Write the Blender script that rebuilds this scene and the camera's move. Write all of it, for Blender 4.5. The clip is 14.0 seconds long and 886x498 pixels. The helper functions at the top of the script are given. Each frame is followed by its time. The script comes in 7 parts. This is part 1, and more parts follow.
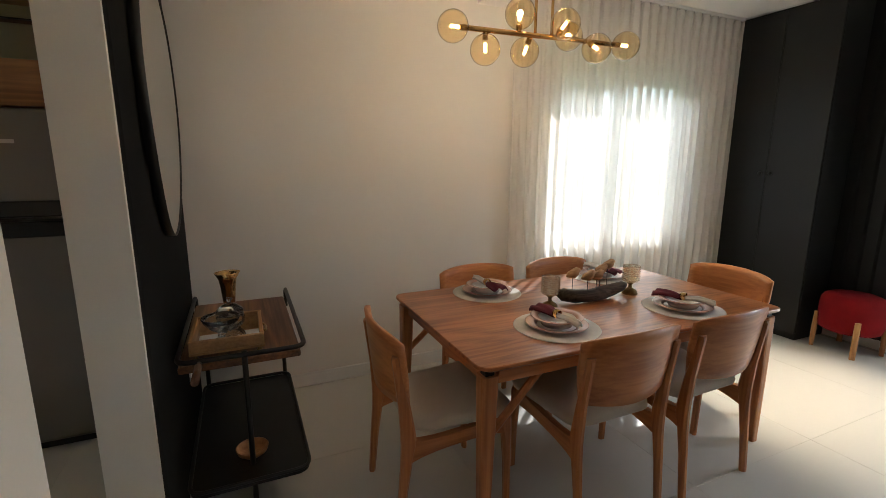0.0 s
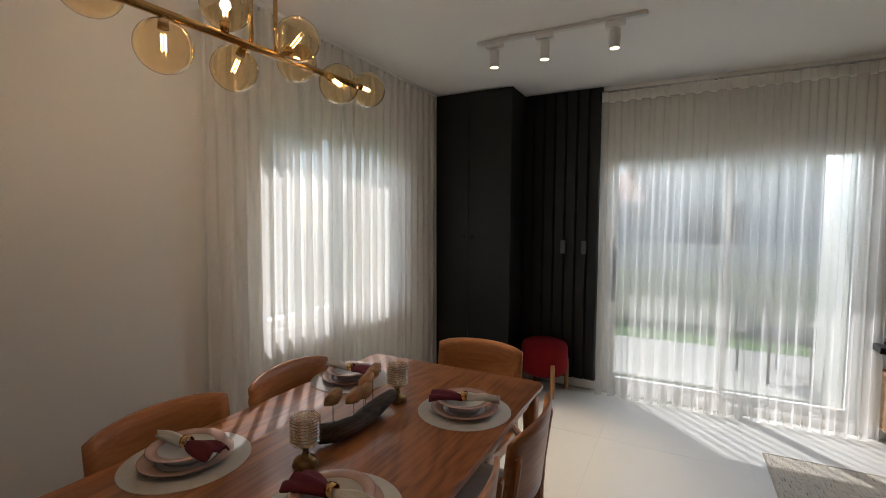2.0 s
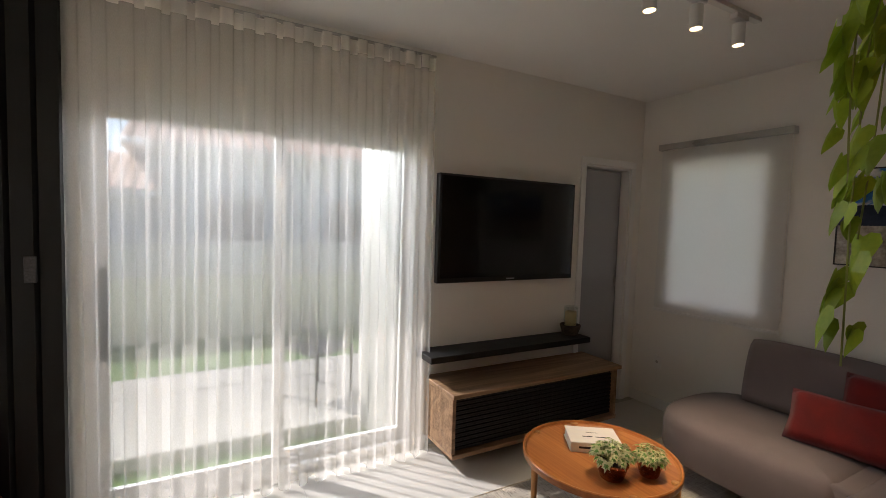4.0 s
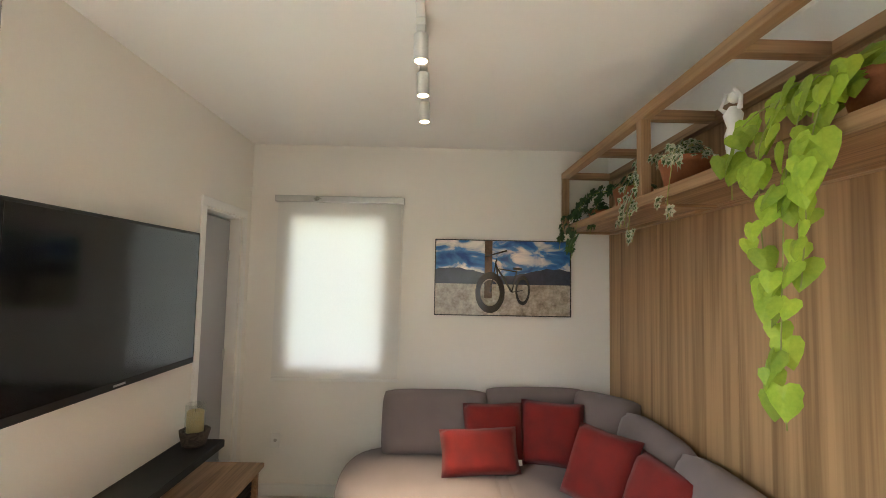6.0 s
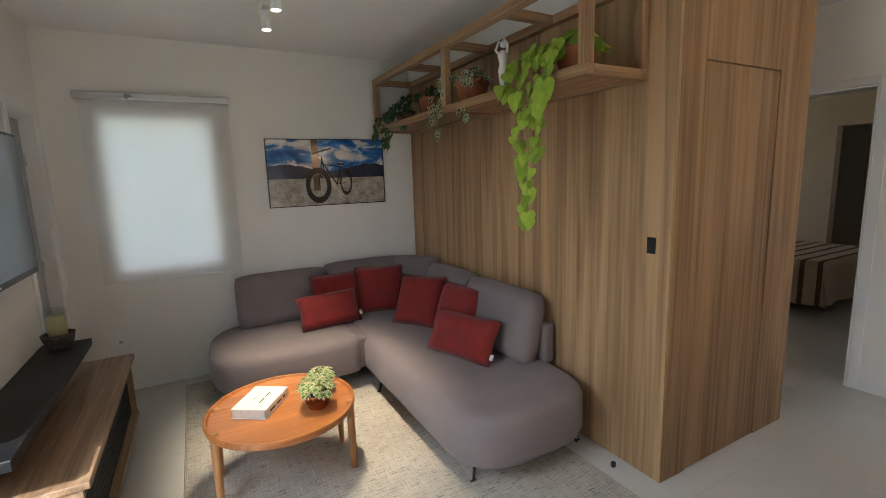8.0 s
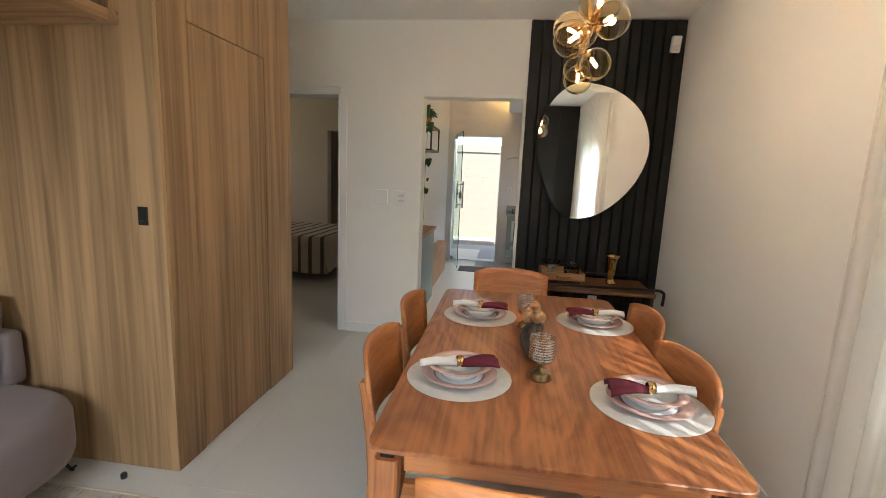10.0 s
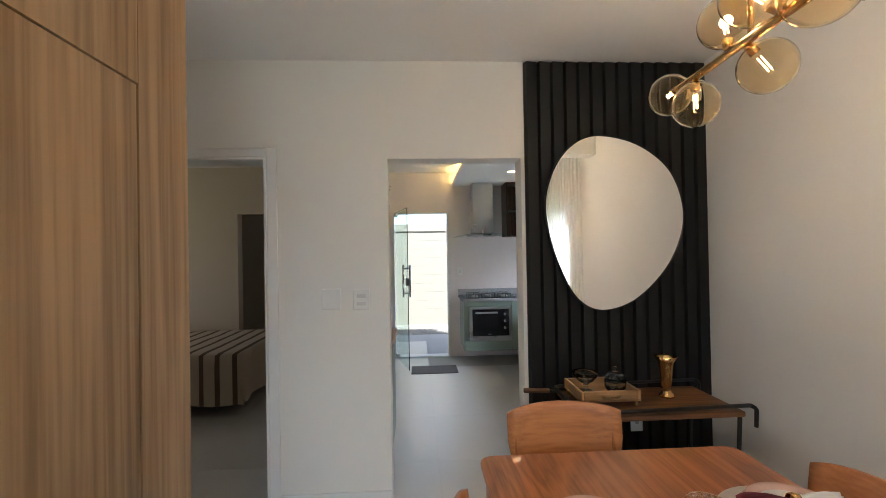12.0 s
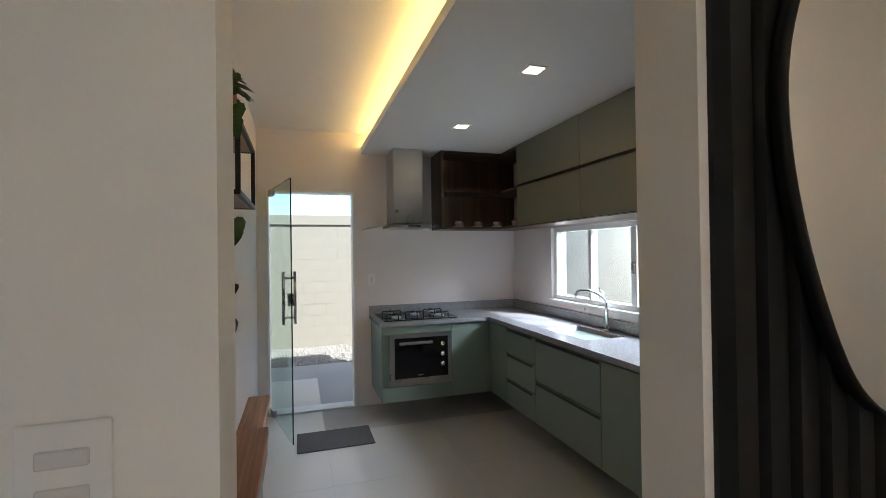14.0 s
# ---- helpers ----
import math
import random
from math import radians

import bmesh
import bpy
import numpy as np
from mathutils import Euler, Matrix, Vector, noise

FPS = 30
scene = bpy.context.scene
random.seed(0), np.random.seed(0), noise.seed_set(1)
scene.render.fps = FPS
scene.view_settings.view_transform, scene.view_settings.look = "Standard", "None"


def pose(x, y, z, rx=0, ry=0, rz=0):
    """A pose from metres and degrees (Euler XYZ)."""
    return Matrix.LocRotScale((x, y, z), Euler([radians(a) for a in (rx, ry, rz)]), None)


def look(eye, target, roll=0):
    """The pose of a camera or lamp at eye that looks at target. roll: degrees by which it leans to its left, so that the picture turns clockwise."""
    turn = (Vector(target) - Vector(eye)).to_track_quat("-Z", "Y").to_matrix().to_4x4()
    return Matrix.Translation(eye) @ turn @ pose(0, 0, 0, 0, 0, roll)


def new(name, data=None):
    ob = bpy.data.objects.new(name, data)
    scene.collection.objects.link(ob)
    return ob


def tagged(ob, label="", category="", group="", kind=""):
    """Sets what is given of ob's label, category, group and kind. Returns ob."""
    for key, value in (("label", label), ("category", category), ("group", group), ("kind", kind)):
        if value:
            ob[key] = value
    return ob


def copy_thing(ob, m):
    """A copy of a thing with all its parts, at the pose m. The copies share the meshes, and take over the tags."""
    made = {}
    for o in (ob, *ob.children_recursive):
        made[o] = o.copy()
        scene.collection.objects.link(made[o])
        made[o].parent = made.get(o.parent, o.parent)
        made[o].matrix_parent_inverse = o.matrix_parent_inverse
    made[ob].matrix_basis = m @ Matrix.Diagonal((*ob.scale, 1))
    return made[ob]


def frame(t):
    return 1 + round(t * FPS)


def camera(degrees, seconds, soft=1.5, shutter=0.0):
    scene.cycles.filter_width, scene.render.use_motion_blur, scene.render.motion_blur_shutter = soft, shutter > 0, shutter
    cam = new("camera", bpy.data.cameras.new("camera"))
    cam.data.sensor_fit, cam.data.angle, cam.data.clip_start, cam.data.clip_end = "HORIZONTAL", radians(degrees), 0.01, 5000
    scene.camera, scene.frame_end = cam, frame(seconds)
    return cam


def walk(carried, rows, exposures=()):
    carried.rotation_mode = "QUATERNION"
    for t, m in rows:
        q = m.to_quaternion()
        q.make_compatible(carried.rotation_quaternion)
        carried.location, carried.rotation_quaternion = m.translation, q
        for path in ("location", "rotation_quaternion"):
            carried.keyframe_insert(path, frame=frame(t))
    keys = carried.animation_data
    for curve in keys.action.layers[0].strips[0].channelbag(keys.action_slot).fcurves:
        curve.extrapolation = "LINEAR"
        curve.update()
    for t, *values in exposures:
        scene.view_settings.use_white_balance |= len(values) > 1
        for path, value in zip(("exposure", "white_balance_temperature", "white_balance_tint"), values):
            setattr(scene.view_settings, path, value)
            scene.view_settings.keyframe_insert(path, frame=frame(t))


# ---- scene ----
cam = camera(89.0, 14.0, soft=0.8)

PATH = [
    (0, (0.335, -2.893, 1.466), (1.136, -1.1, 1.084), 0.3),
    (0.5, (0.328, -2.751, 1.474), (1.319, -1.04, 1.175), 0.7),
    (1, (0.412, -2.566, 1.489), (1.671, -1.028, 1.268), 1.0),
    (1.5, (0.526, -2.368, 1.495), (2.064, -1.099, 1.341), 0.9),
    (2, (0.683, -2.162, 1.521), (2.45, -1.232, 1.398), 0.4),
    (2.5, (0.985, -2.093, 1.509), (2.913, -1.571, 1.396), 0.6),
    (3, (1.384, -2.035, 1.538), (3.379, -1.988, 1.409), 0.9),
    (3.5, (1.759, -1.969, 1.564), (3.703, -2.421, 1.437), 1.3),
    (4, (2.164, -2.044, 1.565), (3.91, -3.012, 1.448), 1.8),
    (4.2, (2.301, -2.076, 1.568), (3.928, -3.233, 1.459), 2.1),
    (6.3, (3.601, -2.042, 1.679), (3.34, -4.018, 1.844), 0.8),
    (6.5, (3.681, -1.94, 1.692), (3.299, -3.891, 1.914), 0.5),
    (7, (3.823, -1.685, 1.752), (3.212, -3.57, 2.026), -1.6),
    (7.5, (3.984, -1.527, 1.692), (3.235, -3.381, 1.725), -1.4),
    (8, (4.026, -1.418, 1.603), (3.082, -3.152, 1.286), -1.9),
    (8.3, (3.995, -1.366, 1.533), (2.896, -2.957, 1.02), -1.7),
    (8.5, (3.967, -1.338, 1.495), (2.712, -2.769, 0.882), -0.9),
    (9, (3.936, -1.285, 1.446), (2.258, -2.143, 0.775), 1.2),
    (9.2, (3.926, -1.269, 1.443), (2.141, -1.88, 0.778), 1.7),
    (11.3, (3.346, -1.516, 1.547), (1.347, -1.56, 1.481), -0.1),
    (11.5, (3.191, -1.622, 1.536), (1.191, -1.628, 1.493), -0.5),
    (12, (2.76, -1.83, 1.521), (0.763, -1.716, 1.538), -1.0),
    (12.5, (2.237, -1.946, 1.526), (0.254, -1.694, 1.576), -1.1),
    (13, (1.697, -2.027, 1.522), (-0.265, -1.643, 1.589), -0.9),
    (13.5, (1.154, -1.967, 1.52), (-0.781, -1.461, 1.569), -0.6),
    (14, (0.661, -1.902, 1.508), (-1.243, -1.291, 1.523), -0.8),
]
EXPOSURES = [(0, 1.92, 6000, 10), (0.5, 1.95, 6000, 10), (1, 1.25, 6050, 10), (2, 1.02, 5950, 14), (3, 1.14, 6250, 18), (4.2, 1.1, 6300, 18), (6.3, 2.95, 6200, 10), (7, 2.52, 5750, 10), (7.5, 2.48, 5600, 10), (8.5, 1.83, 5750, 10), (9, 2.1, 5900, 10), (11.5, 2.55, 5700, 10), (12.5, 2.4, 5300, 10), (13.3, 2.65, 5200, 10), (14, 2.0, 5600, 10)]
walk(cam, [(t, look(eye, target, roll)) for t, eye, target, roll in PATH], EXPOSURES)
# ==== place ====

# ---- light ----
world = bpy.data.worlds.new("sky_world")
scene.world = world
world.use_nodes = True
_nt = world.node_tree
_sky = _nt.nodes.new("ShaderNodeTexSky")
_sky.sky_type = "NISHITA"
_sky.sun_disc = False
_sky.sun_elevation = radians(41)
_sky.sun_rotation = radians(49.5)
_nt.nodes["Background"].inputs[1].default_value = 0.075
_nt.links.new(_sky.outputs[0], _nt.nodes["Background"].inputs[0])


def lamp(name, kind, energy, color, m, **kw):
    d = bpy.data.lights.new(name, kind)
    d.energy, d.color = energy, color
    for k, v in kw.items():
        if k == "size": d.size = v
        elif k == "size_y": d.shape, d.size_y = "RECTANGLE", v
        elif k == "angle": d.angle = v
        elif k == "spot": d.spot_size, d.spot_blend = v
        elif k == "soft": d.shadow_soft_size = v
    ob = new(name, d)
    ob.matrix_world = m
    return ob


SUN_FROM = Vector((0.76, 0.65, 0.87)).normalized()
lamp("sun", "SUN", 2.8, (1.0, 0.95, 0.87), look(SUN_FROM * 30, (0, 0, 0)), angle=radians(0.5))
# area lamps standing in for the sky's light at the openings
lamp("sky_light_blind", "AREA", 0.54, (1.0, 0.97, 0.92), look((4.22, -5.607, 1.535), (4.22, -3.0, 1.535)), size=0.71, size_y=1.16)
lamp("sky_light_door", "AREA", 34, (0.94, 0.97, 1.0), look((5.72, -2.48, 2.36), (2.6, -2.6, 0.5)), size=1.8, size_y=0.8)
lamp("sky_light_window", "AREA", 20, (0.94, 0.97, 1.0), look((3.27, 1.7, 3.1), (2.6, -2.5, 0.8)), size=1.8, size_y=0.7)
# fill lamp added to lighten the bedroom; its opening is unseen
lamp("bedroom_fill", "AREA", 1.7, (1.0, 0.82, 0.60), look((-2.25, -6.48, 1.6), (-2.2, -3.5, 0.7)), size=0.65, size_y=0.75)
lamp("sky_light_kitchen", "AREA", 46, (0.95, 0.97, 1.0), look((-2.3, 1.2, 2.3), (-2.2, -1.6, 0.3)), size=1.5, size_y=0.9)

# ---- materials ----
def material(name, color, rough=0.5, metal=0.0, vary=0.12, scale=6.0, fine=60.0, bump=0.1, dist=0.002, color2=None, rvar=0.16, **kw):
    """Principled paint with broad stains, fine grain and relief."""
    m = bpy.data.materials.new(name)
    m.use_nodes = True
    nt = m.node_tree
    b = nt.nodes["Principled BSDF"]
    b.inputs["Roughness"].default_value = rough
    b.inputs["Metallic"].default_value = metal
    for k, v in kw.items():
        b.inputs[{"trans": "Transmission Weight", "ior": "IOR", "coat": "Coat Weight", "sheen": "Sheen Weight", "spec": "Specular IOR Level", "sss": "Subsurface Weight"}[k]].default_value = v
    tc = nt.nodes.new("ShaderNodeTexCoord")
    n1 = nt.nodes.new("ShaderNodeTexNoise")
    n1.inputs["Scale"].default_value, n1.inputs["Detail"].default_value = scale, 4
    n2 = nt.nodes.new("ShaderNodeTexNoise")
    n2.inputs["Scale"].default_value, n2.inputs["Detail"].default_value = fine, 3
    for n in (n1, n2):
        nt.links.new(tc.outputs["Object"], n.inputs["Vector"])
    mixf = nt.nodes.new("ShaderNodeMath")
    mixf.operation = "MULTIPLY_ADD"
    mixf.inputs[1].default_value = 0.6
    half = nt.nodes.new("ShaderNodeMath")
    half.operation = "MULTIPLY"
    half.inputs[1].default_value = 0.4
    nt.links.new(n2.outputs["Fac"], half.inputs[0])
    nt.links.new(n1.outputs["Fac"], mixf.inputs[0])
    nt.links.new(half.outputs[0], mixf.inputs[2])
    ramp = nt.nodes.new("ShaderNodeValToRGB")
    c = color
    d = color2 or tuple(min(1, x * (1 - vary)) for x in c)
    ramp.color_ramp.elements[0].position, ramp.color_ramp.elements[1].position = 0.3, 0.7
    ramp.color_ramp.elements[0].color = (*d, 1)
    ramp.color_ramp.elements[1].color = (*(min(1, x * (1 + (0 if color2 else vary * 0.5))) for x in c), 1)
    nt.links.new(mixf.outputs[0], ramp.inputs[0])
    nt.links.new(ramp.outputs[0], b.inputs["Base Color"])
    r = nt.nodes.new("ShaderNodeMath")
    r.operation = "MULTIPLY_ADD"
    r.inputs[1].default_value, r.inputs[2].default_value = rvar, rough - rvar / 2
    nt.links.new(n1.outputs["Fac"], r.inputs[0])
    nt.links.new(r.outputs[0], b.inputs["Roughness"])
    if bump:
        bp = nt.nodes.new("ShaderNodeBump")
        bp.inputs["Strength"].default_value, bp.inputs["Distance"].default_value = bump, dist
        nt.links.new(n2.outputs["Fac"], bp.inputs["Height"])
        nt.links.new(bp.outputs[0], b.inputs["Normal"])
    return m


def wood(name, light, dark, axis="x", rough=0.4, stretch=14.0, rings=5.0, grain=70.0, tint=0.12, coat=0.0, waves=5.0):
    """Wood whose grain runs along the object's axis, with cathedral figure and fine pores."""
    m = bpy.data.materials.new(name)
    m.use_nodes = True
    nt = m.node_tree
    b = nt.nodes["Principled BSDF"]
    b.inputs["Coat Weight"].default_value = coat
    tc = nt.nodes.new("ShaderNodeTexCoord")
    info = nt.nodes.new("ShaderNodeObjectInfo")
    off = nt.nodes.new("ShaderNodeVectorMath")
    off.operation = "MULTIPLY_ADD"
    off.inputs[1].default_value = (7.3, 3.1, 5.7)
    comb = nt.nodes.new("ShaderNodeCombineXYZ")
    for i in range(3):
        nt.links.new(info.outputs["Random"], comb.inputs[i])
    nt.links.new(comb.outputs[0], off.inputs[0])
    nt.links.new(tc.outputs["Object"], off.inputs[2])
    mp = nt.nodes.new("ShaderNodeMapping")
    s = [1.0, 1.0, 1.0]
    s["xyz".index(axis)] = 1 / stretch
    mp.inputs["Scale"].default_value = s
    nt.links.new(off.outputs[0], mp.inputs["Vector"])
    n1 = nt.nodes.new("ShaderNodeTexNoise")
    n1.inputs["Scale"].default_value, n1.inputs["Detail"].default_value, n1.inputs["Distortion"].default_value = rings, 5, 0.6
    n2 = nt.nodes.new("ShaderNodeTexNoise")
    n2.inputs["Scale"].default_value, n2.inputs["Detail"].default_value = grain, 5
    mp2 = nt.nodes.new("ShaderNodeMapping")
    s2 = [1.0, 1.0, 1.0]
    s2["xyz".index(axis)] = 1 / 40
    mp2.inputs["Scale"].default_value = s2
    nt.links.new(off.outputs[0], mp2.inputs["Vector"])
    nt.links.new(mp.outputs[0], n1.inputs["Vector"])
    nt.links.new(mp2.outputs[0], n2.inputs["Vector"])
    wave = nt.nodes.new("ShaderNodeMath")
    wave.operation = "MULTIPLY"
    wave.inputs[1].default_value = waves
    fr = nt.nodes.new("ShaderNodeMath")
    fr.operation = "PINGPONG"
    fr.inputs[1].default_value = 0.5
    nt.links.new(n1.outputs["Fac"], wave.inputs[0])
    nt.links.new(wave.outputs[0], fr.inputs[0])
    a = nt.nodes.new("ShaderNodeMath")
    a.operation = "MULTIPLY_ADD"
    a.inputs[1].default_value = 0.9
    h = nt.nodes.new("ShaderNodeMath")
    h.operation = "MULTIPLY_ADD"
    h.inputs[1].default_value, h.inputs[2].default_value = 1.1, -0.3
    nt.links.new(n2.outputs["Fac"], h.inputs[0])
    nt.links.new(fr.outputs[0], a.inputs[0])
    nt.links.new(h.outputs[0], a.inputs[2])
    ramp = nt.nodes.new("ShaderNodeValToRGB")
    ramp.color_ramp.elements[0].position, ramp.color_ramp.elements[1].position = 0.16, 0.70
    ramp.color_ramp.elements[0].color, ramp.color_ramp.elements[1].color = (*dark, 1), (*light, 1)
    nt.links.new(a.outputs[0], ramp.inputs[0])
    hs = nt.nodes.new("ShaderNodeHueSaturation")
    vr = nt.nodes.new("ShaderNodeMath")
    vr.operation = "MULTIPLY_ADD"
    vr.inputs[1].default_value, vr.inputs[2].default_value = tint * 2, 1 - tint
    nt.links.new(info.outputs["Random"], vr.inputs[0])
    nt.links.new(vr.outputs[0], hs.inputs["Value"])
    nt.links.new(ramp.outputs[0], hs.inputs["Color"])
    nt.links.new(hs.outputs[0], b.inputs["Base Color"])
    rg = nt.nodes.new("ShaderNodeMath")
    rg.operation = "MULTIPLY_ADD"
    rg.inputs[1].default_value, rg.inputs[2].default_value = -0.15, rough + 0.1
    nt.links.new(n2.outputs["Fac"], rg.inputs[0])
    nt.links.new(rg.outputs[0], b.inputs["Roughness"])
    bp = nt.nodes.new("ShaderNodeBump")
    bp.inputs["Strength"].default_value, bp.inputs["Distance"].default_value = 0.15, 0.0008
    nt.links.new(n2.outputs["Fac"], bp.inputs["Height"])
    nt.links.new(bp.outputs[0], b.inputs["Normal"])
    return m


def glass(name, color=(1, 1, 1), rough=0.0, ior=1.45):
    m = bpy.data.materials.new(name)
    m.use_nodes = True
    b = m.node_tree.nodes["Principled BSDF"]
    b.inputs["Base Color"].default_value = (*color, 1)
    b.inputs["Transmission Weight"].default_value = 1
    b.inputs["Roughness"].default_value = rough
    b.inputs["IOR"].default_value = ior
    return m


def thin_pane(name, tint=(0.95, 0.97, 0.96), gloss=0.08):
    """Flat window glass: mostly clear, with a faint reflection."""
    m = bpy.data.materials.new(name)
    m.use_nodes = True
    nt = m.node_tree
    nt.nodes.clear()
    out = nt.nodes.new("ShaderNodeOutputMaterial")
    tr = nt.nodes.new("ShaderNodeBsdfTransparent")
    tr.inputs[0].default_value = (*tint, 1)
    gl = nt.nodes.new("ShaderNodeBsdfGlossy")
    gl.inputs["Roughness"].default_value = 0.02
    mx = nt.nodes.new("ShaderNodeMixShader")
    mx.inputs[0].default_value = gloss
    nt.links.new(tr.outputs[0], mx.inputs[1])
    nt.links.new(gl.outputs[0], mx.inputs[2])
    nt.links.new(mx.outputs[0], out.inputs[0])
    return m


def sheer(name, color, clear, weave=900.0):
    """Voile: woven threads that scatter and pass light, with open gaps between them."""
    m = bpy.data.materials.new(name)
    m.use_nodes = True
    nt = m.node_tree
    nt.nodes.clear()
    out = nt.nodes.new("ShaderNodeOutputMaterial")
    tr = nt.nodes.new("ShaderNodeBsdfTransparent")
    df = nt.nodes.new("ShaderNodeBsdfDiffuse")
    tl = nt.nodes.new("ShaderNodeBsdfTranslucent")
    tc = nt.nodes.new("ShaderNodeTexCoord")
    mp = nt.nodes.new("ShaderNodeMapping")
    mp.inputs["Scale"].default_value = (1, 1, 0.15)
    nz = nt.nodes.new("ShaderNodeTexNoise")
    nz.inputs["Scale"].default_value, nz.inputs["Detail"].default_value = 700, 2
    nt.links.new(tc.outputs["Object"], mp.inputs[0])
    nt.links.new(mp.outputs[0], nz.inputs["Vector"])
    ramp = nt.nodes.new("ShaderNodeValToRGB")
    ramp.color_ramp.elements[0].color = (*(c * 0.96 for c in color), 1)
    ramp.color_ramp.elements[1].color = (*color, 1)
    nt.links.new(nz.outputs["Fac"], ramp.inputs[0])
    for s in (df, tl):
        nt.links.new(ramp.outputs[0], s.inputs[0])
    m1 = nt.nodes.new("ShaderNodeMixShader")
    m1.inputs[0].default_value = 0.5
    nt.links.new(df.outputs[0], m1.inputs[1])
    nt.links.new(tl.outputs[0], m1.inputs[2])
    m2 = nt.nodes.new("ShaderNodeMixShader")
    cl = nt.nodes.new("ShaderNodeMath")
    cl.operation = "MULTIPLY_ADD"
    cl.inputs[1].default_value, cl.inputs[2].default_value = 0.1, 1 - clear - 0.05
    nt.links.new(nz.outputs["Fac"], cl.inputs[0])
    nt.links.new(cl.outputs[0], m2.inputs[0])
    nt.links.new(tr.outputs[0], m2.inputs[1])
    nt.links.new(m1.outputs[0], m2.inputs[2])
    nt.links.new(m2.outputs[0], out.inputs[0])
    return m


def glow(name, color, strength):
    m = bpy.data.materials.new(name)
    m.use_nodes = True
    b = m.node_tree.nodes["Principled BSDF"]
    b.inputs["Base Color"].default_value = (*color, 1)
    b.inputs["Emission Color"].default_value = (*color, 1)
    b.inputs["Emission Strength"].default_value = strength
    return m


M_WALL = material("wall_paint", (0.84, 0.82, 0.77), 0.75, vary=0.03, scale=1.5, fine=140, bump=0.12, dist=0.001)
M_KWALL = material("kitchen_wall_paint", (0.78, 0.725, 0.71), 0.7, vary=0.03, scale=1.5, fine=140, bump=0.12, dist=0.001)
M_BEDWALL = material("bedroom_wall_paint", (0.66, 0.57, 0.44), 0.75, vary=0.04, scale=1.5, fine=140, bump=0.12, dist=0.001)
M_CEIL = material("ceiling_paint", (0.88, 0.87, 0.845), 0.8, vary=0.03, scale=1.0, fine=160, bump=0.1, dist=0.001)
M_TRIM = material("trim_white", (0.82, 0.82, 0.80), 0.45, vary=0.02, scale=3, bump=0.03)
M_TILE = material("porcelain_tile", (0.57, 0.556, 0.51), 0.33, rvar=0.03, vary=0.02, scale=2.5, fine=40, bump=0.02, spec=0.5)
M_GROUT = material("grout", (0.48, 0.465, 0.42), 0.9, vary=0.1)
M_BLACK = material("black_lacquer", (0.0078, 0.0078, 0.0082), 0.5, spec=0.4, vary=0.2, scale=3, fine=90, bump=0.04)
M_METAL_BLACK = material("black_metal", (0.009, 0.0085, 0.008), 0.45, vary=0.2, fine=120, bump=0.05)
M_PANEL = wood("panel_oak", (0.45, 0.285, 0.140), (0.235, 0.138, 0.061), "z", 0.5, 22, 3.2, 38, 0.05)
M_WOOD = wood("jequitiba_wood", (0.54, 0.225, 0.075), (0.37, 0.135, 0.042), "x", 0.34, 9, 3.2, 70, 0.10, 0.12)
M_WOODZ = wood("jequitiba_wood_upright", (0.52, 0.21, 0.068), (0.33, 0.115, 0.036), "z", 0.34, 10, 6, 80, 0.10, 0.1)
M_WOODY = wood("jequitiba_wood_cross", (0.52, 0.21, 0.068), (0.33, 0.115, 0.036), "y", 0.34, 10, 6, 80, 0.10, 0.1)
M_TABLE = wood("jequitiba_tabletop", (0.41, 0.155, 0.052), (0.215, 0.070, 0.024), "x", 0.30, 3.4, 2.2, 60, 0.04, 0.2, 12.0)
M_WALNUT = wood("walnut", (0.22, 0.095, 0.035), (0.085, 0.035, 0.014), "y", 0.4, 12, 5, 80, 0.08)
M_RACK = wood("rack_wood", (0.36, 0.22, 0.12), (0.19, 0.11, 0.055), "y", 0.45, 14, 5, 80, 0.08)
M_CREAM = material("seat_fabric", (0.50, 0.46, 0.39), 0.9, vary=0.12, scale=8, fine=500, bump=0.4, dist=0.001, sheen=0.2)
M_SOFA = material("sofa_fabric", (0.20, 0.16, 0.151), 0.92, vary=0.14, scale=5, fine=450, bump=0.45, dist=0.001, sheen=0.15)
M_RED = material("red_velvet", (0.21, 0.010, 0.007), 0.85, vary=0.4, scale=9, fine=220, bump=0.7, dist=0.002, sheen=0.12)
M_STOOL = material("crimson_suede", (0.21, 0.006, 0.008), 0.9, vary=0.3, scale=7, fine=300, bump=0.3, dist=0.001, spec=0.2)
M_LEG = wood("light_leg_wood", (0.50, 0.25, 0.09), (0.33, 0.15, 0.05), "z", 0.4, 10, 6, 80, 0.1)
M_SHEER = sheer("sheer_voile", (0.97, 0.95, 0.90), 0.70)
M_SHEER_THICK = sheer("dense_sheer_voile", (0.97, 0.95, 0.90), 0.27)
M_BLIND = sheer("blind_cloth", (0.90, 0.89, 0.86), 0.10)
M_PANE = thin_pane("window_glass")
M_DOORGLASS = thin_pane("tempered_glass", (0.86, 0.93, 0.91), 0.12)
M_STEEL = material("brushed_steel", (0.55, 0.55, 0.54), 0.3, 1.0, vary=0.1, scale=4, fine=150, bump=0.05)
M_CHROME = material("chrome", (0.75, 0.75, 0.74), 0.1, 1.0, vary=0.05, bump=0)
M_BRASS = material("brushed_brass", (0.60, 0.38, 0.15), 0.25, 1.0, vary=0.15, bump=0.03)
M_GOLD = material("polished_gold", (0.75, 0.47, 0.18), 0.16, 1.0, vary=0.15, scale=15, bump=0.05)
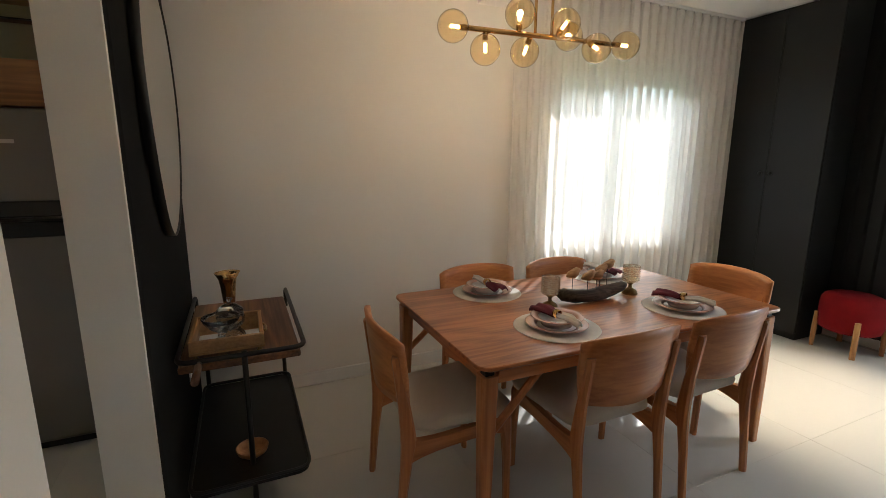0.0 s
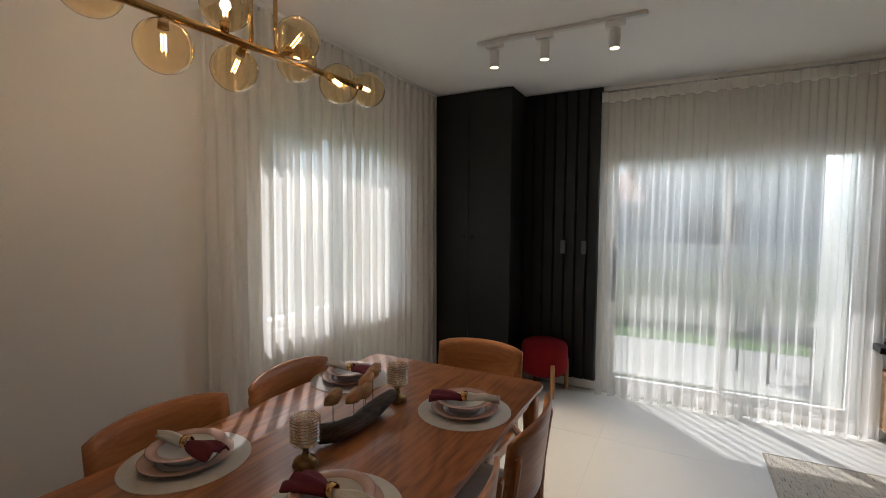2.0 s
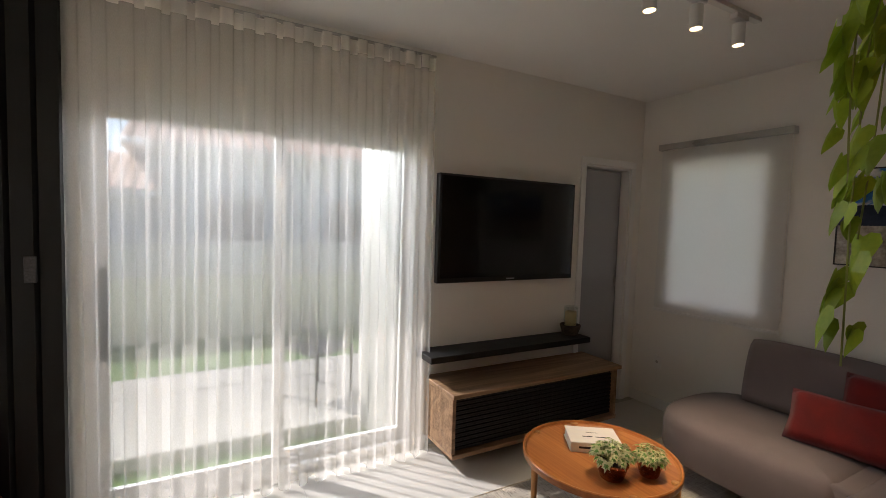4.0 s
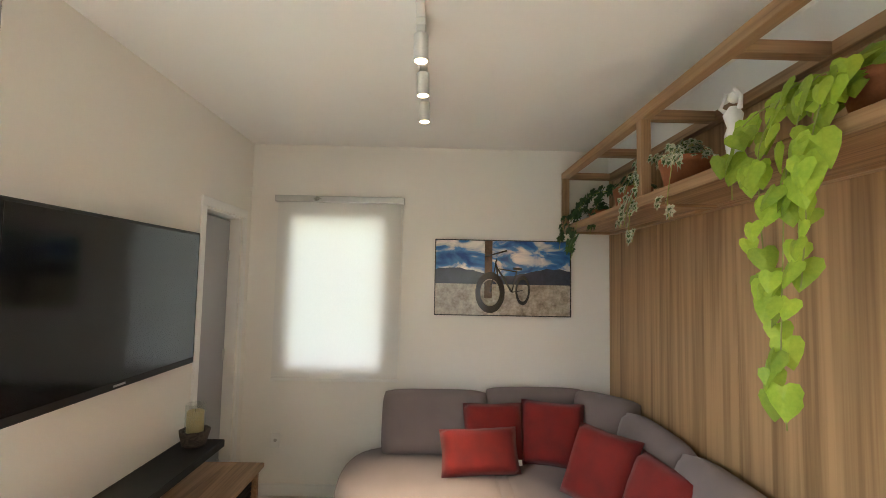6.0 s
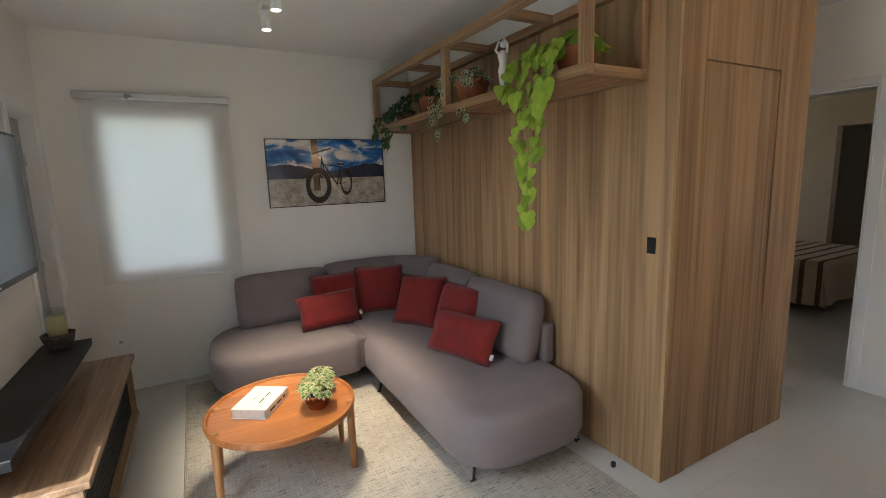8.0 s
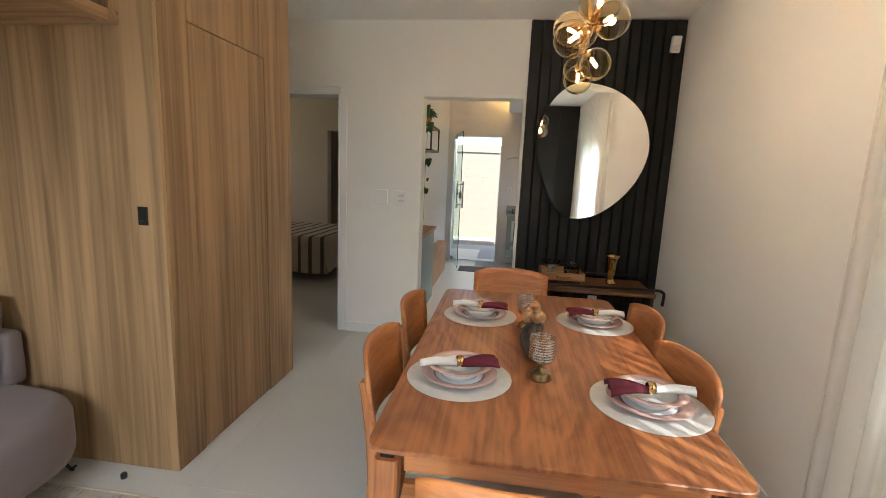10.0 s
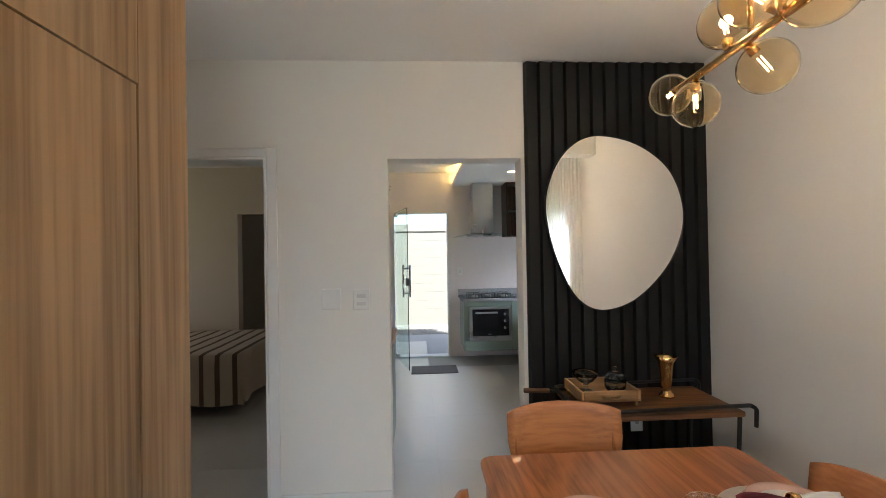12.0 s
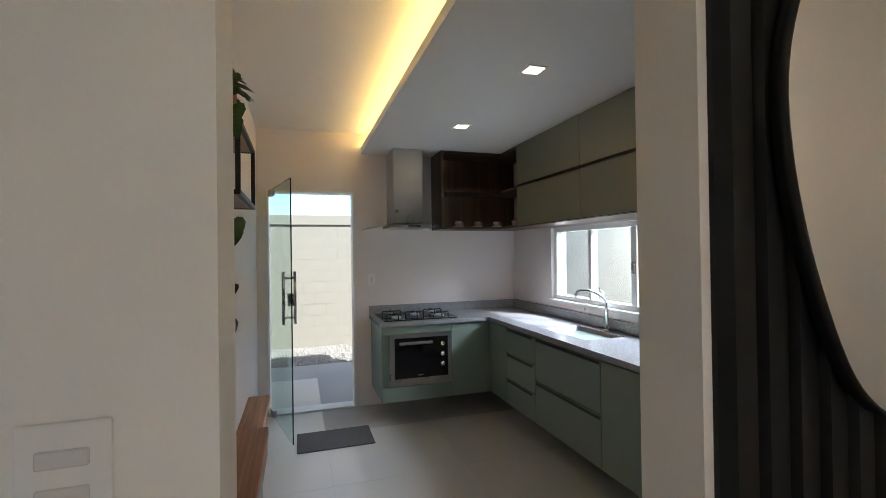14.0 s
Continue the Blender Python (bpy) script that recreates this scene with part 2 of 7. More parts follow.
M_MIRROR = material("mirror_silver", (0.9, 0.9, 0.88), 0.02, 1.0, vary=0.01, bump=0)
M_SCREEN = material("tv_screen", (0.006, 0.006, 0.007), 0.12, vary=0.1, bump=0)
M_GRASS = material("lawn", (0.10, 0.20, 0.035), 0.9, vary=0.35, scale=6, fine=80, bump=0.8, dist=0.02)
M_PAVE = material("outdoor_paving", (0.42, 0.40, 0.36), 0.85, vary=0.12, scale=2)
M_BLOCK = material("painted_block", (0.29, 0.265, 0.205), 0.85, vary=0.06, scale=3, fine=60, bump=0.3, dist=0.003)
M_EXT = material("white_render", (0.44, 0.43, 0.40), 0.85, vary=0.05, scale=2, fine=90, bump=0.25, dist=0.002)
M_HOUSE = material("house_plaster", (0.62, 0.60, 0.58), 0.9, vary=0.08, scale=1.5)
M_ROOF = material("roof_tile", (0.60, 0.42, 0.32), 0.85, vary=0.25, scale=6)


# ---- building helpers ----
def part(name, bm, mat, parent=None, label="", smooth=False, m=None):
    me = bpy.data.meshes.new(name)
    bm.normal_update()
    bm.to_mesh(me)
    bm.free()
    if smooth:
        for p in me.polygons:
            p.use_smooth = True
    me.materials.append(mat)
    ob = new(name, me)
    if parent is not None:
        ob.parent = parent
    if m is not None:
        ob.matrix_basis = m
    if label:
        ob["label"] = label
    return ob


def thing(name, label, category, m=None, group="", kind=""):
    ob = new(name)
    if m is not None:
        ob.matrix_basis = m
    return tagged(ob, label, category, group, kind)


def add_box(bm, lo, hi, bevel=0.0, seg=1, m=None):
    c = [(a + b) / 2 for a, b in zip(lo, hi)]
    s = [abs(b - a) for a, b in zip(lo, hi)]
    r = bmesh.ops.create_cube(bm, size=1, matrix=Matrix.Translation(c) @ Matrix.Diagonal((*s, 1)))
    vs = r["verts"]
    if bevel > 0:
        es = list({e for v in vs for e in v.link_edges})
        g = bmesh.ops.bevel(bm, geom=es, offset=bevel, segments=seg, profile=0.5, affect="EDGES")
        vs = list({v for f in g["faces"] for v in f.verts} | {v for v in vs if v.is_valid})
    if m is not None:
        bmesh.ops.transform(bm, matrix=m, verts=vs)
    return vs


def box(lo, hi, bevel=0.0, seg=1):
    bm = bmesh.new()
    add_box(bm, lo, hi, bevel, seg)
    return bm


def boxes(*specs):
    bm = bmesh.new()
    for s in specs:
        add_box(bm, *s)
    return bm


def add_rod(bm, a, b, r0, r1=None, seg=12, ends=True):
    a, b = Vector(a), Vector(b)
    d = b - a
    q = d.to_track_quat("Z", "Y").to_matrix().to_4x4()
    bmesh.ops.create_cone(bm, cap_ends=ends, segments=seg, radius1=r0, radius2=r0 if r1 is None else r1, depth=d.length, matrix=Matrix.Translation((a + b) / 2) @ q)


def rod(a, b, r0, r1=None, seg=12):
    bm = bmesh.new()
    add_rod(bm, a, b, r0, r1, seg)
    return bm


def add_lathe(bm, prof, seg=24, c=(0, 0, 0), wobble=None):
    rows = []
    for r, z in prof:
        if r < 1e-5:
            rows.append([bm.verts.new((c[0], c[1], c[2] + z))])
        else:
            row = []
            for i in range(seg):
                a = 2 * math.pi * i / seg
                k = wobble(a, z) if wobble else 1.0
                row.append(bm.verts.new((c[0] + r * k * math.cos(a), c[1] + r * k * math.sin(a), c[2] + z)))
            rows.append(row)
    for p, q in zip(rows, rows[1:]):
        for i in range(seg):
            j = (i + 1) % seg
            if len(p) == 1 and len(q) == 1:
                continue
            if len(p) == 1:
                bm.faces.new((p[0], q[i], q[j]))
            elif len(q) == 1:
                bm.faces.new((p[i], p[j], q[0]))
            else:
                bm.faces.new((p[i], p[j], q[j], q[i]))
    bmesh.ops.recalc_face_normals(bm, faces=bm.faces)


def lathe(prof, seg=24, c=(0, 0, 0), wobble=None):
    bm = bmesh.new()
    add_lathe(bm, prof, seg, c, wobble)
    return bm


def add_tube(bm, pts, r, seg=8, closed=False):
    """A round tube along a line of points; r is a number or one radius for each point."""
    pts = [Vector(p) for p in pts]
    n = len(pts)
    rings = []
    up = None
    for i, p in enumerate(pts):
        a = pts[(i - 1) % n] if (i or closed) else p
        b = pts[(i + 1) % n] if (i < n - 1 or closed) else p
        d = (b - a).normalized()
        if up is None:
            up = d.orthogonal().normalized()
        up = (up - d * up.dot(d))
        up = up.normalized() if up.length > 1e-6 else d.orthogonal().normalized()
        side = d.cross(up)
        rr = r[i] if isinstance(r, (list, tuple)) else r
        rings.append([bm.verts.new(p + rr * (math.cos(2 * math.pi * k / seg) * up + math.sin(2 * math.pi * k / seg) * side)) for k in range(seg)])
    for i in range(n if closed else n - 1):
        p, q = rings[i], rings[(i + 1) % n]
        for k in range(seg):
            j = (k + 1) % seg
            bm.faces.new((p[k], p[j], q[j], q[k]))
    if not closed:
        bm.faces.new(rings[0][::-1])
        bm.faces.new(rings[-1])


def tube(pts, r, seg=8, closed=False):
    bm = bmesh.new()
    add_tube(bm, pts, r, seg, closed)
    return bm


def round_path(pts, rad, n=5, closed=False):
    """The line through pts with its corners rounded."""
    pts = [Vector(p) for p in pts]
    out = []
    m = len(pts)
    for i, p in enumerate(pts):
        if not closed and i in (0, m - 1):
            out.append(p)
            continue
        a, b = pts[(i - 1) % m], pts[(i + 1) % m]
        u, v = (a - p), (b - p)
        r = min(rad, u.length * 0.49, v.length * 0.49)
        p0, p1 = p + u.normalized() * r, p + v.normalized() * r
        for k in range(n + 1):
            t = k / n
            out.append(p0 * (1 - t) ** 2 + p * 2 * t * (1 - t) + p1 * t ** 2)
    return out


def add_prism(bm, outline, z0, z1, bevel=0.0, seg=2):
    """An upright prism over a plan outline, its rims rounded."""
    lo = [bm.verts.new((p[0], p[1], z0)) for p in outline]
    hi = [bm.verts.new((p[0], p[1], z1)) for p in outline]
    n = len(outline)
    faces = [bm.faces.new(lo[::-1]), bm.faces.new(hi)]
    for i in range(n):
        j = (i + 1) % n
        faces.append(bm.faces.new((lo[i], lo[j], hi[j], hi[i])))
    bmesh.ops.recalc_face_normals(bm, faces=faces)
    if bevel > 0:
        es = [e for f in faces[:2] for e in f.edges]
        bmesh.ops.bevel(bm, geom=es, offset=bevel, segments=seg, profile=0.5, affect="EDGES")


def rrect(x0, y0, x1, y1, r, n=6):
    return [tuple(p)[:2] for p in round_path([(x0, y0, 0), (x1, y0, 0), (x1, y1, 0), (x0, y1, 0)], r, n, True)]


def cushion(w, h, d, sub=5, puff=1.0, corner=0.35):
    """A stuffed cushion: w wide (x), d thick (y), h high (z), base at z = 0, its edges drawn in and its face swollen."""
    bm = bmesh.new()
    n = 10
    grid = {}
    for s in (-1, 1):
        for i in range(n + 1):
            for k in range(n + 1):
                u, v = 2 * i / n - 1, 2 * k / n - 1
                e = max(0.0, (1 - abs(u) ** 3.2)) * max(0.0, (1 - abs(v) ** 3.2))
                t = d * 0.5 * (0.16 + 0.84 * e ** 0.42 * puff)
                pull = 1 - 0.05 * (1 - abs(u)) * abs(v) ** 2 if corner else 1
                pull2 = 1 - 0.05 * (1 - abs(v)) * abs(u) ** 2 if corner else 1
                if (i in (0, n) or k in (0, n)) and s == 1 and (-1, i, k) in grid:
                    grid[(s, i, k)] = grid[(-1, i, k)]
                    continue
                y = 0 if (i in (0, n) or k in (0, n)) else s * t
                wr = 0.006 * noise.noise((u * 2.3 + w * 7, v * 2.1, s * 3.0 + h * 5))
                grid[(s, i, k)] = bm.verts.new((u * w / 2 * pull2, y + wr, (v * pull + 1) * h / 2))
    for s in (-1, 1):
        for i in range(n):
            for k in range(n):
                q = (grid[(s, i, k)], grid[(s, i + 1, k)], grid[(s, i + 1, k + 1)], grid[(s, i, k + 1)])
                bm.faces.new(q if s < 0 else q[::-1])
    return bm


def wall(name, lo, hi, mat, holes=(), axis="x", label=""):
    """A wall slab from lo to hi, running along axis, with rectangular holes (a0, a1, z0, z1) cut through it."""
    bm = bmesh.new()
    i = 0 if axis == "x" else 1
    cuts = sorted({lo[i], hi[i], *[h[0] for h in holes], *[h[1] for h in holes]})
    for a, b in zip(cuts, cuts[1:]):
        mid = (a + b) / 2
        zs = [lo[2], hi[2]]
        spans = []
        hs = sorted((h[2], h[3]) for h in holes if h[0] < mid < h[1])
        z = lo[2]
        for z0, z1 in hs:
            if z0 > z:
                spans.append((z, z0))
            z = z1
        if z < hi[2]:
            spans.append((z, hi[2]))
        for z0, z1 in spans:
            l, h = list(lo), list(hi)
            l[i], h[i], l[2], h[2] = a, b, z0, z1
            add_box(bm, l, h)
    bmesh.ops.remove_doubles(bm, verts=bm.verts, dist=1e-5)
    ob = part(name, bm, mat)
    return tagged(ob, label or "plain painted plaster wall", "wall", kind="structure")

# ---- structure ----
H = 2.7
XE, YS = 4.905, -5.60          # east and south inner faces
XW = 2.073                     # wood panelled face
YW = -2.75                     # wood return
XK, YK = -3.85, 0.37           # kitchen far wall and side wall

tagged(part("floor", boxes(((-4.01, -2.42, -0.12), (-0.165, 0.53, -0.0012)), ((-0.165, -2.42, -0.12), (5.05, 0.18, -0.0012)), ((-5.2, -6.6, -0.12), (5.05, -2.42, -0.0012))), M_GROUT), "pale polished porcelain floor with thin grey joints", "floor", kind="structure")
floor_ob = bpy.data.objects["floor"]
tagged(part("ceiling", box((-0.165, -5.8, H), (5.1, 0.2, H + 0.15)), M_CEIL), "smooth white painted ceiling", "ceiling", kind="structure")
tagged(part("ceiling_kitchen", boxes(((-4.1, -2.5, H), (-0.165, 0.6, H + 0.15)), ((-3.85, -1.30, 2.50), (-0.165, YK, 2.56))), M_CEIL), "white ceiling with a dropped panel over the counters", "ceiling", kind="structure")
tagged(part("ceiling_bedroom", box((-6.2, -6.6, H), (-0.165, -2.5, H + 0.15)), M_CEIL), "plain bedroom ceiling", "ceiling", kind="structure")
wall("wall_north", (-0.165, 0, 0), (5.1, 0.18, H), M_WALL, [(2.54, 4.0, 0.85, 2.15)], "x", "plain off-white plaster wall beside the dining table")
wall("wall_east", (XE, -5.6, 0), (XE + 0.16, 0.0, H), M_WALL, [(-3.40, -1.56, 0, 2.14), (-5.45, -4.90, 0, 2.09)], "y", "off-white plaster wall with the glazed door")
wall("wall_south", (0.8, YS - 0.18, 0), (5.1, YS, H), M_WALL, [(3.86, 4.58, 0.95, 2.12)], "x", "off-white plaster wall behind the sofa")
wall("wall_west", (-0.165, -6.5, 0), (0, 0.0, H), M_WALL, [(-2.004, -1.18, 0, 2.10), (-3.55, -2.732, 0, 2.11)], "y", "off-white plaster wall with two doorways")
wall("wall_panel_core", (0.95, -5.6, 0), (XW - 0.02, YW - 0.02, H), M_WALL)
wall("wall_corridor", (0.0, -6.5, 0), (0.8, -6.35, H), M_WALL)
wall("wall_kitchen_west", (XK - 0.16, -2.4, 0), (XK, YK + 0.2, H), M_KWALL, [(-2.184, -1.372, 0, 2.12)], "y")
wall("wall_kitchen_north", (XK, YK, 0), (-0.165, YK + 0.16, H), M_KWALL, [(-3.08, -1.5, 1.06, 1.72)], "x")
wall("wall_kitchen_south", (XK, -2.42, 0), (-0.165, -2.27, H), M_KWALL)
wall("wall_bedroom_west", (-3.5, -6.5, 0), (-3.35, -2.42, H), M_BEDWALL, [(-4.2, -3.45, 0, 2.08)], "y")
# unseen south opening, made up to go with the added bedroom lamp
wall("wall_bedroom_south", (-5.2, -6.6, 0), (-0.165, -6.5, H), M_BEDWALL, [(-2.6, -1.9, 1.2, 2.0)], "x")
wall("wall_bathroom_west", (-5.2, -6.5, 0), (-5.05, -2.42, H), M_BEDWALL, [(-4.1, -3.5, 1.6, 2.1)], "y")
wall("wall_bathroom_north", (-5.2, -2.42, 0), (-3.85, -2.27, H), M_BEDWALL)
tagged(part("ceiling_beam", box((1.87, YW, 2.50), (2.06, 0, H)), M_CEIL), "white painted downstand beam", "beam", kind="structure")
tagged(part("ceiling_bulkhead", box((0.95, YW - 0.02, 2.585), (1.87, YW + 0.05, H)), M_CEIL), "white bulkhead over the panelling", "trim", kind="structure")
tagged(part("ceiling_bulkhead_panel", box((XW - 0.02, YS, 2.498), (XW + 0.004, YW, H)), M_CEIL), "white bulkhead over the panelling", "trim", kind="structure")

# ---- dining area ----
def dining_table(x0, y0, x1, y1, z):
    t = thing("dining_table", "warm reddish-brown wooden dining table with rounded corners, laid for guests", "table", pose((x0 + x1) / 2, (y0 + y1) / 2, 0))
    w, d = (x1 - x0) / 2, (y1 - y0) / 2
    bm = bmesh.new()
    top, mid, low = rrect(-w, -d, w, d, 0.06), rrect(-w, -d, w, d, 0.06), rrect(-w + 0.03, -d + 0.03, w - 0.03, d - 0.03, 0.05)
    rings = [[bm.verts.new((p[0], p[1], h)) for p in o] for o, h in ((low, z - 0.034), (mid, z - 0.014), (top, z - 0.003), (rrect(-w + 0.003, -d + 0.003, w - 0.003, d - 0.003, 0.058), z))]
    n = len(top)
    for a, b in zip(rings, rings[1:]):
        for i in range(n):
            bm.faces.new((a[i], a[(i + 1) % n], b[(i + 1) % n], b[i]))
    bm.faces.new(rings[-1])
    bm.faces.new(rings[0][::-1])
    part("tabletop", bm, M_TABLE, t)
    for sx in (-1, 1):
        for sy in (-1, 1):
            bm = bmesh.new()
            cx, cy = sx * (w - 0.055), sy * (d - 0.055)
            rows = []
            for h, r, off in ((0.0, 0.021, 0.012), (0.35, 0.028, 0.006), (z - 0.10, 0.034, 0.0), (z - 0.05, 0.034, 0.0)):
                o = rrect(-r, -r, r, r, r * 0.55, 3)
                rows.append([bm.verts.new((cx + p[0] + sx * off, cy + p[1] + sy * off, h)) for p in o])
            k = len(rows[0])
            for a, b in zip(rows, rows[1:]):
                for i in range(k):
                    bm.faces.new((a[i], a[(i + 1) % k], b[(i + 1) % k], b[i]))
            bm.faces.new(rows[0][::-1])
            bm.faces.new(rows[-1])
            part("leg", bm, M_WOODZ, t, smooth=False)
            part("spacer", box((cx - 0.02, cy - 0.02, z - 0.052), (cx + 0.02, cy + 0.02, z - 0.03), 0.003), M_METAL_BLACK, t, "dark spacer under the top")
            bm = bmesh.new()
            add_tube(bm, [(cx - sx * 0.01, cy, 0.44), (cx - sx * 0.28, cy - sy * 0.02, z - 0.06)], 0.016, 8)
            part("brace", bm, M_WOODZ, t)
    for sy in (-1, 1):
        part("apron", box((-w + 0.10, sy * (d - 0.06) - 0.011, z - 0.095), (w - 0.10, sy * (d - 0.06) + 0.011, z - 0.033), 0.003), M_WOOD, t)
    for sx in (-1, 1):
        part("apron", box((sx * (w - 0.06) - 0.011, -d + 0.10, z - 0.095), (sx * (w - 0.06) + 0.011, d - 0.10, z - 0.033), 0.003), M_WOODY, t)
    return t


dining_table(1.058, -1.612, 2.796, -0.612, 0.75)


def flat_leg(bm, prof, x, th):
    """A shaped leg or post: side profile rows of (z, y_back, y_front), th thick about x, corners eased."""
    rows = []
    for z, y0, y1 in prof:
        e = min(th, y1 - y0) * 0.3
        o = [(-th / 2 + e, y0), (th / 2 - e, y0), (th / 2, y0 + e), (th / 2, y1 - e), (th / 2 - e, y1), (-th / 2 + e, y1), (-th / 2, y1 - e), (-th / 2, y0 + e)]
        rows.append([bm.verts.new((x + px, py, z)) for px, py in o])
    for a, b in zip(rows, rows[1:]):
        for i in range(8):
            bm.faces.new((a[i], a[(i + 1) % 8], b[(i + 1) % 8], b[i]))
    bm.faces.new(rows[0][::-1])
    bm.faces.new(rows[-1])


def dining_chair(m, label):
    t = thing("dining_chair", label, "chair", m, "chairs round the dining table")
    # curved back plate
    bm = bmesh.new()
    nx, nz = 14, 7
    grid = {}
    for s in (0, 1):
        for i in range(nx + 1):
            for k in range(nz + 1):
                u, v = 2 * i / nx - 1, k / nz
                half = 0.215 + 0.034 * min(1, v * 1.8) ** 0.8
                top = 0.85 - 0.018 * u * u - 0.012 * abs(u) ** 8
                bot = 0.548 + 0.014 * u * u
                zz = bot + (top - bot) * v
                y = -0.272 + 0.055 * (1 - u * u) * -1 + 0.05 - 0.03 * v - (0.0 if s else 0.016)
                grid[s, i, k] = bm.verts.new((u * half, y, zz))
    for i in range(nx):
        for k in range(nz):
            for s in (0, 1):
                q = (grid[s, i, k], grid[s, i + 1, k], grid[s, i + 1, k + 1], grid[s, i, k + 1])
                bm.faces.new(q[::-1] if s else q)
    for i in range(nx):
        for k in (0, nz):
            bm.faces.new((grid[0, i, k], grid[0, i + 1, k], grid[1, i + 1, k], grid[1, i, k]))
    for k in range(nz):
        for i in (0, nx):
            bm.faces.new((grid[0, i, k], grid[0, i, k + 1], grid[1, i, k + 1], grid[1, i, k]))
    bmesh.ops.recalc_face_normals(bm, faces=bm.faces)
    part("backrest", bm, M_WOOD, t, smooth=True)
    for sx in (-1, 1):
        bm = bmesh.new()
        flat_leg(bm, [(0, -0.285, -0.258), (0.2, -0.272, -0.236), (0.33, -0.262, -0.215), (0.40, -0.26, -0.198), (0.46, -0.262, -0.205), (0.56, -0.268, -0.222), (0.70, -0.285, -0.25), (0.755, -0.292, -0.262), (0.768, -0.288, -0.268)], sx * 0.218, 0.034)
        part("rear_leg", bm, M_WOODZ, t)
        bm = bmesh.new()
        flat_leg(bm, [(0, 0.205, 0.229), (0.2, 0.196, 0.229), (0.34, 0.182, 0.228), (0.405, 0.168, 0.226), (0.42, 0.172, 0.222)], sx * 0.213, 0.034)
        part("front_leg", bm, M_WOODZ, t)
        bm = bmesh.new()
        n = 9
        rows = []
        for i in range(n):
            f = i / (n - 1)
            y = -0.235 + f * 0.43
            mid = 0.372 + 0.026 * f
            hh = 0.026 + 0.022 * (abs(2 * f - 1) ** 3)
            x = sx * (0.218 - 0.005 * f)
            rows.append([bm.verts.new((x + a, y, mid + b)) for a, b in ((-0.015, -hh), (0.015, -hh), (0.015, hh), (-0.015, hh))])
        for a, b in zip(rows, rows[1:]):
            for i in range(4):
                bm.faces.new((a[i], a[(i + 1) % 4], b[(i + 1) % 4], b[i]))
        bm.faces.new(rows[0])
        bm.faces.new(rows[-1][::-1])
        bmesh.ops.recalc_face_normals(bm, faces=bm.faces)
        part("side_rail", bm, M_WOODY, t)
    part("stretcher", box((-0.2, 0.18, 0.375), (0.2, 0.205, 0.415), 0.006), M_WOOD, t)
    # padded seat, wider at the front, with a raised rear lip
    o = [tuple(p)[:2] for p in round_path([(-0.205, -0.215, 0), (0.205, -0.215, 0), (0.245, 0.235, 0), (-0.245, 0.235, 0)], 0.07, 5, True)]
    bm = bmesh.new()
    rings = []
    for k, h in ((0.93, 0.418), (0.99, 0.426), (1.0, 0.442), (0.985, 0.458), (0.93, 0.470), (0.75, 0.476), (0.4, 0.472)):
        rings.append([bm.verts.new((x * k, y * k, h + 0.016 * (y / 0.23) ** 2)) for x, y in o])
    n = len(o)
    for a, b in zip(rings, rings[1:]):
        for i in range(n):
            bm.faces.new((a[i], a[(i + 1) % n], b[(i + 1) % n], b[i]))
    bm.faces.new(rings[0][::-1])
    bm.faces.new(rings[-1])
    part("seat", bm, M_CREAM, t, "beige upholstered seat pad", smooth=True)
    return t


CHAIR_LABEL = "warm wooden dining chair with a curved back and beige seat"
chair = dining_chair(pose(1.67, -1.44, 0, 0, 0, 0), CHAIR_LABEL)
copy_thing(chair, pose(2.238, -1.445, 0, 0, 0, 1.5))
copy_thing(chair, pose(1.607, -0.82, 0, 0, 0, 180))
copy_thing(chair, pose(2.196, -0.845, 0, 0, 0, 184))
tagged(copy_thing(chair, pose(1.085, -1.21, 0, 0, 0, -91)), "warm wooden dining chair at the table's end facing the curtains")
tagged(copy_thing(chair, pose(2.725, -1.19, 0, 0, 0, 91)), "warm wooden dining chair at the table's end by the living room")

M_MAT = material("placemat_vinyl", (0.60, 0.58, 0.545), 0.7, vary=0.12, scale=30, fine=400, bump=0.3, dist=0.001)
M_CHINA = material("white_china", (0.72, 0.70, 0.68), 0.12, vary=0.04, scale=12, bump=0)
M_PINK = material("pink_glaze", (0.60, 0.40, 0.34), 0.14, vary=0.12, scale=12, bump=0)
M_NAPKIN = material("burgundy_linen", (0.13, 0.012, 0.025), 0.9, vary=0.25, scale=30, fine=500, bump=0.4, dist=0.001)
M_LINEN = material("white_linen", (0.72, 0.70, 0.67), 0.9, vary=0.08, scale=30, fine=500, bump=0.4, dist=0.001)
M_SMOKE = thin_pane("amber_ribbed_glass", (0.90, 0.84, 0.74), 0.30)
M_OLDBRASS = material("antique_brass", (0.30, 0.20, 0.09), 0.3, 1.0, vary=0.3, scale=30, bump=0.1)
M_DRIFT = wood("driftwood", (0.085, 0.065, 0.05), (0.03, 0.022, 0.018), "x", 0.8, 8, 20, 120)
M_BIRD = wood("pale_turned_wood", (0.52, 0.30, 0.14), (0.36, 0.19, 0.08), "x", 0.5, 6, 20, 120)


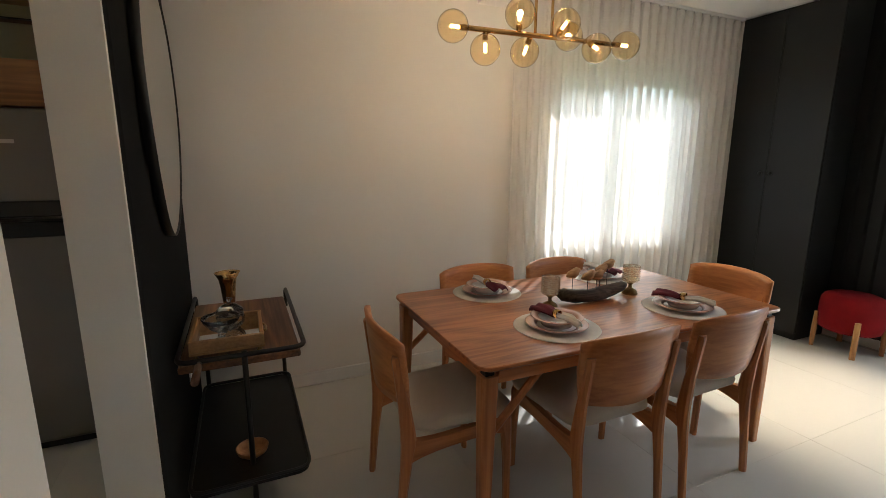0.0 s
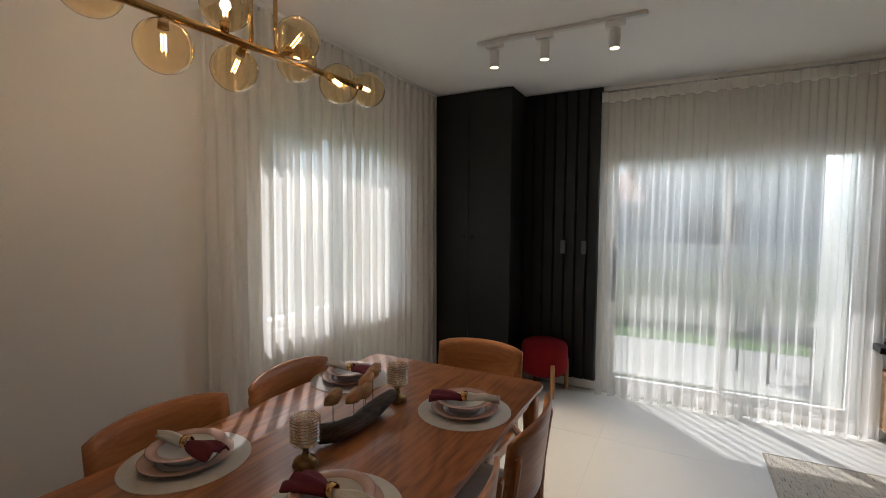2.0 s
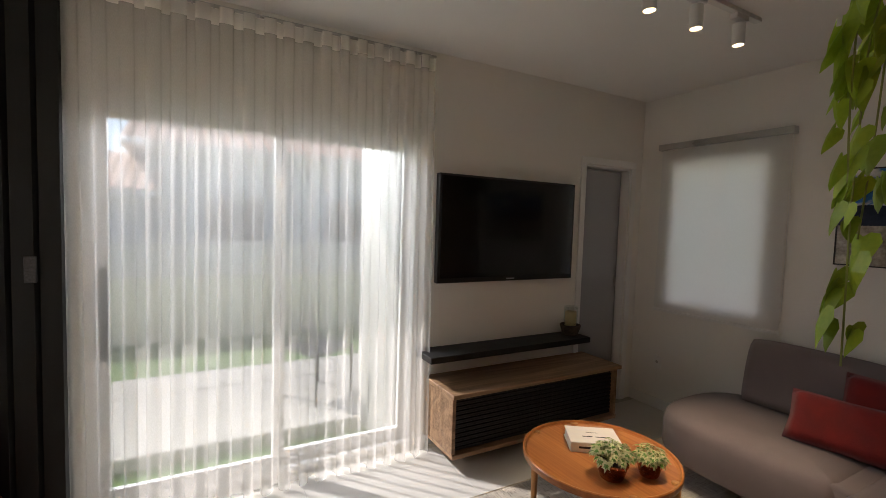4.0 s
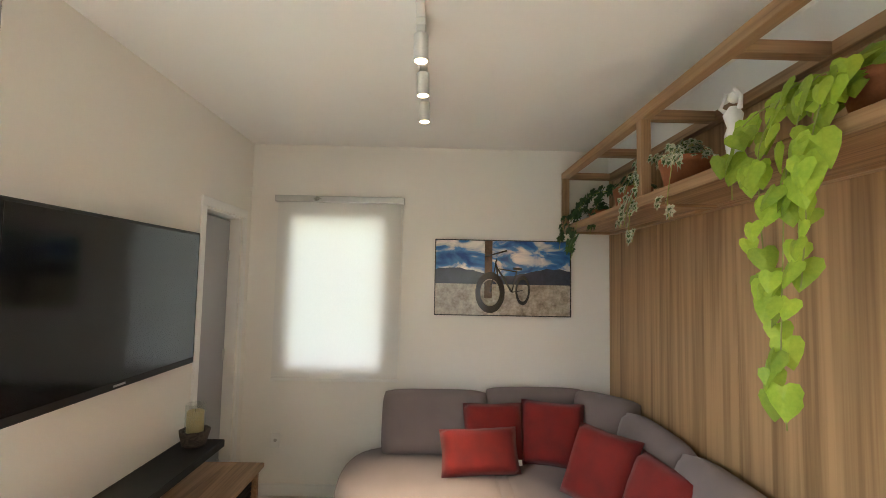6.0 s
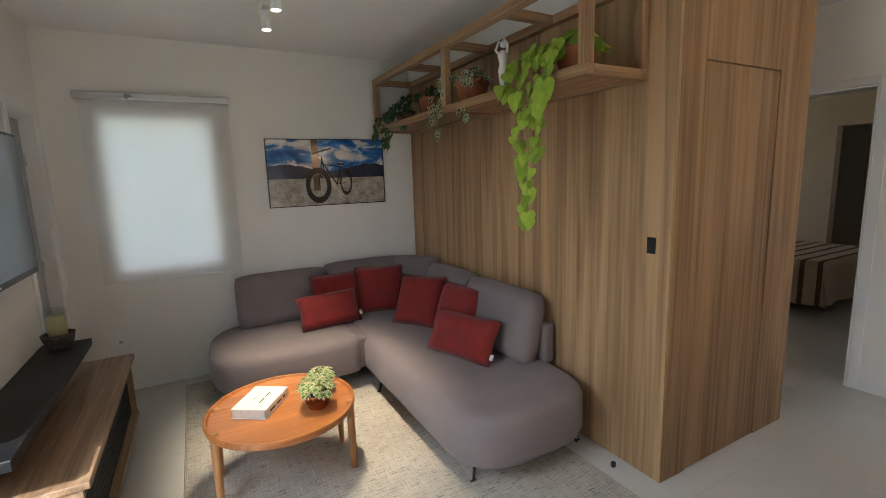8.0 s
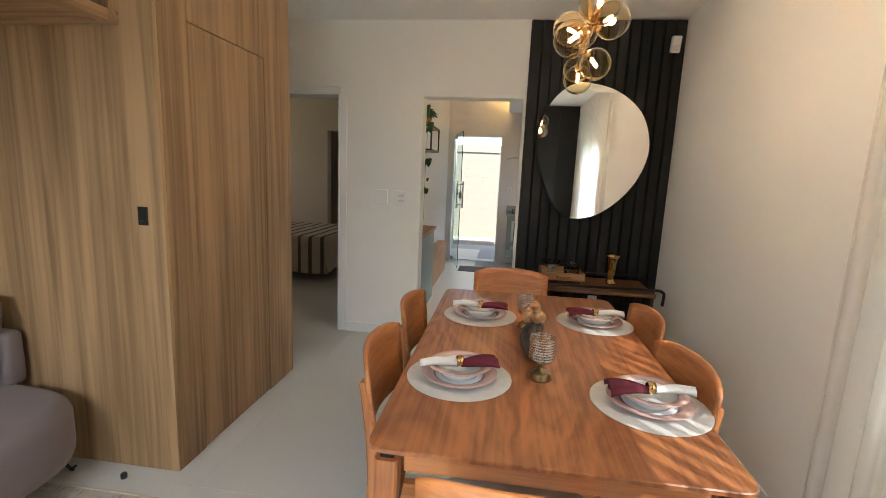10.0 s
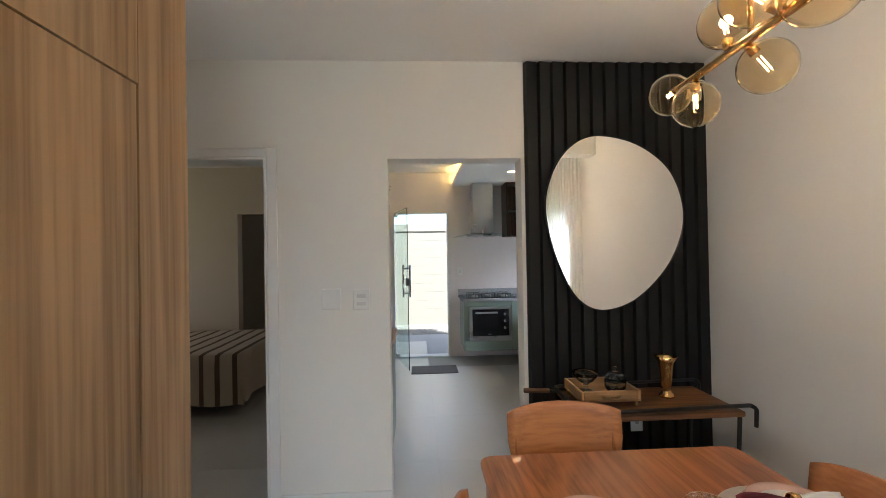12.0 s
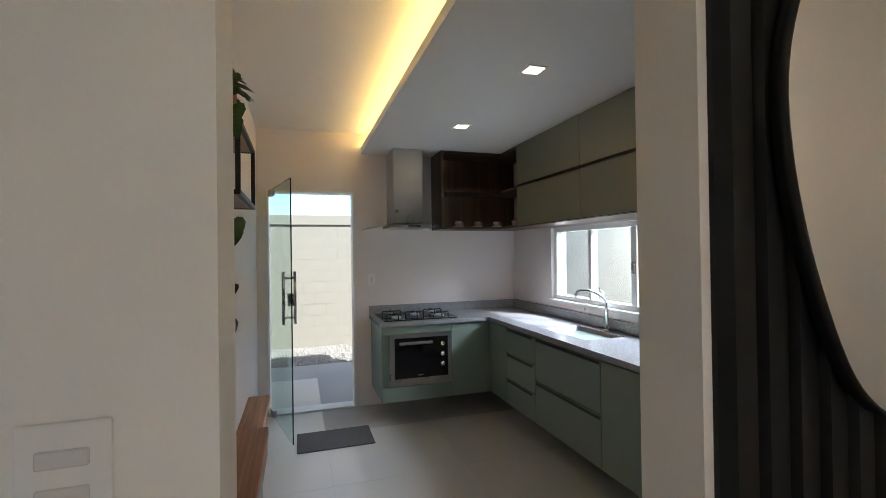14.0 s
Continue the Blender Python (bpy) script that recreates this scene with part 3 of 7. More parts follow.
def place_setting(x, y, turn, label):
    mat = part("placemat", lathe([(0, 0), (0.188, 0), (0.19, 0.0015), (0.188, 0.003), (0, 0.003)], 48), M_MAT, m=pose(x, y, 0.7505, 0, 0, turn))
    tagged(mat, "round beige woven vinyl placemat under plates", "placemat", "place settings")
    p = thing("dinner_plate", "flat pink-rimmed china dinner plate on a placemat", "plate", pose(x, y, 0.754, 0, 0, turn), "place settings")
    part("well", lathe([(0, 0.006), (0.085, 0.006), (0.088, 0.004), (0.075, 0), (0, 0)], 40), M_CHINA, p, smooth=True)
    part("rim", lathe([(0.088, 0.004), (0.1, 0.010), (0.134, 0.017), (0.137, 0.018), (0.135, 0.0195), (0.1, 0.0125), (0.086, 0.0065), (0.088, 0.004)], 48), M_PINK, p, "pink glazed rim", smooth=True)
    b = thing("soup_plate", "deep white china soup plate with a pink rim", "plate", pose(x, y, 0.762, 0, 0, turn), "place settings")
    part("bowl", lathe([(0, 0.004), (0.06, 0.004), (0.082, 0.034), (0.085, 0.034), (0.066, 0.0), (0, 0)], 40), M_CHINA, b, smooth=True)
    part("rim", lathe([(0.082, 0.034), (0.112, 0.039), (0.115, 0.0405), (0.112, 0.042), (0.082, 0.0365), (0.082, 0.034)], 48), M_PINK, b, "pink glazed rim", smooth=True)
    n = thing("napkin", "burgundy and white cloth napkin gathered in a gold ring", "napkin", pose(x, y, 0.804, 0, 0, turn), "place settings")
    for s, mat_, ln, wd, nm, lab in ((1, M_NAPKIN, 0.135, 0.050, "dark_fold", "burgundy half"), (-1, M_LINEN, 0.14, 0.024, "light_fold", "white half")):
        bm = bmesh.new()
        nu, nv = 9, 8
        g = {}
        for i in range(nu + 1):
            f = i / nu
            half = 0.011 + (wd - 0.011) * (math.sin(f * math.pi * 0.62) if s > 0 else math.sin(f * math.pi) * 0.8)
            for k in range(nv + 1):
                v = 2 * k / nv - 1
                zz = 0.014 * (1 - v * v) + 0.007 * math.sin(v * 7 + f * 3) * f + 0.010 * math.sin(f * 3.0) - 0.004
                g[i, k] = bm.verts.new((s * (0.004 + f * ln), v * half, zz))
                g[i, k, 1] = bm.verts.new((s * (0.004 + f * ln), v * half * 0.96, zz - 0.009))
        for i in range(nu):
            for k in range(nv):
                bm.faces.new((g[i, k], g[i + 1, k], g[i + 1, k + 1], g[i, k + 1]))
                bm.faces.new((g[i, k, 1], g[i, k + 1, 1], g[i + 1, k + 1, 1], g[i + 1, k, 1]))
            for k in (0, nv):
                bm.faces.new((g[i, k], g[i + 1, k], g[i + 1, k, 1], g[i, k, 1]))
        for k in range(nv):
            for i in (0, nu):
                bm.faces.new((g[i, k], g[i, k + 1], g[i, k + 1, 1], g[i, k, 1]))
        bmesh.ops.recalc_face_normals(bm, faces=bm.faces)
        part(nm, bm, mat_, n, lab, smooth=True)
    bm = bmesh.new()
    add_lathe(bm, [(0.016, -0.012), (0.0185, -0.012), (0.020, 0), (0.0185, 0.012), (0.016, 0.012), (0.016, -0.012)], 20)
    part("ring", bm, M_GOLD, n, "gold napkin ring", smooth=True, m=pose(0, 0, 0.006, 0, 90, 0))


for sx, sy, st in ((1.545, -0.785, -88), (1.567, -1.37, 93), (2.318, -1.405, 106), (2.385, -0.765, -86)):
    place_setting(sx, sy, st, "")


def candle_cup(x, y, label):
    t = thing("candle_holder", label, "candle holder", pose(x, y, 0.75), "candle holders on the table")
    part("foot", lathe([(0, 0), (0.040, 0), (0.042, 0.006), (0.036, 0.014), (0.037, 0.020), (0.028, 0.028), (0.012, 0.036), (0.009, 0.05), (0.013, 0.058), (0.022, 0.064), (0, 0.066)], 28), M_OLDBRASS, t, "aged brass foot", smooth=True)
    rib = lambda a, z: 1 + 0.010 * math.sin(3 * a + z * 90)
    ridge = [(0.0455 + 0.0026 * math.sin(i * math.pi / 2), 0.079 + i * 0.0025) for i in range(33)]
    prof = [(0.012, 0.068), (0.040, 0.072), *ridge, (0.0455, 0.160), (0.044, 0.158), (0.0435, 0.12), (0.043, 0.085), (0.037, 0.076), (0.012, 0.074), (0.012, 0.068)]
    part("glass_cup", lathe(prof, 72, wobble=rib), M_SMOKE, t, "ribbed amber glass cup", smooth=True)


candle_cup(1.703, -1.141, "ribbed amber glass cup on a brass foot")
candle_cup(2.268, -1.112, "ribbed amber glass cup on a brass foot")

drift = thing("bird_sculpture", "carved birds on wires over a dark driftwood log", "sculpture", pose(1.99, -1.13, 0.75, 0, 0, -7))
bm = bmesh.new()
pts = [(-0.21, 0.02, 0.055), (-0.18, 0.01, 0.045), (-0.12, -0.015, 0.038), (-0.04, -0.02, 0.035), (0.05, 0.0, 0.037), (0.13, 0.02, 0.045), (0.19, 0.015, 0.06), (0.215, 0.02, 0.066)]
add_tube(bm, pts, [0.014, 0.034, 0.036, 0.033, 0.034, 0.033, 0.026, 0.012], 14)
for v in bm.verts:
    v.co += Vector((0, 0, 0.006 * noise.noise(v.co * 30)))
part("log", bm, M_DRIFT, drift, smooth=True)
for i, (bx, by, bz) in enumerate(((-0.13, 0.0, 0.15), (-0.06, -0.03, 0.14), (0.0, -0.02, 0.135), (0.05, 0.02, 0.155), (0.10, 0.03, 0.175))):
    part("wire", rod((bx, by, 0.06), (bx, by, bz - 0.015), 0.0014, seg=6), M_METAL_BLACK, drift)
    bm = bmesh.new()
    add_tube(bm, [(bx - 0.038, by, bz - 0.008), (bx - 0.02, by, bz), (bx, by, bz + 0.002), (bx + 0.015, by, bz + 0.012), (bx + 0.026, by, bz + 0.022), (bx + 0.036, by, bz + 0.02), (bx + 0.046, by, bz + 0.017)], [0.004, 0.018, 0.024, 0.022, 0.017, 0.010, 0.001], 12)
    part("bird", bm, M_BIRD, drift, "pale turned-wood bird", smooth=True)

# chandelier
M_AMBER = glass("amber_globe_glass", (1.0, 0.90, 0.70), 0.0, 1.33)
M_FILAMENT = glow("warm_filament", (1.0, 0.55, 0.20), 16)
ch = thing("chandelier", "brass bar chandelier with amber glass globes, lit", "chandelier", pose(1.721, -0.978, 2.054, 0, 0, -3.9))
part("bar", rod((-0.44, 0, 0), (0.44, 0, 0), 0.012, seg=14), M_BRASS, ch, smooth=True)
for cx in (-0.056, 0.034):
    part("stem", rod((cx, 0, 0), (cx, 0, 0.22), 0.007, seg=10), M_BRASS, ch, smooth=True)
    part("cord", rod((cx, 0, 0.22), (cx, 0, 0.645), 0.003, seg=8), M_METAL_BLACK, ch, "black cord")
part("canopy", lathe([(0, 0.65), (0.06, 0.65), (0.06, 0.635), (0.05, 0.628), (0, 0.628)], 28), M_BRASS, ch, smooth=True, m=pose(-0.011, 0, 0))
for gx, dy, dz in ((-0.475, None, 0), (0.48, None, 0), (-0.315, 0.0, -1), (-0.145, -0.1, 1), (-0.078, 0.55, -0.65), (0.06, -0.75, 0.45), (0.185, 0.75, 0.35), (0.245, -0.75, -0.5)):
    if dy is None:
        d = Vector((math.copysign(1, gx), 0, 0))
        root = Vector((math.copysign(0.415, gx), 0, 0))
        c = Vector((gx, 0, 0))
    else:
        d = Vector((0, dy, dz)).normalized()
        root = Vector((gx, 0, 0))
        c = root + d * 0.085
    q = d.to_track_quat("Z", "Y").to_matrix().to_4x4()
    part("socket", rod(c - d * 0.075, c - d * 0.045, 0.012, 0.014), M_BRASS, ch, smooth=True)
    bm = bmesh.new()
    bmesh.ops.create_icosphere(bm, subdivisions=4, radius=0.070, matrix=Matrix.Translation(c))
    inner = bmesh.ops.create_icosphere(bm, subdivisions=4, radius=0.0685, matrix=Matrix.Translation(c))
    bmesh.ops.reverse_faces(bm, faces=list({f for v in inner["verts"] for f in v.link_faces}))
    g = part("globe", bm, M_AMBER, ch, "amber glass globe", smooth=True)
    g.visible_shadow = False
    bm = bmesh.new()
    for k in range(4):
        a = k * math.pi / 2
        o = q @ Vector((0.006 * math.cos(a), 0.006 * math.sin(a), 0))
        add_rod(bm, c - d * 0.03 + o, c + d * 0.012 + o, 0.0011, seg=6)
    f = part("filament", bm, M_FILAMENT, ch, "glowing filament")
lamp("chandelier_light", "POINT", 1.5, (1.0, 0.74, 0.47), Matrix.Translation((1.576, -0.976, 2.139)), soft=0.015)
lamp("chandelier_light", "POINT", 1.5, (1.0, 0.74, 0.47), Matrix.Translation((1.908, -0.914, 2.09)), soft=0.015)


# fluted black panel and mirror
def slat(bm, y0, y1, z0, z1, x, dirx, depth):
    """One upright slat with canted edges, standing off a wall at x."""
    e = (y1 - y0) * 0.16
    o = [(x, y0), (x + dirx * depth, y0 + e), (x + dirx * depth * 0.55, y1 - 0.002), (x, y1 - 0.002)]
    lo = [bm.verts.new((a, b, z0)) for a, b in o]
    hi = [bm.verts.new((a, b, z1)) for a, b in o]
    for i in range(4):
        j = (i + 1) % 4
        bm.faces.new((lo[i], lo[j], hi[j], hi[i]))
    bm.faces.new(lo[::-1])
    bm.faces.new(hi)
    bmesh.ops.recalc_face_normals(bm, faces=bm.faces)


fl = thing("slatted_wall_panel", "matt black vertical slatted panel, floor to ceiling", "wall panel", kind="structure")
part("backing", box((0.0, -1.157, 0.0), (0.012, 0.0, H - 0.012), 0), M_BLACK, fl)
N = 14
for i in range(N):
    bm = bmesh.new()
    y0 = -1.157 + i * 1.155 / N
    slat(bm, y0, y0 + 1.155 / N, 0.004, H - 0.012, 0.012, 1, 0.028)
    part("slat", bm, M_BLACK, fl)

MIRROR = ((-0.70, 2.217), (-0.46, 2.165), (-0.26, 2.02), (-0.17, 1.82), (-0.175, 1.62), (-0.285, 1.40), (-0.49, 1.215), (-0.70, 1.158), (-0.85, 1.235), (-0.955, 1.43), (-1.02, 1.65), (-1.03, 1.85), (-0.965, 2.04), (-0.85, 2.17))


def closed_curve(pts, n=6):
    out = []
    m = len(pts)
    for i in range(m):
        p0, p1, p2, p3 = (Vector((*pts[(i + j) % m], 0)) for j in (-1, 0, 1, 2))
        for k in range(n):
            t = k / n
            v = 0.5 * ((2 * p1) + (p2 - p0) * t + (2 * p0 - 5 * p1 + 4 * p2 - p3) * t * t + (3 * p1 - p0 - 3 * p2 + p3) * t ** 3)
            out.append((v.x, v.y))
    return out


mir = thing("wall_mirror", "organic egg-shaped mirror with a thin black frame", "mirror", pose(0.041, -0.013, 0))
ol = [(y if y < -0.64 else -0.64 + (y + 0.64) * 0.965, z) for y, z in closed_curve(MIRROR)]
bm = bmesh.new()
f = [bm.verts.new((0.030, y, z)) for y, z in ol]
bm.faces.new(f)
bmesh.ops.recalc_face_normals(bm, faces=bm.faces)
for fa in bm.faces:
    if fa.normal.x < 0:
        fa.normal_flip()
part("glass", bm, M_MIRROR, mir, "clear mirror glass")
cen = Vector((0, -0.64, 1.68))
bm = bmesh.new()
rows = []
for k, x in ((0.985, 0.0), (1.012, 0.0), (1.012, 0.034), (1.002, 0.034), (1.0, 0.0285), (0.985, 0.0285)):
    rows.append([bm.verts.new((x, cen.y + (y - cen.y) * k, cen.z + (z - cen.z) * k)) for y, z in ol])
n = len(ol)
for a, b in zip(rows, rows[1:]):
    for i in range(n):
        bm.faces.new((a[i], a[(i + 1) % n], b[(i + 1) % n], b[i]))
bmesh.ops.recalc_face_normals(bm, faces=bm.faces)
part("frame", bm, M_METAL_BLACK, mir, "thin black metal frame", smooth=True)

M_PLASTIC = material("white_plastic", (0.82, 0.81, 0.78), 0.35, vary=0.03, bump=0)
sn = thing("alarm_sensor", "small white plastic motion sensor near the ceiling", "sensor", pose(0.045, -0.083, 2.508, 0, 12, 0))
part("case", box((0, -0.035, -0.06), (0.04, 0.035, 0.06), 0.012, 3), M_PLASTIC, sn)
part("lens", box((0.036, -0.022, -0.045), (0.043, 0.022, -0.005), 0.004, 2), M_CHINA, sn)


def wall_plate(name, label, m, w=0.12, h=0.12, keys=(), ports=0):
    """A wall plate facing +x with rocker keys or a socket."""
    t = thing(name, label, "switch" if keys else "socket", m)
    part("plate", box((0, -w / 2, -h / 2), (0.009, w / 2, h / 2), 0.004, 2), M_PLASTIC, t)
    for ky, kz, kw, kh in keys:
        part("rocker", box((0.008, ky - kw / 2, kz - kh / 2), (0.013, ky + kw / 2, kz + kh / 2), 0.002), M_CHINA, t)
    for p in range(ports):
        part("socket_hole", lathe([(0, 0.0095), (0.012, 0.0095), (0.013, 0.011), (0.012, 0.012), (0, 0.012)], 14), M_GROUT, t, m=pose(0, 0, 0, 0, 90, 0))
    return t


wall_plate("blank_plate", "white blank wall plate beside the doorway", pose(0, -2.352, 1.253), 0.115, 0.125, ports=0)
wall_plate("light_switch", "white double rocker light switch beside the doorway", pose(0, -2.172, 1.249), 0.10, 0.125, ((0, 0.02, 0.055, 0.022), (0, -0.025, 0.055, 0.022)))

# bar cart
cart = thing("bar_cart", "walnut and black metal bar cart beside the slatted panel", "bar cart", pose(0, 0, 0))
part("top_shelf", box((0.06, -1.0, 0.645), (0.52, -0.15, 0.675), 0.008, 2), M_WALNUT, cart, "walnut top shelf")
rail = round_path([(0.06, -0.14, 0.712), (0.06, -1.02, 0.70), (0.535, -1.02, 0.70), (0.535, -0.14, 0.712)], 0.05, 5)
part("rail", tube(rail, 0.0105, 8), M_METAL_BLACK, cart, smooth=True)
for px, py in ((0.06, -0.14), (0.535, -0.14)):
    part("rail_post", tube(round_path([(px, py, 0.712), (px, py + 0.035, 0.695), (px, py + 0.03, 0.60)], 0.02, 3), 0.0105, 8), M_METAL_BLACK, cart, smooth=True)
for px in (0.09, 0.50):
    part("leg", tube([(px, -0.17, 0.65), (px, -0.20, 0.06)], 0.011, 8), M_METAL_BLACK, cart, smooth=True)
    bm = bmesh.new()
    add_lathe(bm, [(0.048, -0.008), (0.055, -0.01), (0.058, 0), (0.055, 0.01), (0.048, 0.008), (0.048, -0.008)], 26)
    part("wheel", bm, M_METAL_BLACK, cart, smooth=True, m=pose(px, -0.2, 0.06, 0, 90, 0))
part("leg", tube([(0.30, -1.01, 0.71), (0.30, -1.02, 0.0)], 0.011, 8), M_METAL_BLACK, cart, smooth=True)
bm = bmesh.new()
add_prism(bm, rrect(0.07, -1.14, 0.52, -0.20, 0.06), 0.19, 0.205, 0.003)
part("lower_tray", bm, M_METAL_BLACK, cart, "black metal lower tray")
part("tray_rim", tube([(x, y, 0.215) for x, y in rrect(0.07, -1.14, 0.52, -0.20, 0.06)], 0.008, 6, True), M_METAL_BLACK, cart, smooth=True)
part("handle_arm", tube([(0.14, -1.0, 0.69), (0.14, -1.075, 0.70)], 0.009, 8), M_METAL_BLACK, cart, smooth=True)
part("handle_grip", tube([(0.14, -1.07, 0.70), (0.14, -1.22, 0.705)], 0.014, 10), M_WALNUT, cart, "turned wooden grip", smooth=True)
tagged(part("wooden_bowl", lathe([(0, 0.0), (0.035, 0.0), (0.06, 0.02), (0.067, 0.04), (0.062, 0.04), (0.052, 0.02), (0.03, 0.008), (0, 0.008)], 30), M_LEG, smooth=True, m=pose(0.30, -0.95, 0.206)), "small round wooden bowl on the lower tray", "bowl")

M_TRAYWOOD = wood("tray_wood", (0.50, 0.29, 0.12), (0.34, 0.18, 0.07), "y", 0.45, 10, 6, 90)
tr = thing("serving_tray", "square wooden serving tray on brass feet, mirror base", "tray", pose(0.24, -0.80, 0.675, 0, 0, 0))
part("base", box((-0.14, -0.165, 0.026), (0.14, 0.165, 0.036), 0), M_TRAYWOOD, tr)
part("mirror_base", box((-0.125, -0.15, 0.0365), (0.125, 0.15, 0.040), 0), M_MIRROR, tr, "mirrored tray floor")
for a, b in (((-0.14, -0.165), (0.14, -0.15)), ((-0.14, 0.15), (0.14, 0.165)), ((-0.14, -0.15), (-0.125, 0.15)), ((0.125, -0.15), (0.14, 0.15))):
    part("side", box((*a, 0.036), (*b, 0.085), 0.003), M_TRAYWOOD, tr)
part("pull", tube(round_path([(0.141, -0.05, 0.055), (0.152, -0.03, 0.05), (0.152, 0.03, 0.05), (0.141, 0.05, 0.055)], 0.01, 3), 0.006, 8), M_OLDBRASS, tr, "ornate brass pull", smooth=True)
for sx in (-1, 1):
    for sy in (-1, 1):
        part("foot", lathe([(0, 0), (0.012, 0), (0.014, 0.006), (0.007, 0.014), (0.012, 0.027), (0, 0.027)], 12), M_OLDBRASS, tr, smooth=True, m=pose(sx * 0.12, sy * 0.145, 0))
M_CRYSTAL = glass("cut_crystal", (0.95, 0.96, 0.95), 0.02, 1.4)
cut = lambda a, z: 1 + 0.035 * math.sin(14 * a + z * 60)
bo = thing("crystal_bowl", "footed cut-glass bowl on the wooden tray", "bowl", pose(0.22, -0.88, 0.7155) @ Matrix.Scale(1.25, 4))
part("bowl", lathe([(0, 0), (0.035, 0), (0.036, 0.004), (0.010, 0.016), (0.012, 0.034), (0.034, 0.048), (0.052, 0.07), (0.060, 0.088), (0.056, 0.088), (0.046, 0.070), (0.028, 0.052), (0, 0.046)], 42, wobble=cut), M_CRYSTAL, bo, smooth=True)
ja = thing("crystal_jar", "lidded cut-glass candy jar on the wooden tray", "jar", pose(0.25, -0.72, 0.7155) @ Matrix.Scale(1.2, 4))
part("jar", lathe([(0, 0), (0.03, 0), (0.046, 0.02), (0.05, 0.045), (0.044, 0.066), (0.041, 0.066), (0.046, 0.045), (0.042, 0.022), (0, 0.006)], 42, wobble=cut), M_CRYSTAL, ja, smooth=True)
part("lid", lathe([(0, 0.067), (0.047, 0.067), (0.045, 0.075), (0.025, 0.092), (0.008, 0.098), (0.006, 0.104), (0.012, 0.112), (0.008, 0.120), (0, 0.122)], 42, wobble=cut), M_CRYSTAL, ja, "domed glass lid", smooth=True)
va = thing("gold_vase", "tall polished gold trumpet vase on the cart", "vase", pose(0.24, -0.415, 0.675))
flare = lambda a, z: 1 + (0.10 * math.sin(2 * a) + 0.05 * math.sin(5 * a)) * max(0, (z - 0.19) / 0.05)
part("body", lathe([(0, 0), (0.043, 0), (0.042, 0.008), (0.026, 0.03), (0.022, 0.04), (0.027, 0.046), (0.022, 0.052), (0.026, 0.06), (0.032, 0.11), (0.036, 0.16), (0.043, 0.20), (0.060, 0.232), (0.057, 0.233), (0.040, 0.20), (0.032, 0.16), (0.028, 0.11), (0, 0.07)], 40, wobble=flare), M_GOLD, va, smooth=True)

# ---- panelling ----
pn = thing("wood_wall_panelling", "oak-veneered wall panelling with fine vertical joints and a flush door", "wall panelling", kind="structure")
ys = [YS, -4.85, -4.10, -3.35, YW]
for a, b in zip(ys, ys[1:]):
    part("panel", box((XW - 0.020, a + 0.0008, 0.0), (XW, b - 0.0008, 2.497), 0.0008), M_PANEL, pn)
for a, b, z0, z1 in ((0.888, 1.205, 0, 2.58), (1.207, 1.87, 2.103, 2.58), (1.872, XW - 0.021, 0, 2.497)):
    part("panel", box((a, YW - 0.02, z0), (b, YW, z1), 0.0008), M_PANEL, pn)
part("flush_door", box((1.211, YW - 0.024, 0.004), (1.866, YW - 0.0035, 2.098), 0.001), M_PANEL, pn, "flush door without a visible frame")
part("panel", box((0.888, -5.6, 0.0), (0.908, YW - 0.021, 2.58), 0.0008), M_PANEL, pn)
sw = thing("wall_socket", "dark brown socket plate on the oak panelling", "socket", pose(XW, -2.852, 1.234))
part("plate", box((0, -0.023, -0.041), (0.007, 0.023, 0.041), 0.002, 2), M_METAL_BLACK, sw)
part("insert", box((0.006, -0.014, -0.021), (0.010, 0.014, 0.021), 0.002), M_METAL_BLACK, sw)
tagged(part("door_stop", lathe([(0, 0), (0.014, 0), (0.014, 0.02), (0.010, 0.026), (0, 0.026)], 14), M_METAL_BLACK, smooth=True, m=pose(2.16, -2.97, 0)), "small black round door stop on the floor", "door stop")

# ---- shelf on the panelling ----
M_SHELFWOOD = wood("shelf_wood", (0.40, 0.24, 0.12), (0.23, 0.13, 0.06), "y", 0.5, 16, 6, 90, 0.06)
M_SHELFZ = wood("shelf_wood_upright", (0.40, 0.24, 0.12), (0.23, 0.13, 0.06), "z", 0.5, 16, 6, 90, 0.06)
M_SHELFX = wood("shelf_wood_cross", (0.40, 0.24, 0.12), (0.23, 0.13, 0.06), "x", 0.5, 16, 6, 90, 0.06)
sh = thing("hanging_shelf", "open oak frame shelf fixed high on the panelling", "shelf")
SY0, SY1, SX1, SZ0, SZ1, B = -5.50, -2.905, 2.485, 2.022, 2.494, 0.05
for z in (SZ0, SZ1 - B):
    part("front_rail", box((SX1 - B, SY0, z), (SX1, SY1, z + B), 0.002), M_SHELFWOOD, sh)
    part("back_rail", box((XW + 0.001, SY0, z), (XW + B, SY1, z + B), 0.002), M_SHELFWOOD, sh)
for y in (SY0, -4.20, SY1 - B):
    part("post", box((SX1 - B + 0.001, y, SZ0 + B), (SX1 - 0.001, y + B, SZ1 - B), 0.002), M_SHELFZ, sh)
part("post", box((XW + 0.001, SY1 - B, SZ0 + B), (XW + B, SY1, SZ1 - B), 0.002), M_SHELFZ, sh)
for y in (SY0, -4.85, -4.20, -3.56, SY1 - B):
    part("cross_rail", box((XW + B, y, SZ1 - B + 0.001), (SX1 - B, y + B, SZ1 - 0.001), 0.002), M_SHELFX, sh)
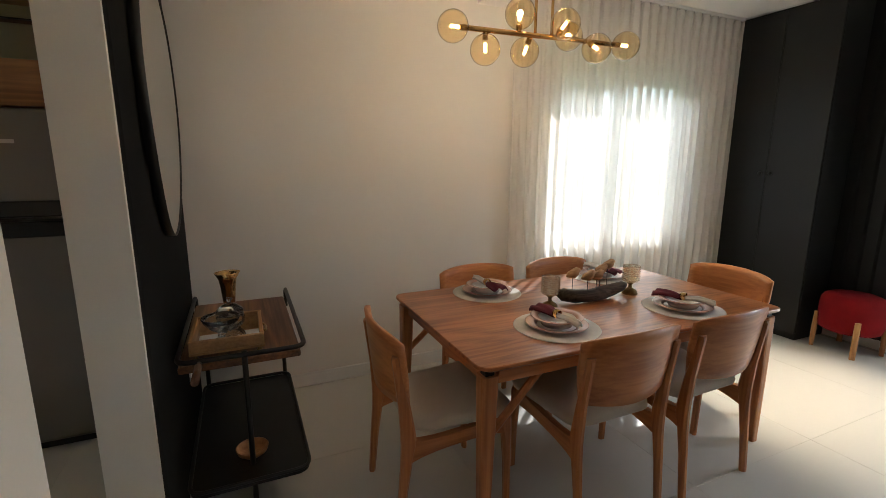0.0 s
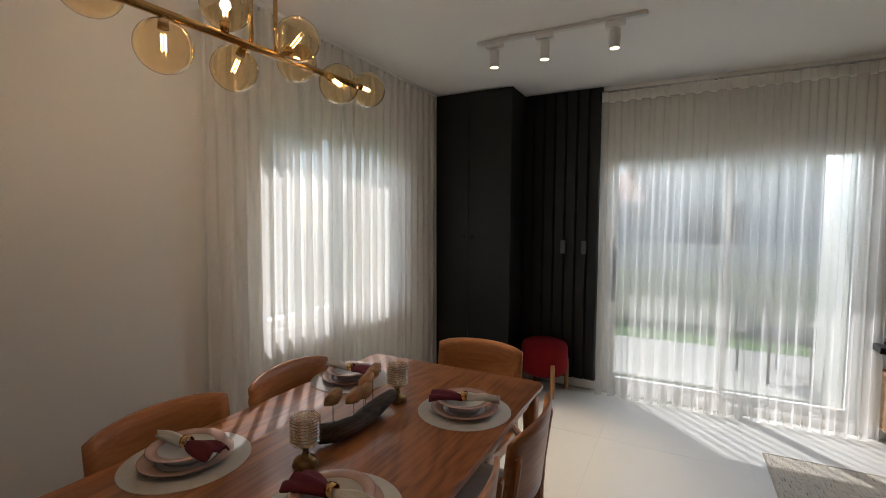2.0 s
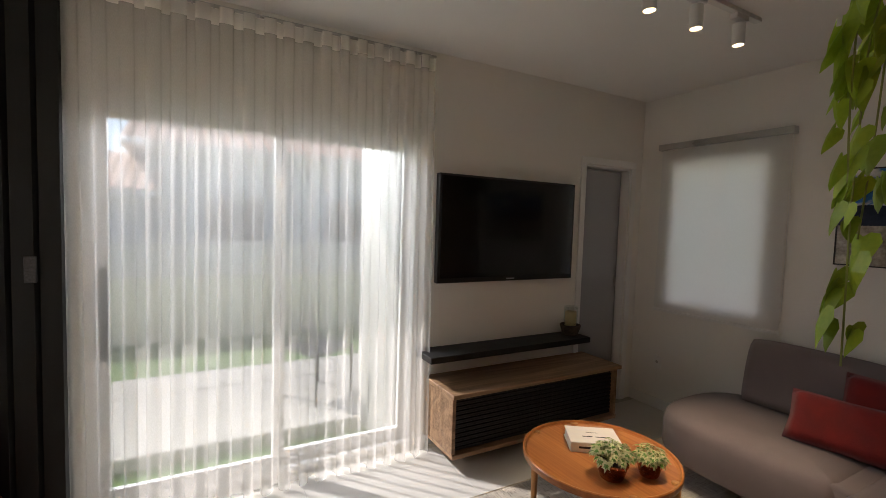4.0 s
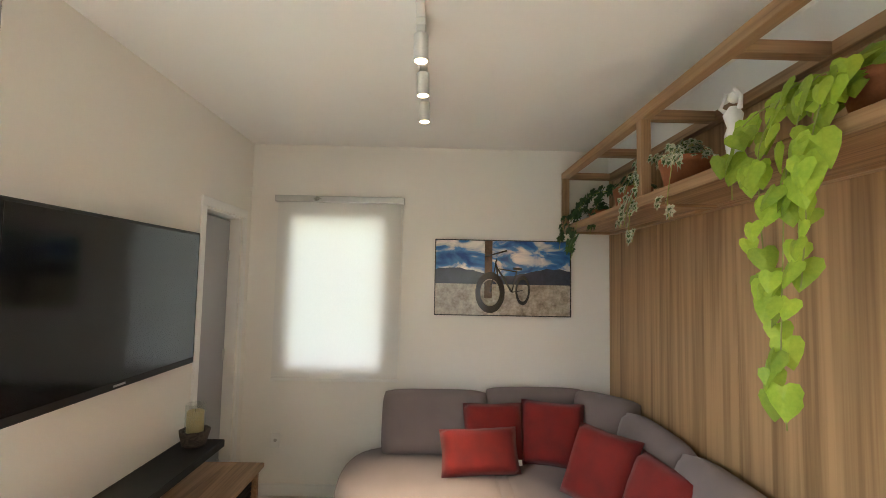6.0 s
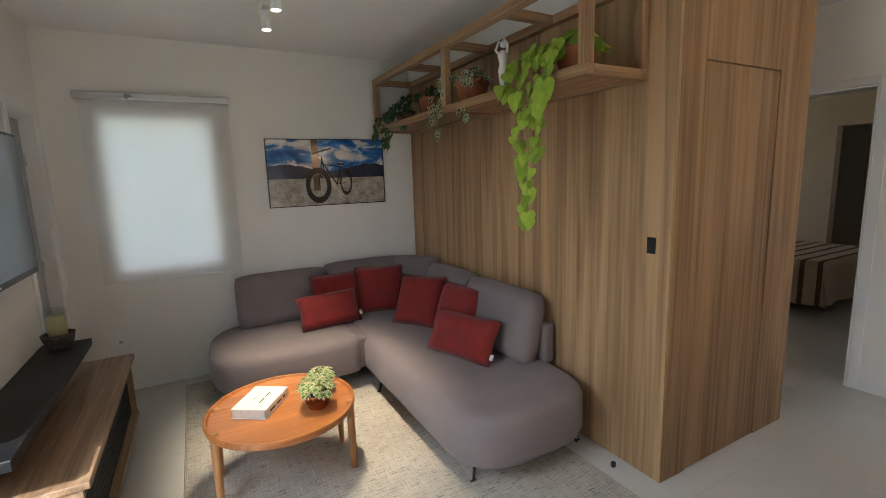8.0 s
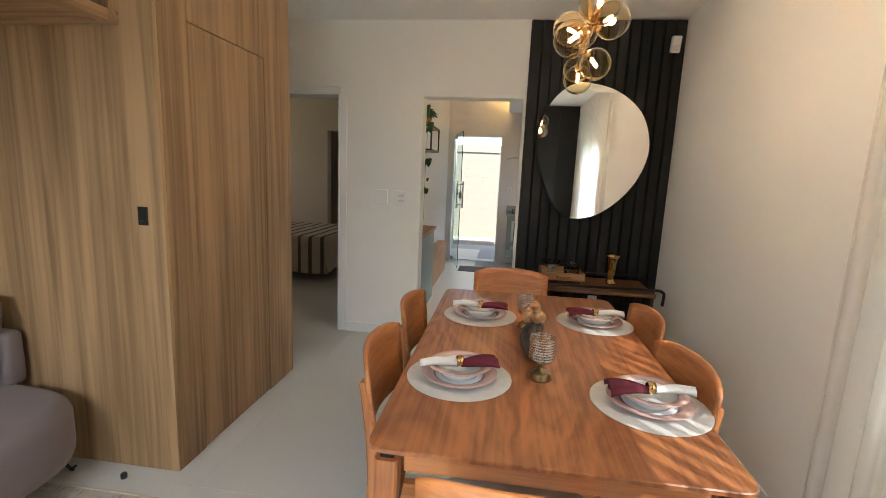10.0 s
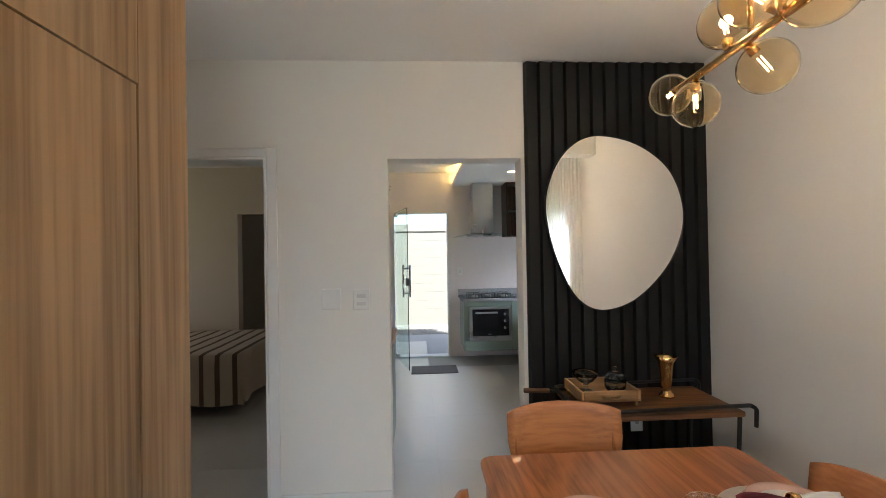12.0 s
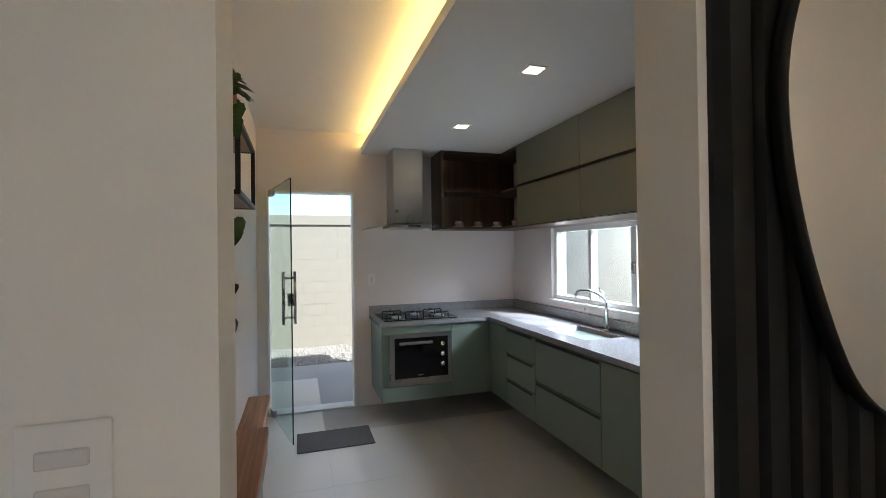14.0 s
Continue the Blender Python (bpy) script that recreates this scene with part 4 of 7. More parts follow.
for y in (SY0, -4.20, SY1 - B):
    part("cross_rail", box((XW + B, y, SZ0 + 0.001), (SX1 - B, y + B, SZ0 + B - 0.001), 0.002), M_SHELFX, sh)
for a, b in ((SY0 + B, -4.20), (-4.20 + B, SY1 - B)):
    part("board", box((XW + B + 0.001, a + 0.001, SZ0 + 0.015), (SX1 - B - 0.001, b - 0.001, SZ0 + 0.035), 0.001), M_SHELFWOOD, sh)

# ---- plants ----
def leaf_material(name, a, b, edge=None):
    m = material(name, a, 0.45, vary=0.3, scale=14, fine=90, bump=0.1, color2=b, sss=0.0)
    nt = m.node_tree
    bs = nt.nodes["Principled BSDF"]
    out = nt.nodes["Material Output"]
    tl = nt.nodes.new("ShaderNodeBsdfTranslucent")
    geo = nt.nodes.new("ShaderNodeNewGeometry")
    hs = nt.nodes.new("ShaderNodeHueSaturation")
    mr = nt.nodes.new("ShaderNodeMath")
    mr.operation = "MULTIPLY_ADD"
    mr.inputs[1].default_value, mr.inputs[2].default_value = 0.6, 0.7
    nt.links.new(geo.outputs["Random Per Island"], mr.inputs[0])
    nt.links.new(mr.outputs[0], hs.inputs["Value"])
    src = bs.inputs["Base Color"].links[0].from_socket
    nt.links.new(src, hs.inputs["Color"])
    nt.links.new(hs.outputs[0], bs.inputs["Base Color"])
    nt.links.new(hs.outputs[0], tl.inputs[0])
    mx = nt.nodes.new("ShaderNodeMixShader")
    mx.inputs[0].default_value = 0.35
    nt.links.new(bs.outputs[0], mx.inputs[1])
    nt.links.new(tl.outputs[0], mx.inputs[2])
    nt.links.new(mx.outputs[0], out.inputs[0])
    return m


M_HEART = leaf_material("lime_heart_leaf", (0.42, 0.55, 0.05), (0.24, 0.40, 0.03))
M_IVY = leaf_material("variegated_ivy_leaf", (0.11, 0.18, 0.06), (0.035, 0.09, 0.03))
M_IVYDARK = leaf_material("dark_ivy_leaf", (0.05, 0.12, 0.03), (0.015, 0.05, 0.015))
M_IVYLIME = leaf_material("fresh_green_leaf", (0.16, 0.30, 0.05), (0.07, 0.18, 0.03))
M_EDGE = leaf_material("cream_leaf_edge", (0.62, 0.60, 0.34), (0.40, 0.46, 0.20))
M_EDGEWHITE = leaf_material("pale_leaf_edge", (0.58, 0.60, 0.46), (0.36, 0.42, 0.28))
M_STEM = material("plant_stem", (0.30, 0.34, 0.09), 0.7)
M_TERRA = material("terracotta", (0.42, 0.15, 0.065), 0.8, vary=0.25, scale=12, fine=120, bump=0.3, dist=0.002)
M_SOIL = material("soil", (0.03, 0.02, 0.015), 0.95, vary=0.3, scale=40, bump=0.8, dist=0.004)

HEART = ((0, 0), (0.20, 0.13), (0.42, 0.10), (0.50, -0.14), (0.38, -0.48), (0.16, -0.82), (0, -1.0), (-0.16, -0.82), (-0.38, -0.48), (-0.50, -0.14), (-0.42, 0.10), (-0.20, 0.13))
IVY = ((0, 0), (0.22, 0.16), (0.5, -0.02), (0.30, -0.28), (0.42, -0.58), (0.16, -0.52), (0, -1.0), (-0.16, -0.52), (-0.42, -0.58), (-0.30, -0.28), (-0.5, -0.02), (-0.22, 0.16))


def add_leaf(bm, shape, at, out, size, rng, droop=0.6, edged=False):
    """A leaf that hangs from at, its face towards out, folded along its midrib."""
    out = Vector(out).normalized()
    down = Vector((rng.uniform(-0.35, 0.35), rng.uniform(-0.35, 0.35), -1)) * droop + out * (1 - droop) * 0.6
    down = (down - out * down.dot(out) * 0.5).normalized()
    side = down.cross(out).normalized()
    nrm = side.cross(down).normalized()
    vs = []
    for x, y in shape:
        vs.append(bm.verts.new(Vector(at) + size * (side * x - down * y + nrm * (-0.28 * x * x * 2 - 0.12 * y * y))))
    mid = bm.verts.new(Vector(at) + size * (down * 0.42 + nrm * 0.03))
    n = len(vs)
    if edged:
        inner = [bm.verts.new(mid.co.lerp(v.co, rng.uniform(0.42, 0.62)) + nrm * size * 0.012) for v in vs]
        for i in range(n):
            f = bm.faces.new((inner[i], vs[i], vs[(i + 1) % n], inner[(i + 1) % n]))
            f.material_index = 1
        vs = inner
    for i in range(n):
        bm.faces.new((mid, vs[i], vs[(i + 1) % n]))


def strand(rng, pts, shape, size, gap, bm_leaf, bm_stem, thick=0.002, face=(1, 0.35, 0), edged=False):
    pts = round_path(pts, 0.08, 6)
    add_tube(bm_stem, pts, thick, 5)
    acc = 0.0
    for p, q in zip(pts, pts[1:]):
        acc += (q - p).length
        while acc > gap:
            acc -= gap
            s = size * rng.uniform(0.6, 1.15)
            o = Vector((face[0] + rng.uniform(-0.5, 0.5), face[1] + rng.uniform(-0.9, 0.9), rng.uniform(-0.2, 0.5)))
            add_leaf(bm_leaf, shape, p + Vector((rng.uniform(-0.02, 0.03), rng.uniform(-0.03, 0.03), rng.uniform(-0.01, 0.02))), o, s, rng, 0.6, edged)


def hanging_plant(name, label, x, y, z, pot_r, pot_h, leaf_mat, shape, size, strands, crown, seed, gap, face=(1, 0.35, 0), pot_mat=None, spread=1.0, edge_mat=None):
    rng = random.Random(seed)
    t = thing(name, label, "plant", pose(x, y, z))
    part("pot", lathe([(0, 0), (pot_r * 0.66, 0), (pot_r * 0.72, 0.006), (pot_r * 0.97, pot_h * 0.8), (pot_r, pot_h * 0.8), (pot_r * 1.03, pot_h), (pot_r * 0.94, pot_h), (pot_r * 0.9, pot_h * 0.85), (0, pot_h * 0.85)], 32), pot_mat or M_TERRA, t, "terracotta pot" if pot_mat is None else "hammered copper pot", smooth=True)
    part("soil", lathe([(0, pot_h * 0.87), (pot_r * 0.5, pot_h * 0.9), (pot_r * 0.89, pot_h * 0.86)], 20), M_SOIL, t)
    bl, bs = bmesh.new(), bmesh.new()
    for pts in strands:
        strand(rng, [(0, 0, pot_h * 0.9), *pts], shape, size, gap, bl, bs, face=face, edged=edge_mat is not None)
    for i in range(crown):
        a = rng.uniform(0, 2 * math.pi)
        r = pot_r * rng.uniform(0.1, 1.25) * spread
        p = Vector((r * math.cos(a), r * math.sin(a), pot_h * rng.uniform(0.9, 1.0) + (1.3 - r / pot_r / spread) * pot_r * rng.uniform(0.2, 1.0) * (1.0 if spread == 1.0 else 1.5)))
        up = rng.uniform(0.2, 1.2)
        if spread != 1.0:
            e = math.asin(rng.uniform(0.05, 1.0))
            k = pot_r * spread * rng.uniform(0.75, 1.05)
            p = Vector((k * math.cos(e) * math.cos(a), k * math.cos(e) * math.sin(a), pot_h + 0.012 + k * 0.85 * math.sin(e)))
            up = 0.35 + 1.6 * max(0, math.sin(e))
        add_tube(bs, [(0, 0, pot_h * 0.9), p], 0.0013, 4)
        add_leaf(bl, shape, p, (math.cos(a) + face[0] * 0.6, math.sin(a), up), size * rng.uniform(0.6, 1.1), rng, 0.35, edge_mat is not None)
    tagged(part("stem", bs, M_STEM, t, "thin trailing stems"), kind="stuff")
    lv = tagged(part("leaves", bl, leaf_mat, t), kind="stuff")
    if edge_mat is not None:
        lv.data.materials.append(edge_mat)
    return t


hanging_plant("heart_leaf_plant", "lime heart-leaved trailing plant in a terracotta pot", 2.29, -3.15, SZ0 + 0.0355, 0.11, 0.15, M_HEART, HEART, 0.080,
    [[(0.20, -0.02, 0.17), (0.265, -0.04, -0.1), (0.275, -0.05, -0.45), (0.275, -0.06, -0.62), (0.27, -0.05, -0.76)],
     [(0.19, -0.10, 0.18), (0.265, -0.14, 0.0), (0.27, -0.12, -0.3), (0.27, -0.08, -0.5)],
     [(0.19, 0.03, 0.16), (0.26, 0.03, -0.05), (0.265, 0.02, -0.26), (0.265, 0.0, -0.40)],
     [(0.18, -0.22, 0.15), (0.26, -0.26, 0.05), (0.27, -0.24, -0.14)]], 75, 11, 0.030)
hanging_plant("ivy_plant", "variegated ivy trailing from a terracotta pot", 2.33, -4.05, SZ0 + 0.0355, 0.108, 0.165, M_IVY, IVY, 0.042,
    [[(0.11, -0.12, 0.22), (0.17, -0.17, 0.05), (0.175, -0.2, -0.15), (0.18, -0.14, -0.2)],
     [(0.08, -0.18, 0.24), (0.16, -0.26, 0.1), (0.175, -0.28, -0.05), (0.175, -0.3, -0.12)],
     [(0.10, -0.15, 0.2), (0.17, -0.21, 0.0), (0.18, -0.24, -0.12)],
     [(0.12, 0.14, 0.2), (0.175, 0.17, -0.06), (0.18, 0.2, -0.14)]], 110, 12, 0.015, edge_mat=M_EDGEWHITE)
hanging_plant("ivy_plant", "dark green ivy trailing from a terracotta pot", 2.275, -4.72, SZ0 + 0.0355, 0.11, 0.165, M_IVYDARK, IVY, 0.05,
    [[(0.17, -0.1, 0.17), (0.23, -0.25, 0.12), (0.24, -0.36, -0.1), (0.245, -0.42, -0.25)],
     [(0.12, -0.12, 0.2), (0.19, -0.17, 0.0), (0.195, -0.18, -0.10)],
     [(0.12, -0.2, 0.22), (0.2, -0.35, 0.12), (0.24, -0.5, 0.0)]], 60, 13, 0.014)
hanging_plant("ivy_plant", "dark green ivy in a small terracotta pot by the shelf's end", 2.255, -5.30, SZ0 + 0.0355, 0.085, 0.12, M_IVYDARK, IVY, 0.05,
    [[(0.17, -0.06, 0.14), (0.24, -0.14, 0.02), (0.25, -0.18, -0.16)],
     [(0.18, 0.04, 0.14), (0.24, 0.08, -0.05), (0.245, 0.12, -0.22)]], 55, 14, 0.014)

M_PLASTER = material("white_plaster_figure", (0.80, 0.80, 0.78), 0.5, vary=0.04, bump=0.05)
bm = bmesh.new()
add_tube(bm, [(0, 0, 0), (0, 0, 0.012)], 0.035, 16)
add_tube(bm, [(0.0, 0.0, 0.012), (0.004, 0.004, 0.08), (0.002, 0.006, 0.12), (0, 0.0, 0.15), (0, -0.004, 0.19), (0, 0, 0.215)], [0.014, 0.024, 0.030, 0.020, 0.029, 0.013], 14)
bmesh.ops.create_icosphere(bm, subdivisions=3, radius=0.019, matrix=Matrix.Translation((0.0, 0.004, 0.243)))
add_tube(bm, [(0, -0.028, 0.20), (0.012, -0.05, 0.225), (0.01, -0.02, 0.262)], [0.008, 0.007, 0.006], 8)
add_tube(bm, [(0, 0.028, 0.20), (0.012, 0.05, 0.228), (0.01, 0.02, 0.262)], [0.008, 0.007, 0.006], 8)
tagged(part("statuette", bm, M_PLASTER, smooth=True, m=pose(2.385, -3.63, SZ0 + 0.0355) @ Matrix.Scale(1.15, 4)), "small white plaster figure on the shelf", "statuette")

# ---- rug ----
def rug_material():
    m = material("woven_rug", (0.50, 0.45, 0.36), 0.95, vary=0.2, scale=3, fine=700, bump=0.6, dist=0.003)
    nt = m.node_tree
    b = nt.nodes["Principled BSDF"]
    tc = nt.nodes.new("ShaderNodeTexCoord")
    src = b.inputs["Base Color"].links[0].from_socket
    for sc, dark, lo, hi, top in (((2.2, 2.6, 1), (0.33, 0.315, 0.30), 0.44, 0.70, 0.7), ((8, 110, 1), (0.22, 0.20, 0.18), 0.50, 0.68, 0.50), ((95, 7, 1), (0.60, 0.56, 0.48), 0.50, 0.68, 0.5), ((16, 130, 1), (0.11, 0.10, 0.095), 0.58, 0.68, 0.85), ((130, 18, 1), (0.14, 0.13, 0.12), 0.61, 0.70, 0.7)):
        mp = nt.nodes.new("ShaderNodeMapping")
        mp.inputs["Scale"].default_value = sc
        nz = nt.nodes.new("ShaderNodeTexNoise")
        nz.inputs["Scale"].default_value, nz.inputs["Detail"].default_value = 1.0, 6
        nt.links.new(tc.outputs["Object"], mp.inputs[0])
        nt.links.new(mp.outputs[0], nz.inputs["Vector"])
        rp = nt.nodes.new("ShaderNodeMapRange")
        rp.inputs[1].default_value, rp.inputs[2].default_value, rp.inputs[4].default_value = lo, hi, top
        nt.links.new(nz.outputs["Fac"], rp.inputs[0])
        mx = nt.nodes.new("ShaderNodeMix")
        mx.data_type = "RGBA"
        mx.inputs[7].default_value = (*dark, 1)
        nt.links.new(rp.outputs[0], mx.inputs[0])
        nt.links.new(src, mx.inputs[6])
        src = mx.outputs[2]
    nt.links.new(src, b.inputs["Base Color"])
    return m


M_RUG = rug_material()
M_BIND = material("rug_binding", (0.48, 0.42, 0.32), 0.95, vary=0.2, scale=60, fine=400, bump=0.5, dist=0.002)
rg = thing("rug", "large beige and grey woven rug with a bound edge", "rug")
part("woven_field", box((2.265, -5.42, 0.0005), (4.225, -2.70, 0.010), 0.002), M_RUG, rg)
part("binding", tube([(2.26, -5.43, 0.006), (4.23, -5.43, 0.006), (4.23, -2.695, 0.006), (2.26, -2.695, 0.006)], 0.006, 6, True), M_BIND, rg, "stitched beige edge binding")

# ---- sofa ----
sofa = thing("corner_sofa", "taupe fabric corner sofa with rounded ends, red cushions on it", "sofa")
def puffed(outline, z0, z1, rim=0.07):
    bm = bmesh.new()
    cx = sum(p[0] for p in outline) / len(outline)
    cy = sum(p[1] for p in outline) / len(outline)
    rows = []
    n = len(outline)
    nr = []
    for i in range(n):
        a, b = Vector((*outline[i - 1], 0)), Vector((*outline[(i + 1) % n], 0))
        d = (b - a).normalized()
        nr.append(Vector((d.y, -d.x, 0)))
    for off, h in ((0.05, z0), (0.015, z0 + 0.02), (0.0, z0 + 0.06), (0.0, z1 - rim), (0.012, z1 - rim * 0.45), (0.035, z1 - rim * 0.14), (rim, z1)):
        rows.append([bm.verts.new((outline[i][0] - nr[i].x * off, outline[i][1] - nr[i].y * off, h)) for i in range(n)])
    rows.append([bm.verts.new((v.co.x + (cx - v.co.x) * 0.3, v.co.y + (cy - v.co.y) * 0.3, z1 + 0.009)) for v in rows[-1]])
    for a, b in zip(rows, rows[1:]):
        for i in range(n):
            bm.faces.new((a[i], a[(i + 1) % n], b[(i + 1) % n], b[i]))
    bm.faces.new(rows[0][::-1])
    bm.faces.new(rows[-1])
    bmesh.ops.recalc_face_normals(bm, faces=bm.faces)
    return bm


def varied_round(pts, n=7):
    out = []
    m = len(pts)
    for i, (x, y, r) in enumerate(pts):
        p = Vector((x, y, 0))
        a, b = Vector((*pts[i - 1][:2], 0)), Vector((*pts[(i + 1) % m][:2], 0))
        p0, p1 = p + (a - p).normalized() * r, p + (b - p).normalized() * r
        for k in range(n + 1):
            t = k / n
            v = p0 * (1 - t) ** 2 + p * 2 * t * (1 - t) + p1 * t ** 2
            out.append((v.x, v.y))
    return out


part("seat_base", puffed(varied_round([(2.10, -5.54, 0.10), (2.995, -5.54, 0.10), (2.995, -3.06, 0.32), (2.13, -3.06, 0.34)]), 0.13, 0.42), M_SOFA, sofa, smooth=True)
part("seat_base", puffed(varied_round([(3.005, -5.54, 0.10), (4.05, -5.54, 0.42), (4.05, -4.60, 0.42), (3.005, -4.60, 0.10)]), 0.13, 0.42), M_SOFA, sofa, smooth=True)
part("seat_seam", box((2.93, -5.5, 0.16), (3.07, -4.63, 0.408), 0.02, 2), M_SOFA, sofa, smooth=True)
bm = bmesh.new()
add_box(bm, (2.095, -5.5, 0.40), (2.19, -3.50, 0.665), 0.03, 3)
part("back_frame", bm, M_SOFA, sofa, smooth=True)
part("back_frame", box((2.20, -5.56, 0.40), (3.6, -5.47, 0.665), 0.03, 3), M_SOFA, sofa, smooth=True)


def back_cushion(w, h, d, m):
    bm = bmesh.new()
    n = 12
    verts = {}
    for s in (-1, 1):
        for i in range(n + 1):
            for k in range(n + 1):
                u, v = 2 * i / n - 1, 2 * k / n - 1
                rx = math.copysign(abs(u) ** 0.9, u)
                e = (1 - abs(u) ** 6) * (1 - abs(v) ** 6)
                t = d / 2 * (0.45 + 0.55 * max(0, e) ** 0.35)
                sq = 1 - 0.045 * (abs(u) ** 6) * (abs(v) ** 6)
                hh = (v + 1) * h / 2 - 0.025 * (1 - u * u) * 0 - 0.02 * abs(u) ** 4 * (v > 0.6)
                wr = 0.008 * noise.noise((u * 1.7 + w * 9, v * 1.6, s * 2.0 + h))
                verts[s, i, k] = bm.verts.new((rx * w / 2 * sq, s * t * (1.1 - 0.2 * (v + 1) / 2) + wr, hh))
    for i in range(n):
        for k in range(n):
            for s in (-1, 1):
                q = (verts[s, i, k], verts[s, i + 1, k], verts[s, i + 1, k + 1], verts[s, i, k + 1])
                bm.faces.new(q if s < 0 else q[::-1])
        for k in (0, n):
            bm.faces.new((verts[-1, i, k], verts[1, i, k], verts[1, i + 1, k], verts[-1, i + 1, k]))
    for k in range(n):
        for i in (0, n):
            bm.faces.new((verts[-1, i, k], verts[1, i, k], verts[1, i, k + 1], verts[-1, i, k + 1]))
    bmesh.ops.recalc_face_normals(bm, faces=bm.faces)
    ob = part("back_cushion", bm, M_SOFA, sofa, smooth=True, m=m)
    return ob


for w, h, x, y, rz, tilt in ((0.76, 0.44, 3.43, -5.36, 0, -12), (0.76, 0.455, 2.68, -5.40, 0, -10), (0.46, 0.47, 2.30, -5.16, -52, -8), (0.64, 0.45, 2.28, -4.62, -90, -12), (0.76, 0.45, 2.29, -3.90, -90, -12)):
    back_cushion(w, h, 0.21, pose(x, y, 0.415, 0, 0, rz) @ pose(0, 0, 0, -tilt, 0, 0))
for lx, ly, dx, dy in ((2.82, -3.33, 0.07, 0.075), (2.22, -3.30, -0.06, 0.06), (3.88, -4.82, 0.06, 0.05), (2.9, -4.50, 0.05, 0.02), (3.88, -5.40, 0.05, -0.03)):
    part("leg", tube([(lx, ly, 0.15), (lx + dx * 0.5, ly + dy * 0.5, 0.07), (lx + dx, ly + dy, 0.0)], [0.012, 0.010, 0.007], 8), M_METAL_BLACK, sofa, "slanted black metal leg", smooth=True)
    part("leg_foot", tube([(lx + dx - 0.016, ly + dy, 0.014), (lx + dx + 0.016, ly + dy, 0.014)], 0.006, 6), M_METAL_BLACK, sofa)

for w, h, x, y, z, rz, tilt, lab in (
        (0.42, 0.40, 3.02, -5.14, 0.425, 4, -22, "plain red square cushion on the sofa"),
        (0.52, 0.29, 3.13, -4.97, 0.425, 8, -28, "red textured lumbar cushion on the sofa"),
        (0.43, 0.42, 2.66, -5.12, 0.425, -18, -22, "plain red square cushion in the sofa's corner"),
        (0.43, 0.42, 2.58, -4.60, 0.425, -58, -26, "plain red square cushion leaning on another"),
        (0.42, 0.40, 2.46, -4.22, 0.425, -80, -22, "plain red square cushion on the sofa"),
        (0.54, 0.30, 2.63, -3.86, 0.425, -72, -30, "red textured lumbar cushion with a white tag")):
    c = thing("throw_pillow", lab, "cushion", pose(x, y, z, 0, 0, rz) @ pose(0, 0, 0, 180 - tilt - 180, 0, 0), "red cushions on the sofa")
    part("cover", cushion(w, h, 0.15), M_RED, c, smooth=True)
    if "lumbar" in lab:
        part("tag", box((-w / 2 - 0.012, -0.004, 0.05), (-w / 2 + 0.012, 0.004, 0.085), 0.001), M_LINEN, c, "small white cloth tag")

# ---- coffee table ----
CX, CY = 3.722, -3.86
ct = thing("coffee_table", "round orange-brown wooden coffee table with a raised lip", "coffee table", pose(CX, CY, 0.010))
M_CT = wood("coffee_table_wood", (0.47, 0.185, 0.05), (0.33, 0.115, 0.03), "x", 0.3, 12, 4, 80, 0.05, 0.15)
part("top", lathe([(0, 0.365), (0.37, 0.365), (0.383, 0.372), (0.386, 0.385), (0.386, 0.402), (0.381, 0.406), (0.374, 0.404), (0.370, 0.392), (0.36, 0.389), (0, 0.389)], 64), M_CT, ct, smooth=False)
for a in (20, 155, 200, 335):
    ca, sa = math.cos(radians(a)), math.sin(radians(a))
    part("leg", tube([(0.362 * ca, 0.362 * sa, 0), (0.362 * ca, 0.362 * sa, 0.2), (0.362 * ca, 0.362 * sa, 0.395)], [0.016, 0.021, 0.022], 14), M_LEG, ct, smooth=True)
for a in (20, 155):
    ca, sa = math.cos(radians(a)), math.sin(radians(a))
    part("brace", box((-0.36, -0.018, 0.325), (0.36, 0.018, 0.364), 0.003), M_CT, ct, m=pose(0, 0, 0, 0, 0, a))
M_BOOK = material("book_cover", (0.70, 0.67, 0.60), 0.6, vary=0.05, scale=10, bump=0.05)
M_PAGES = material("book_pages", (0.62, 0.57, 0.48), 0.9, vary=0.1, scale=120)
M_INK = material("dark_ink", (0.03, 0.03, 0.03), 0.7)
bk = thing("book", "thick cream hardback book lying on the coffee table", "book", pose(3.825, -3.918, 0.400, 0, 0, -124))
part("pages", box((-0.128, -0.088, 0.004), (0.128, 0.09, 0.049), 0.001), M_PAGES, bk)
for z in (0.0, 0.049):
    part("board", box((-0.132, -0.095, z), (0.132, 0.093, z + 0.004), 0.001), M_BOOK, bk)
part("spine", box((-0.132, -0.099, 0.0), (0.132, -0.0955, 0.053), 0.002), M_BOOK, bk)
for x0, x1, y0, y1 in ((-0.06, -0.005, -0.03, -0.022), (0.01, 0.065, -0.03, -0.022), (-0.03, 0.03, 0.02, 0.024)):
    part("lettering", box((x0, y0, 0.0532), (x1, y1, 0.0536)), M_INK, bk, "dark title bar")
for x0, x1 in ((-0.09, -0.03), (-0.01, 0.04), (0.06, 0.09)):
    part("lettering", box((x0, -0.0995, 0.021), (x1, -0.0991, 0.032)), M_INK, bk, "dark title bar")
M_COPPER = material("hammered_copper", (0.60, 0.24, 0.13), 0.25, 1.0, vary=0.35, scale=40, fine=70, bump=0.7, dist=0.006)
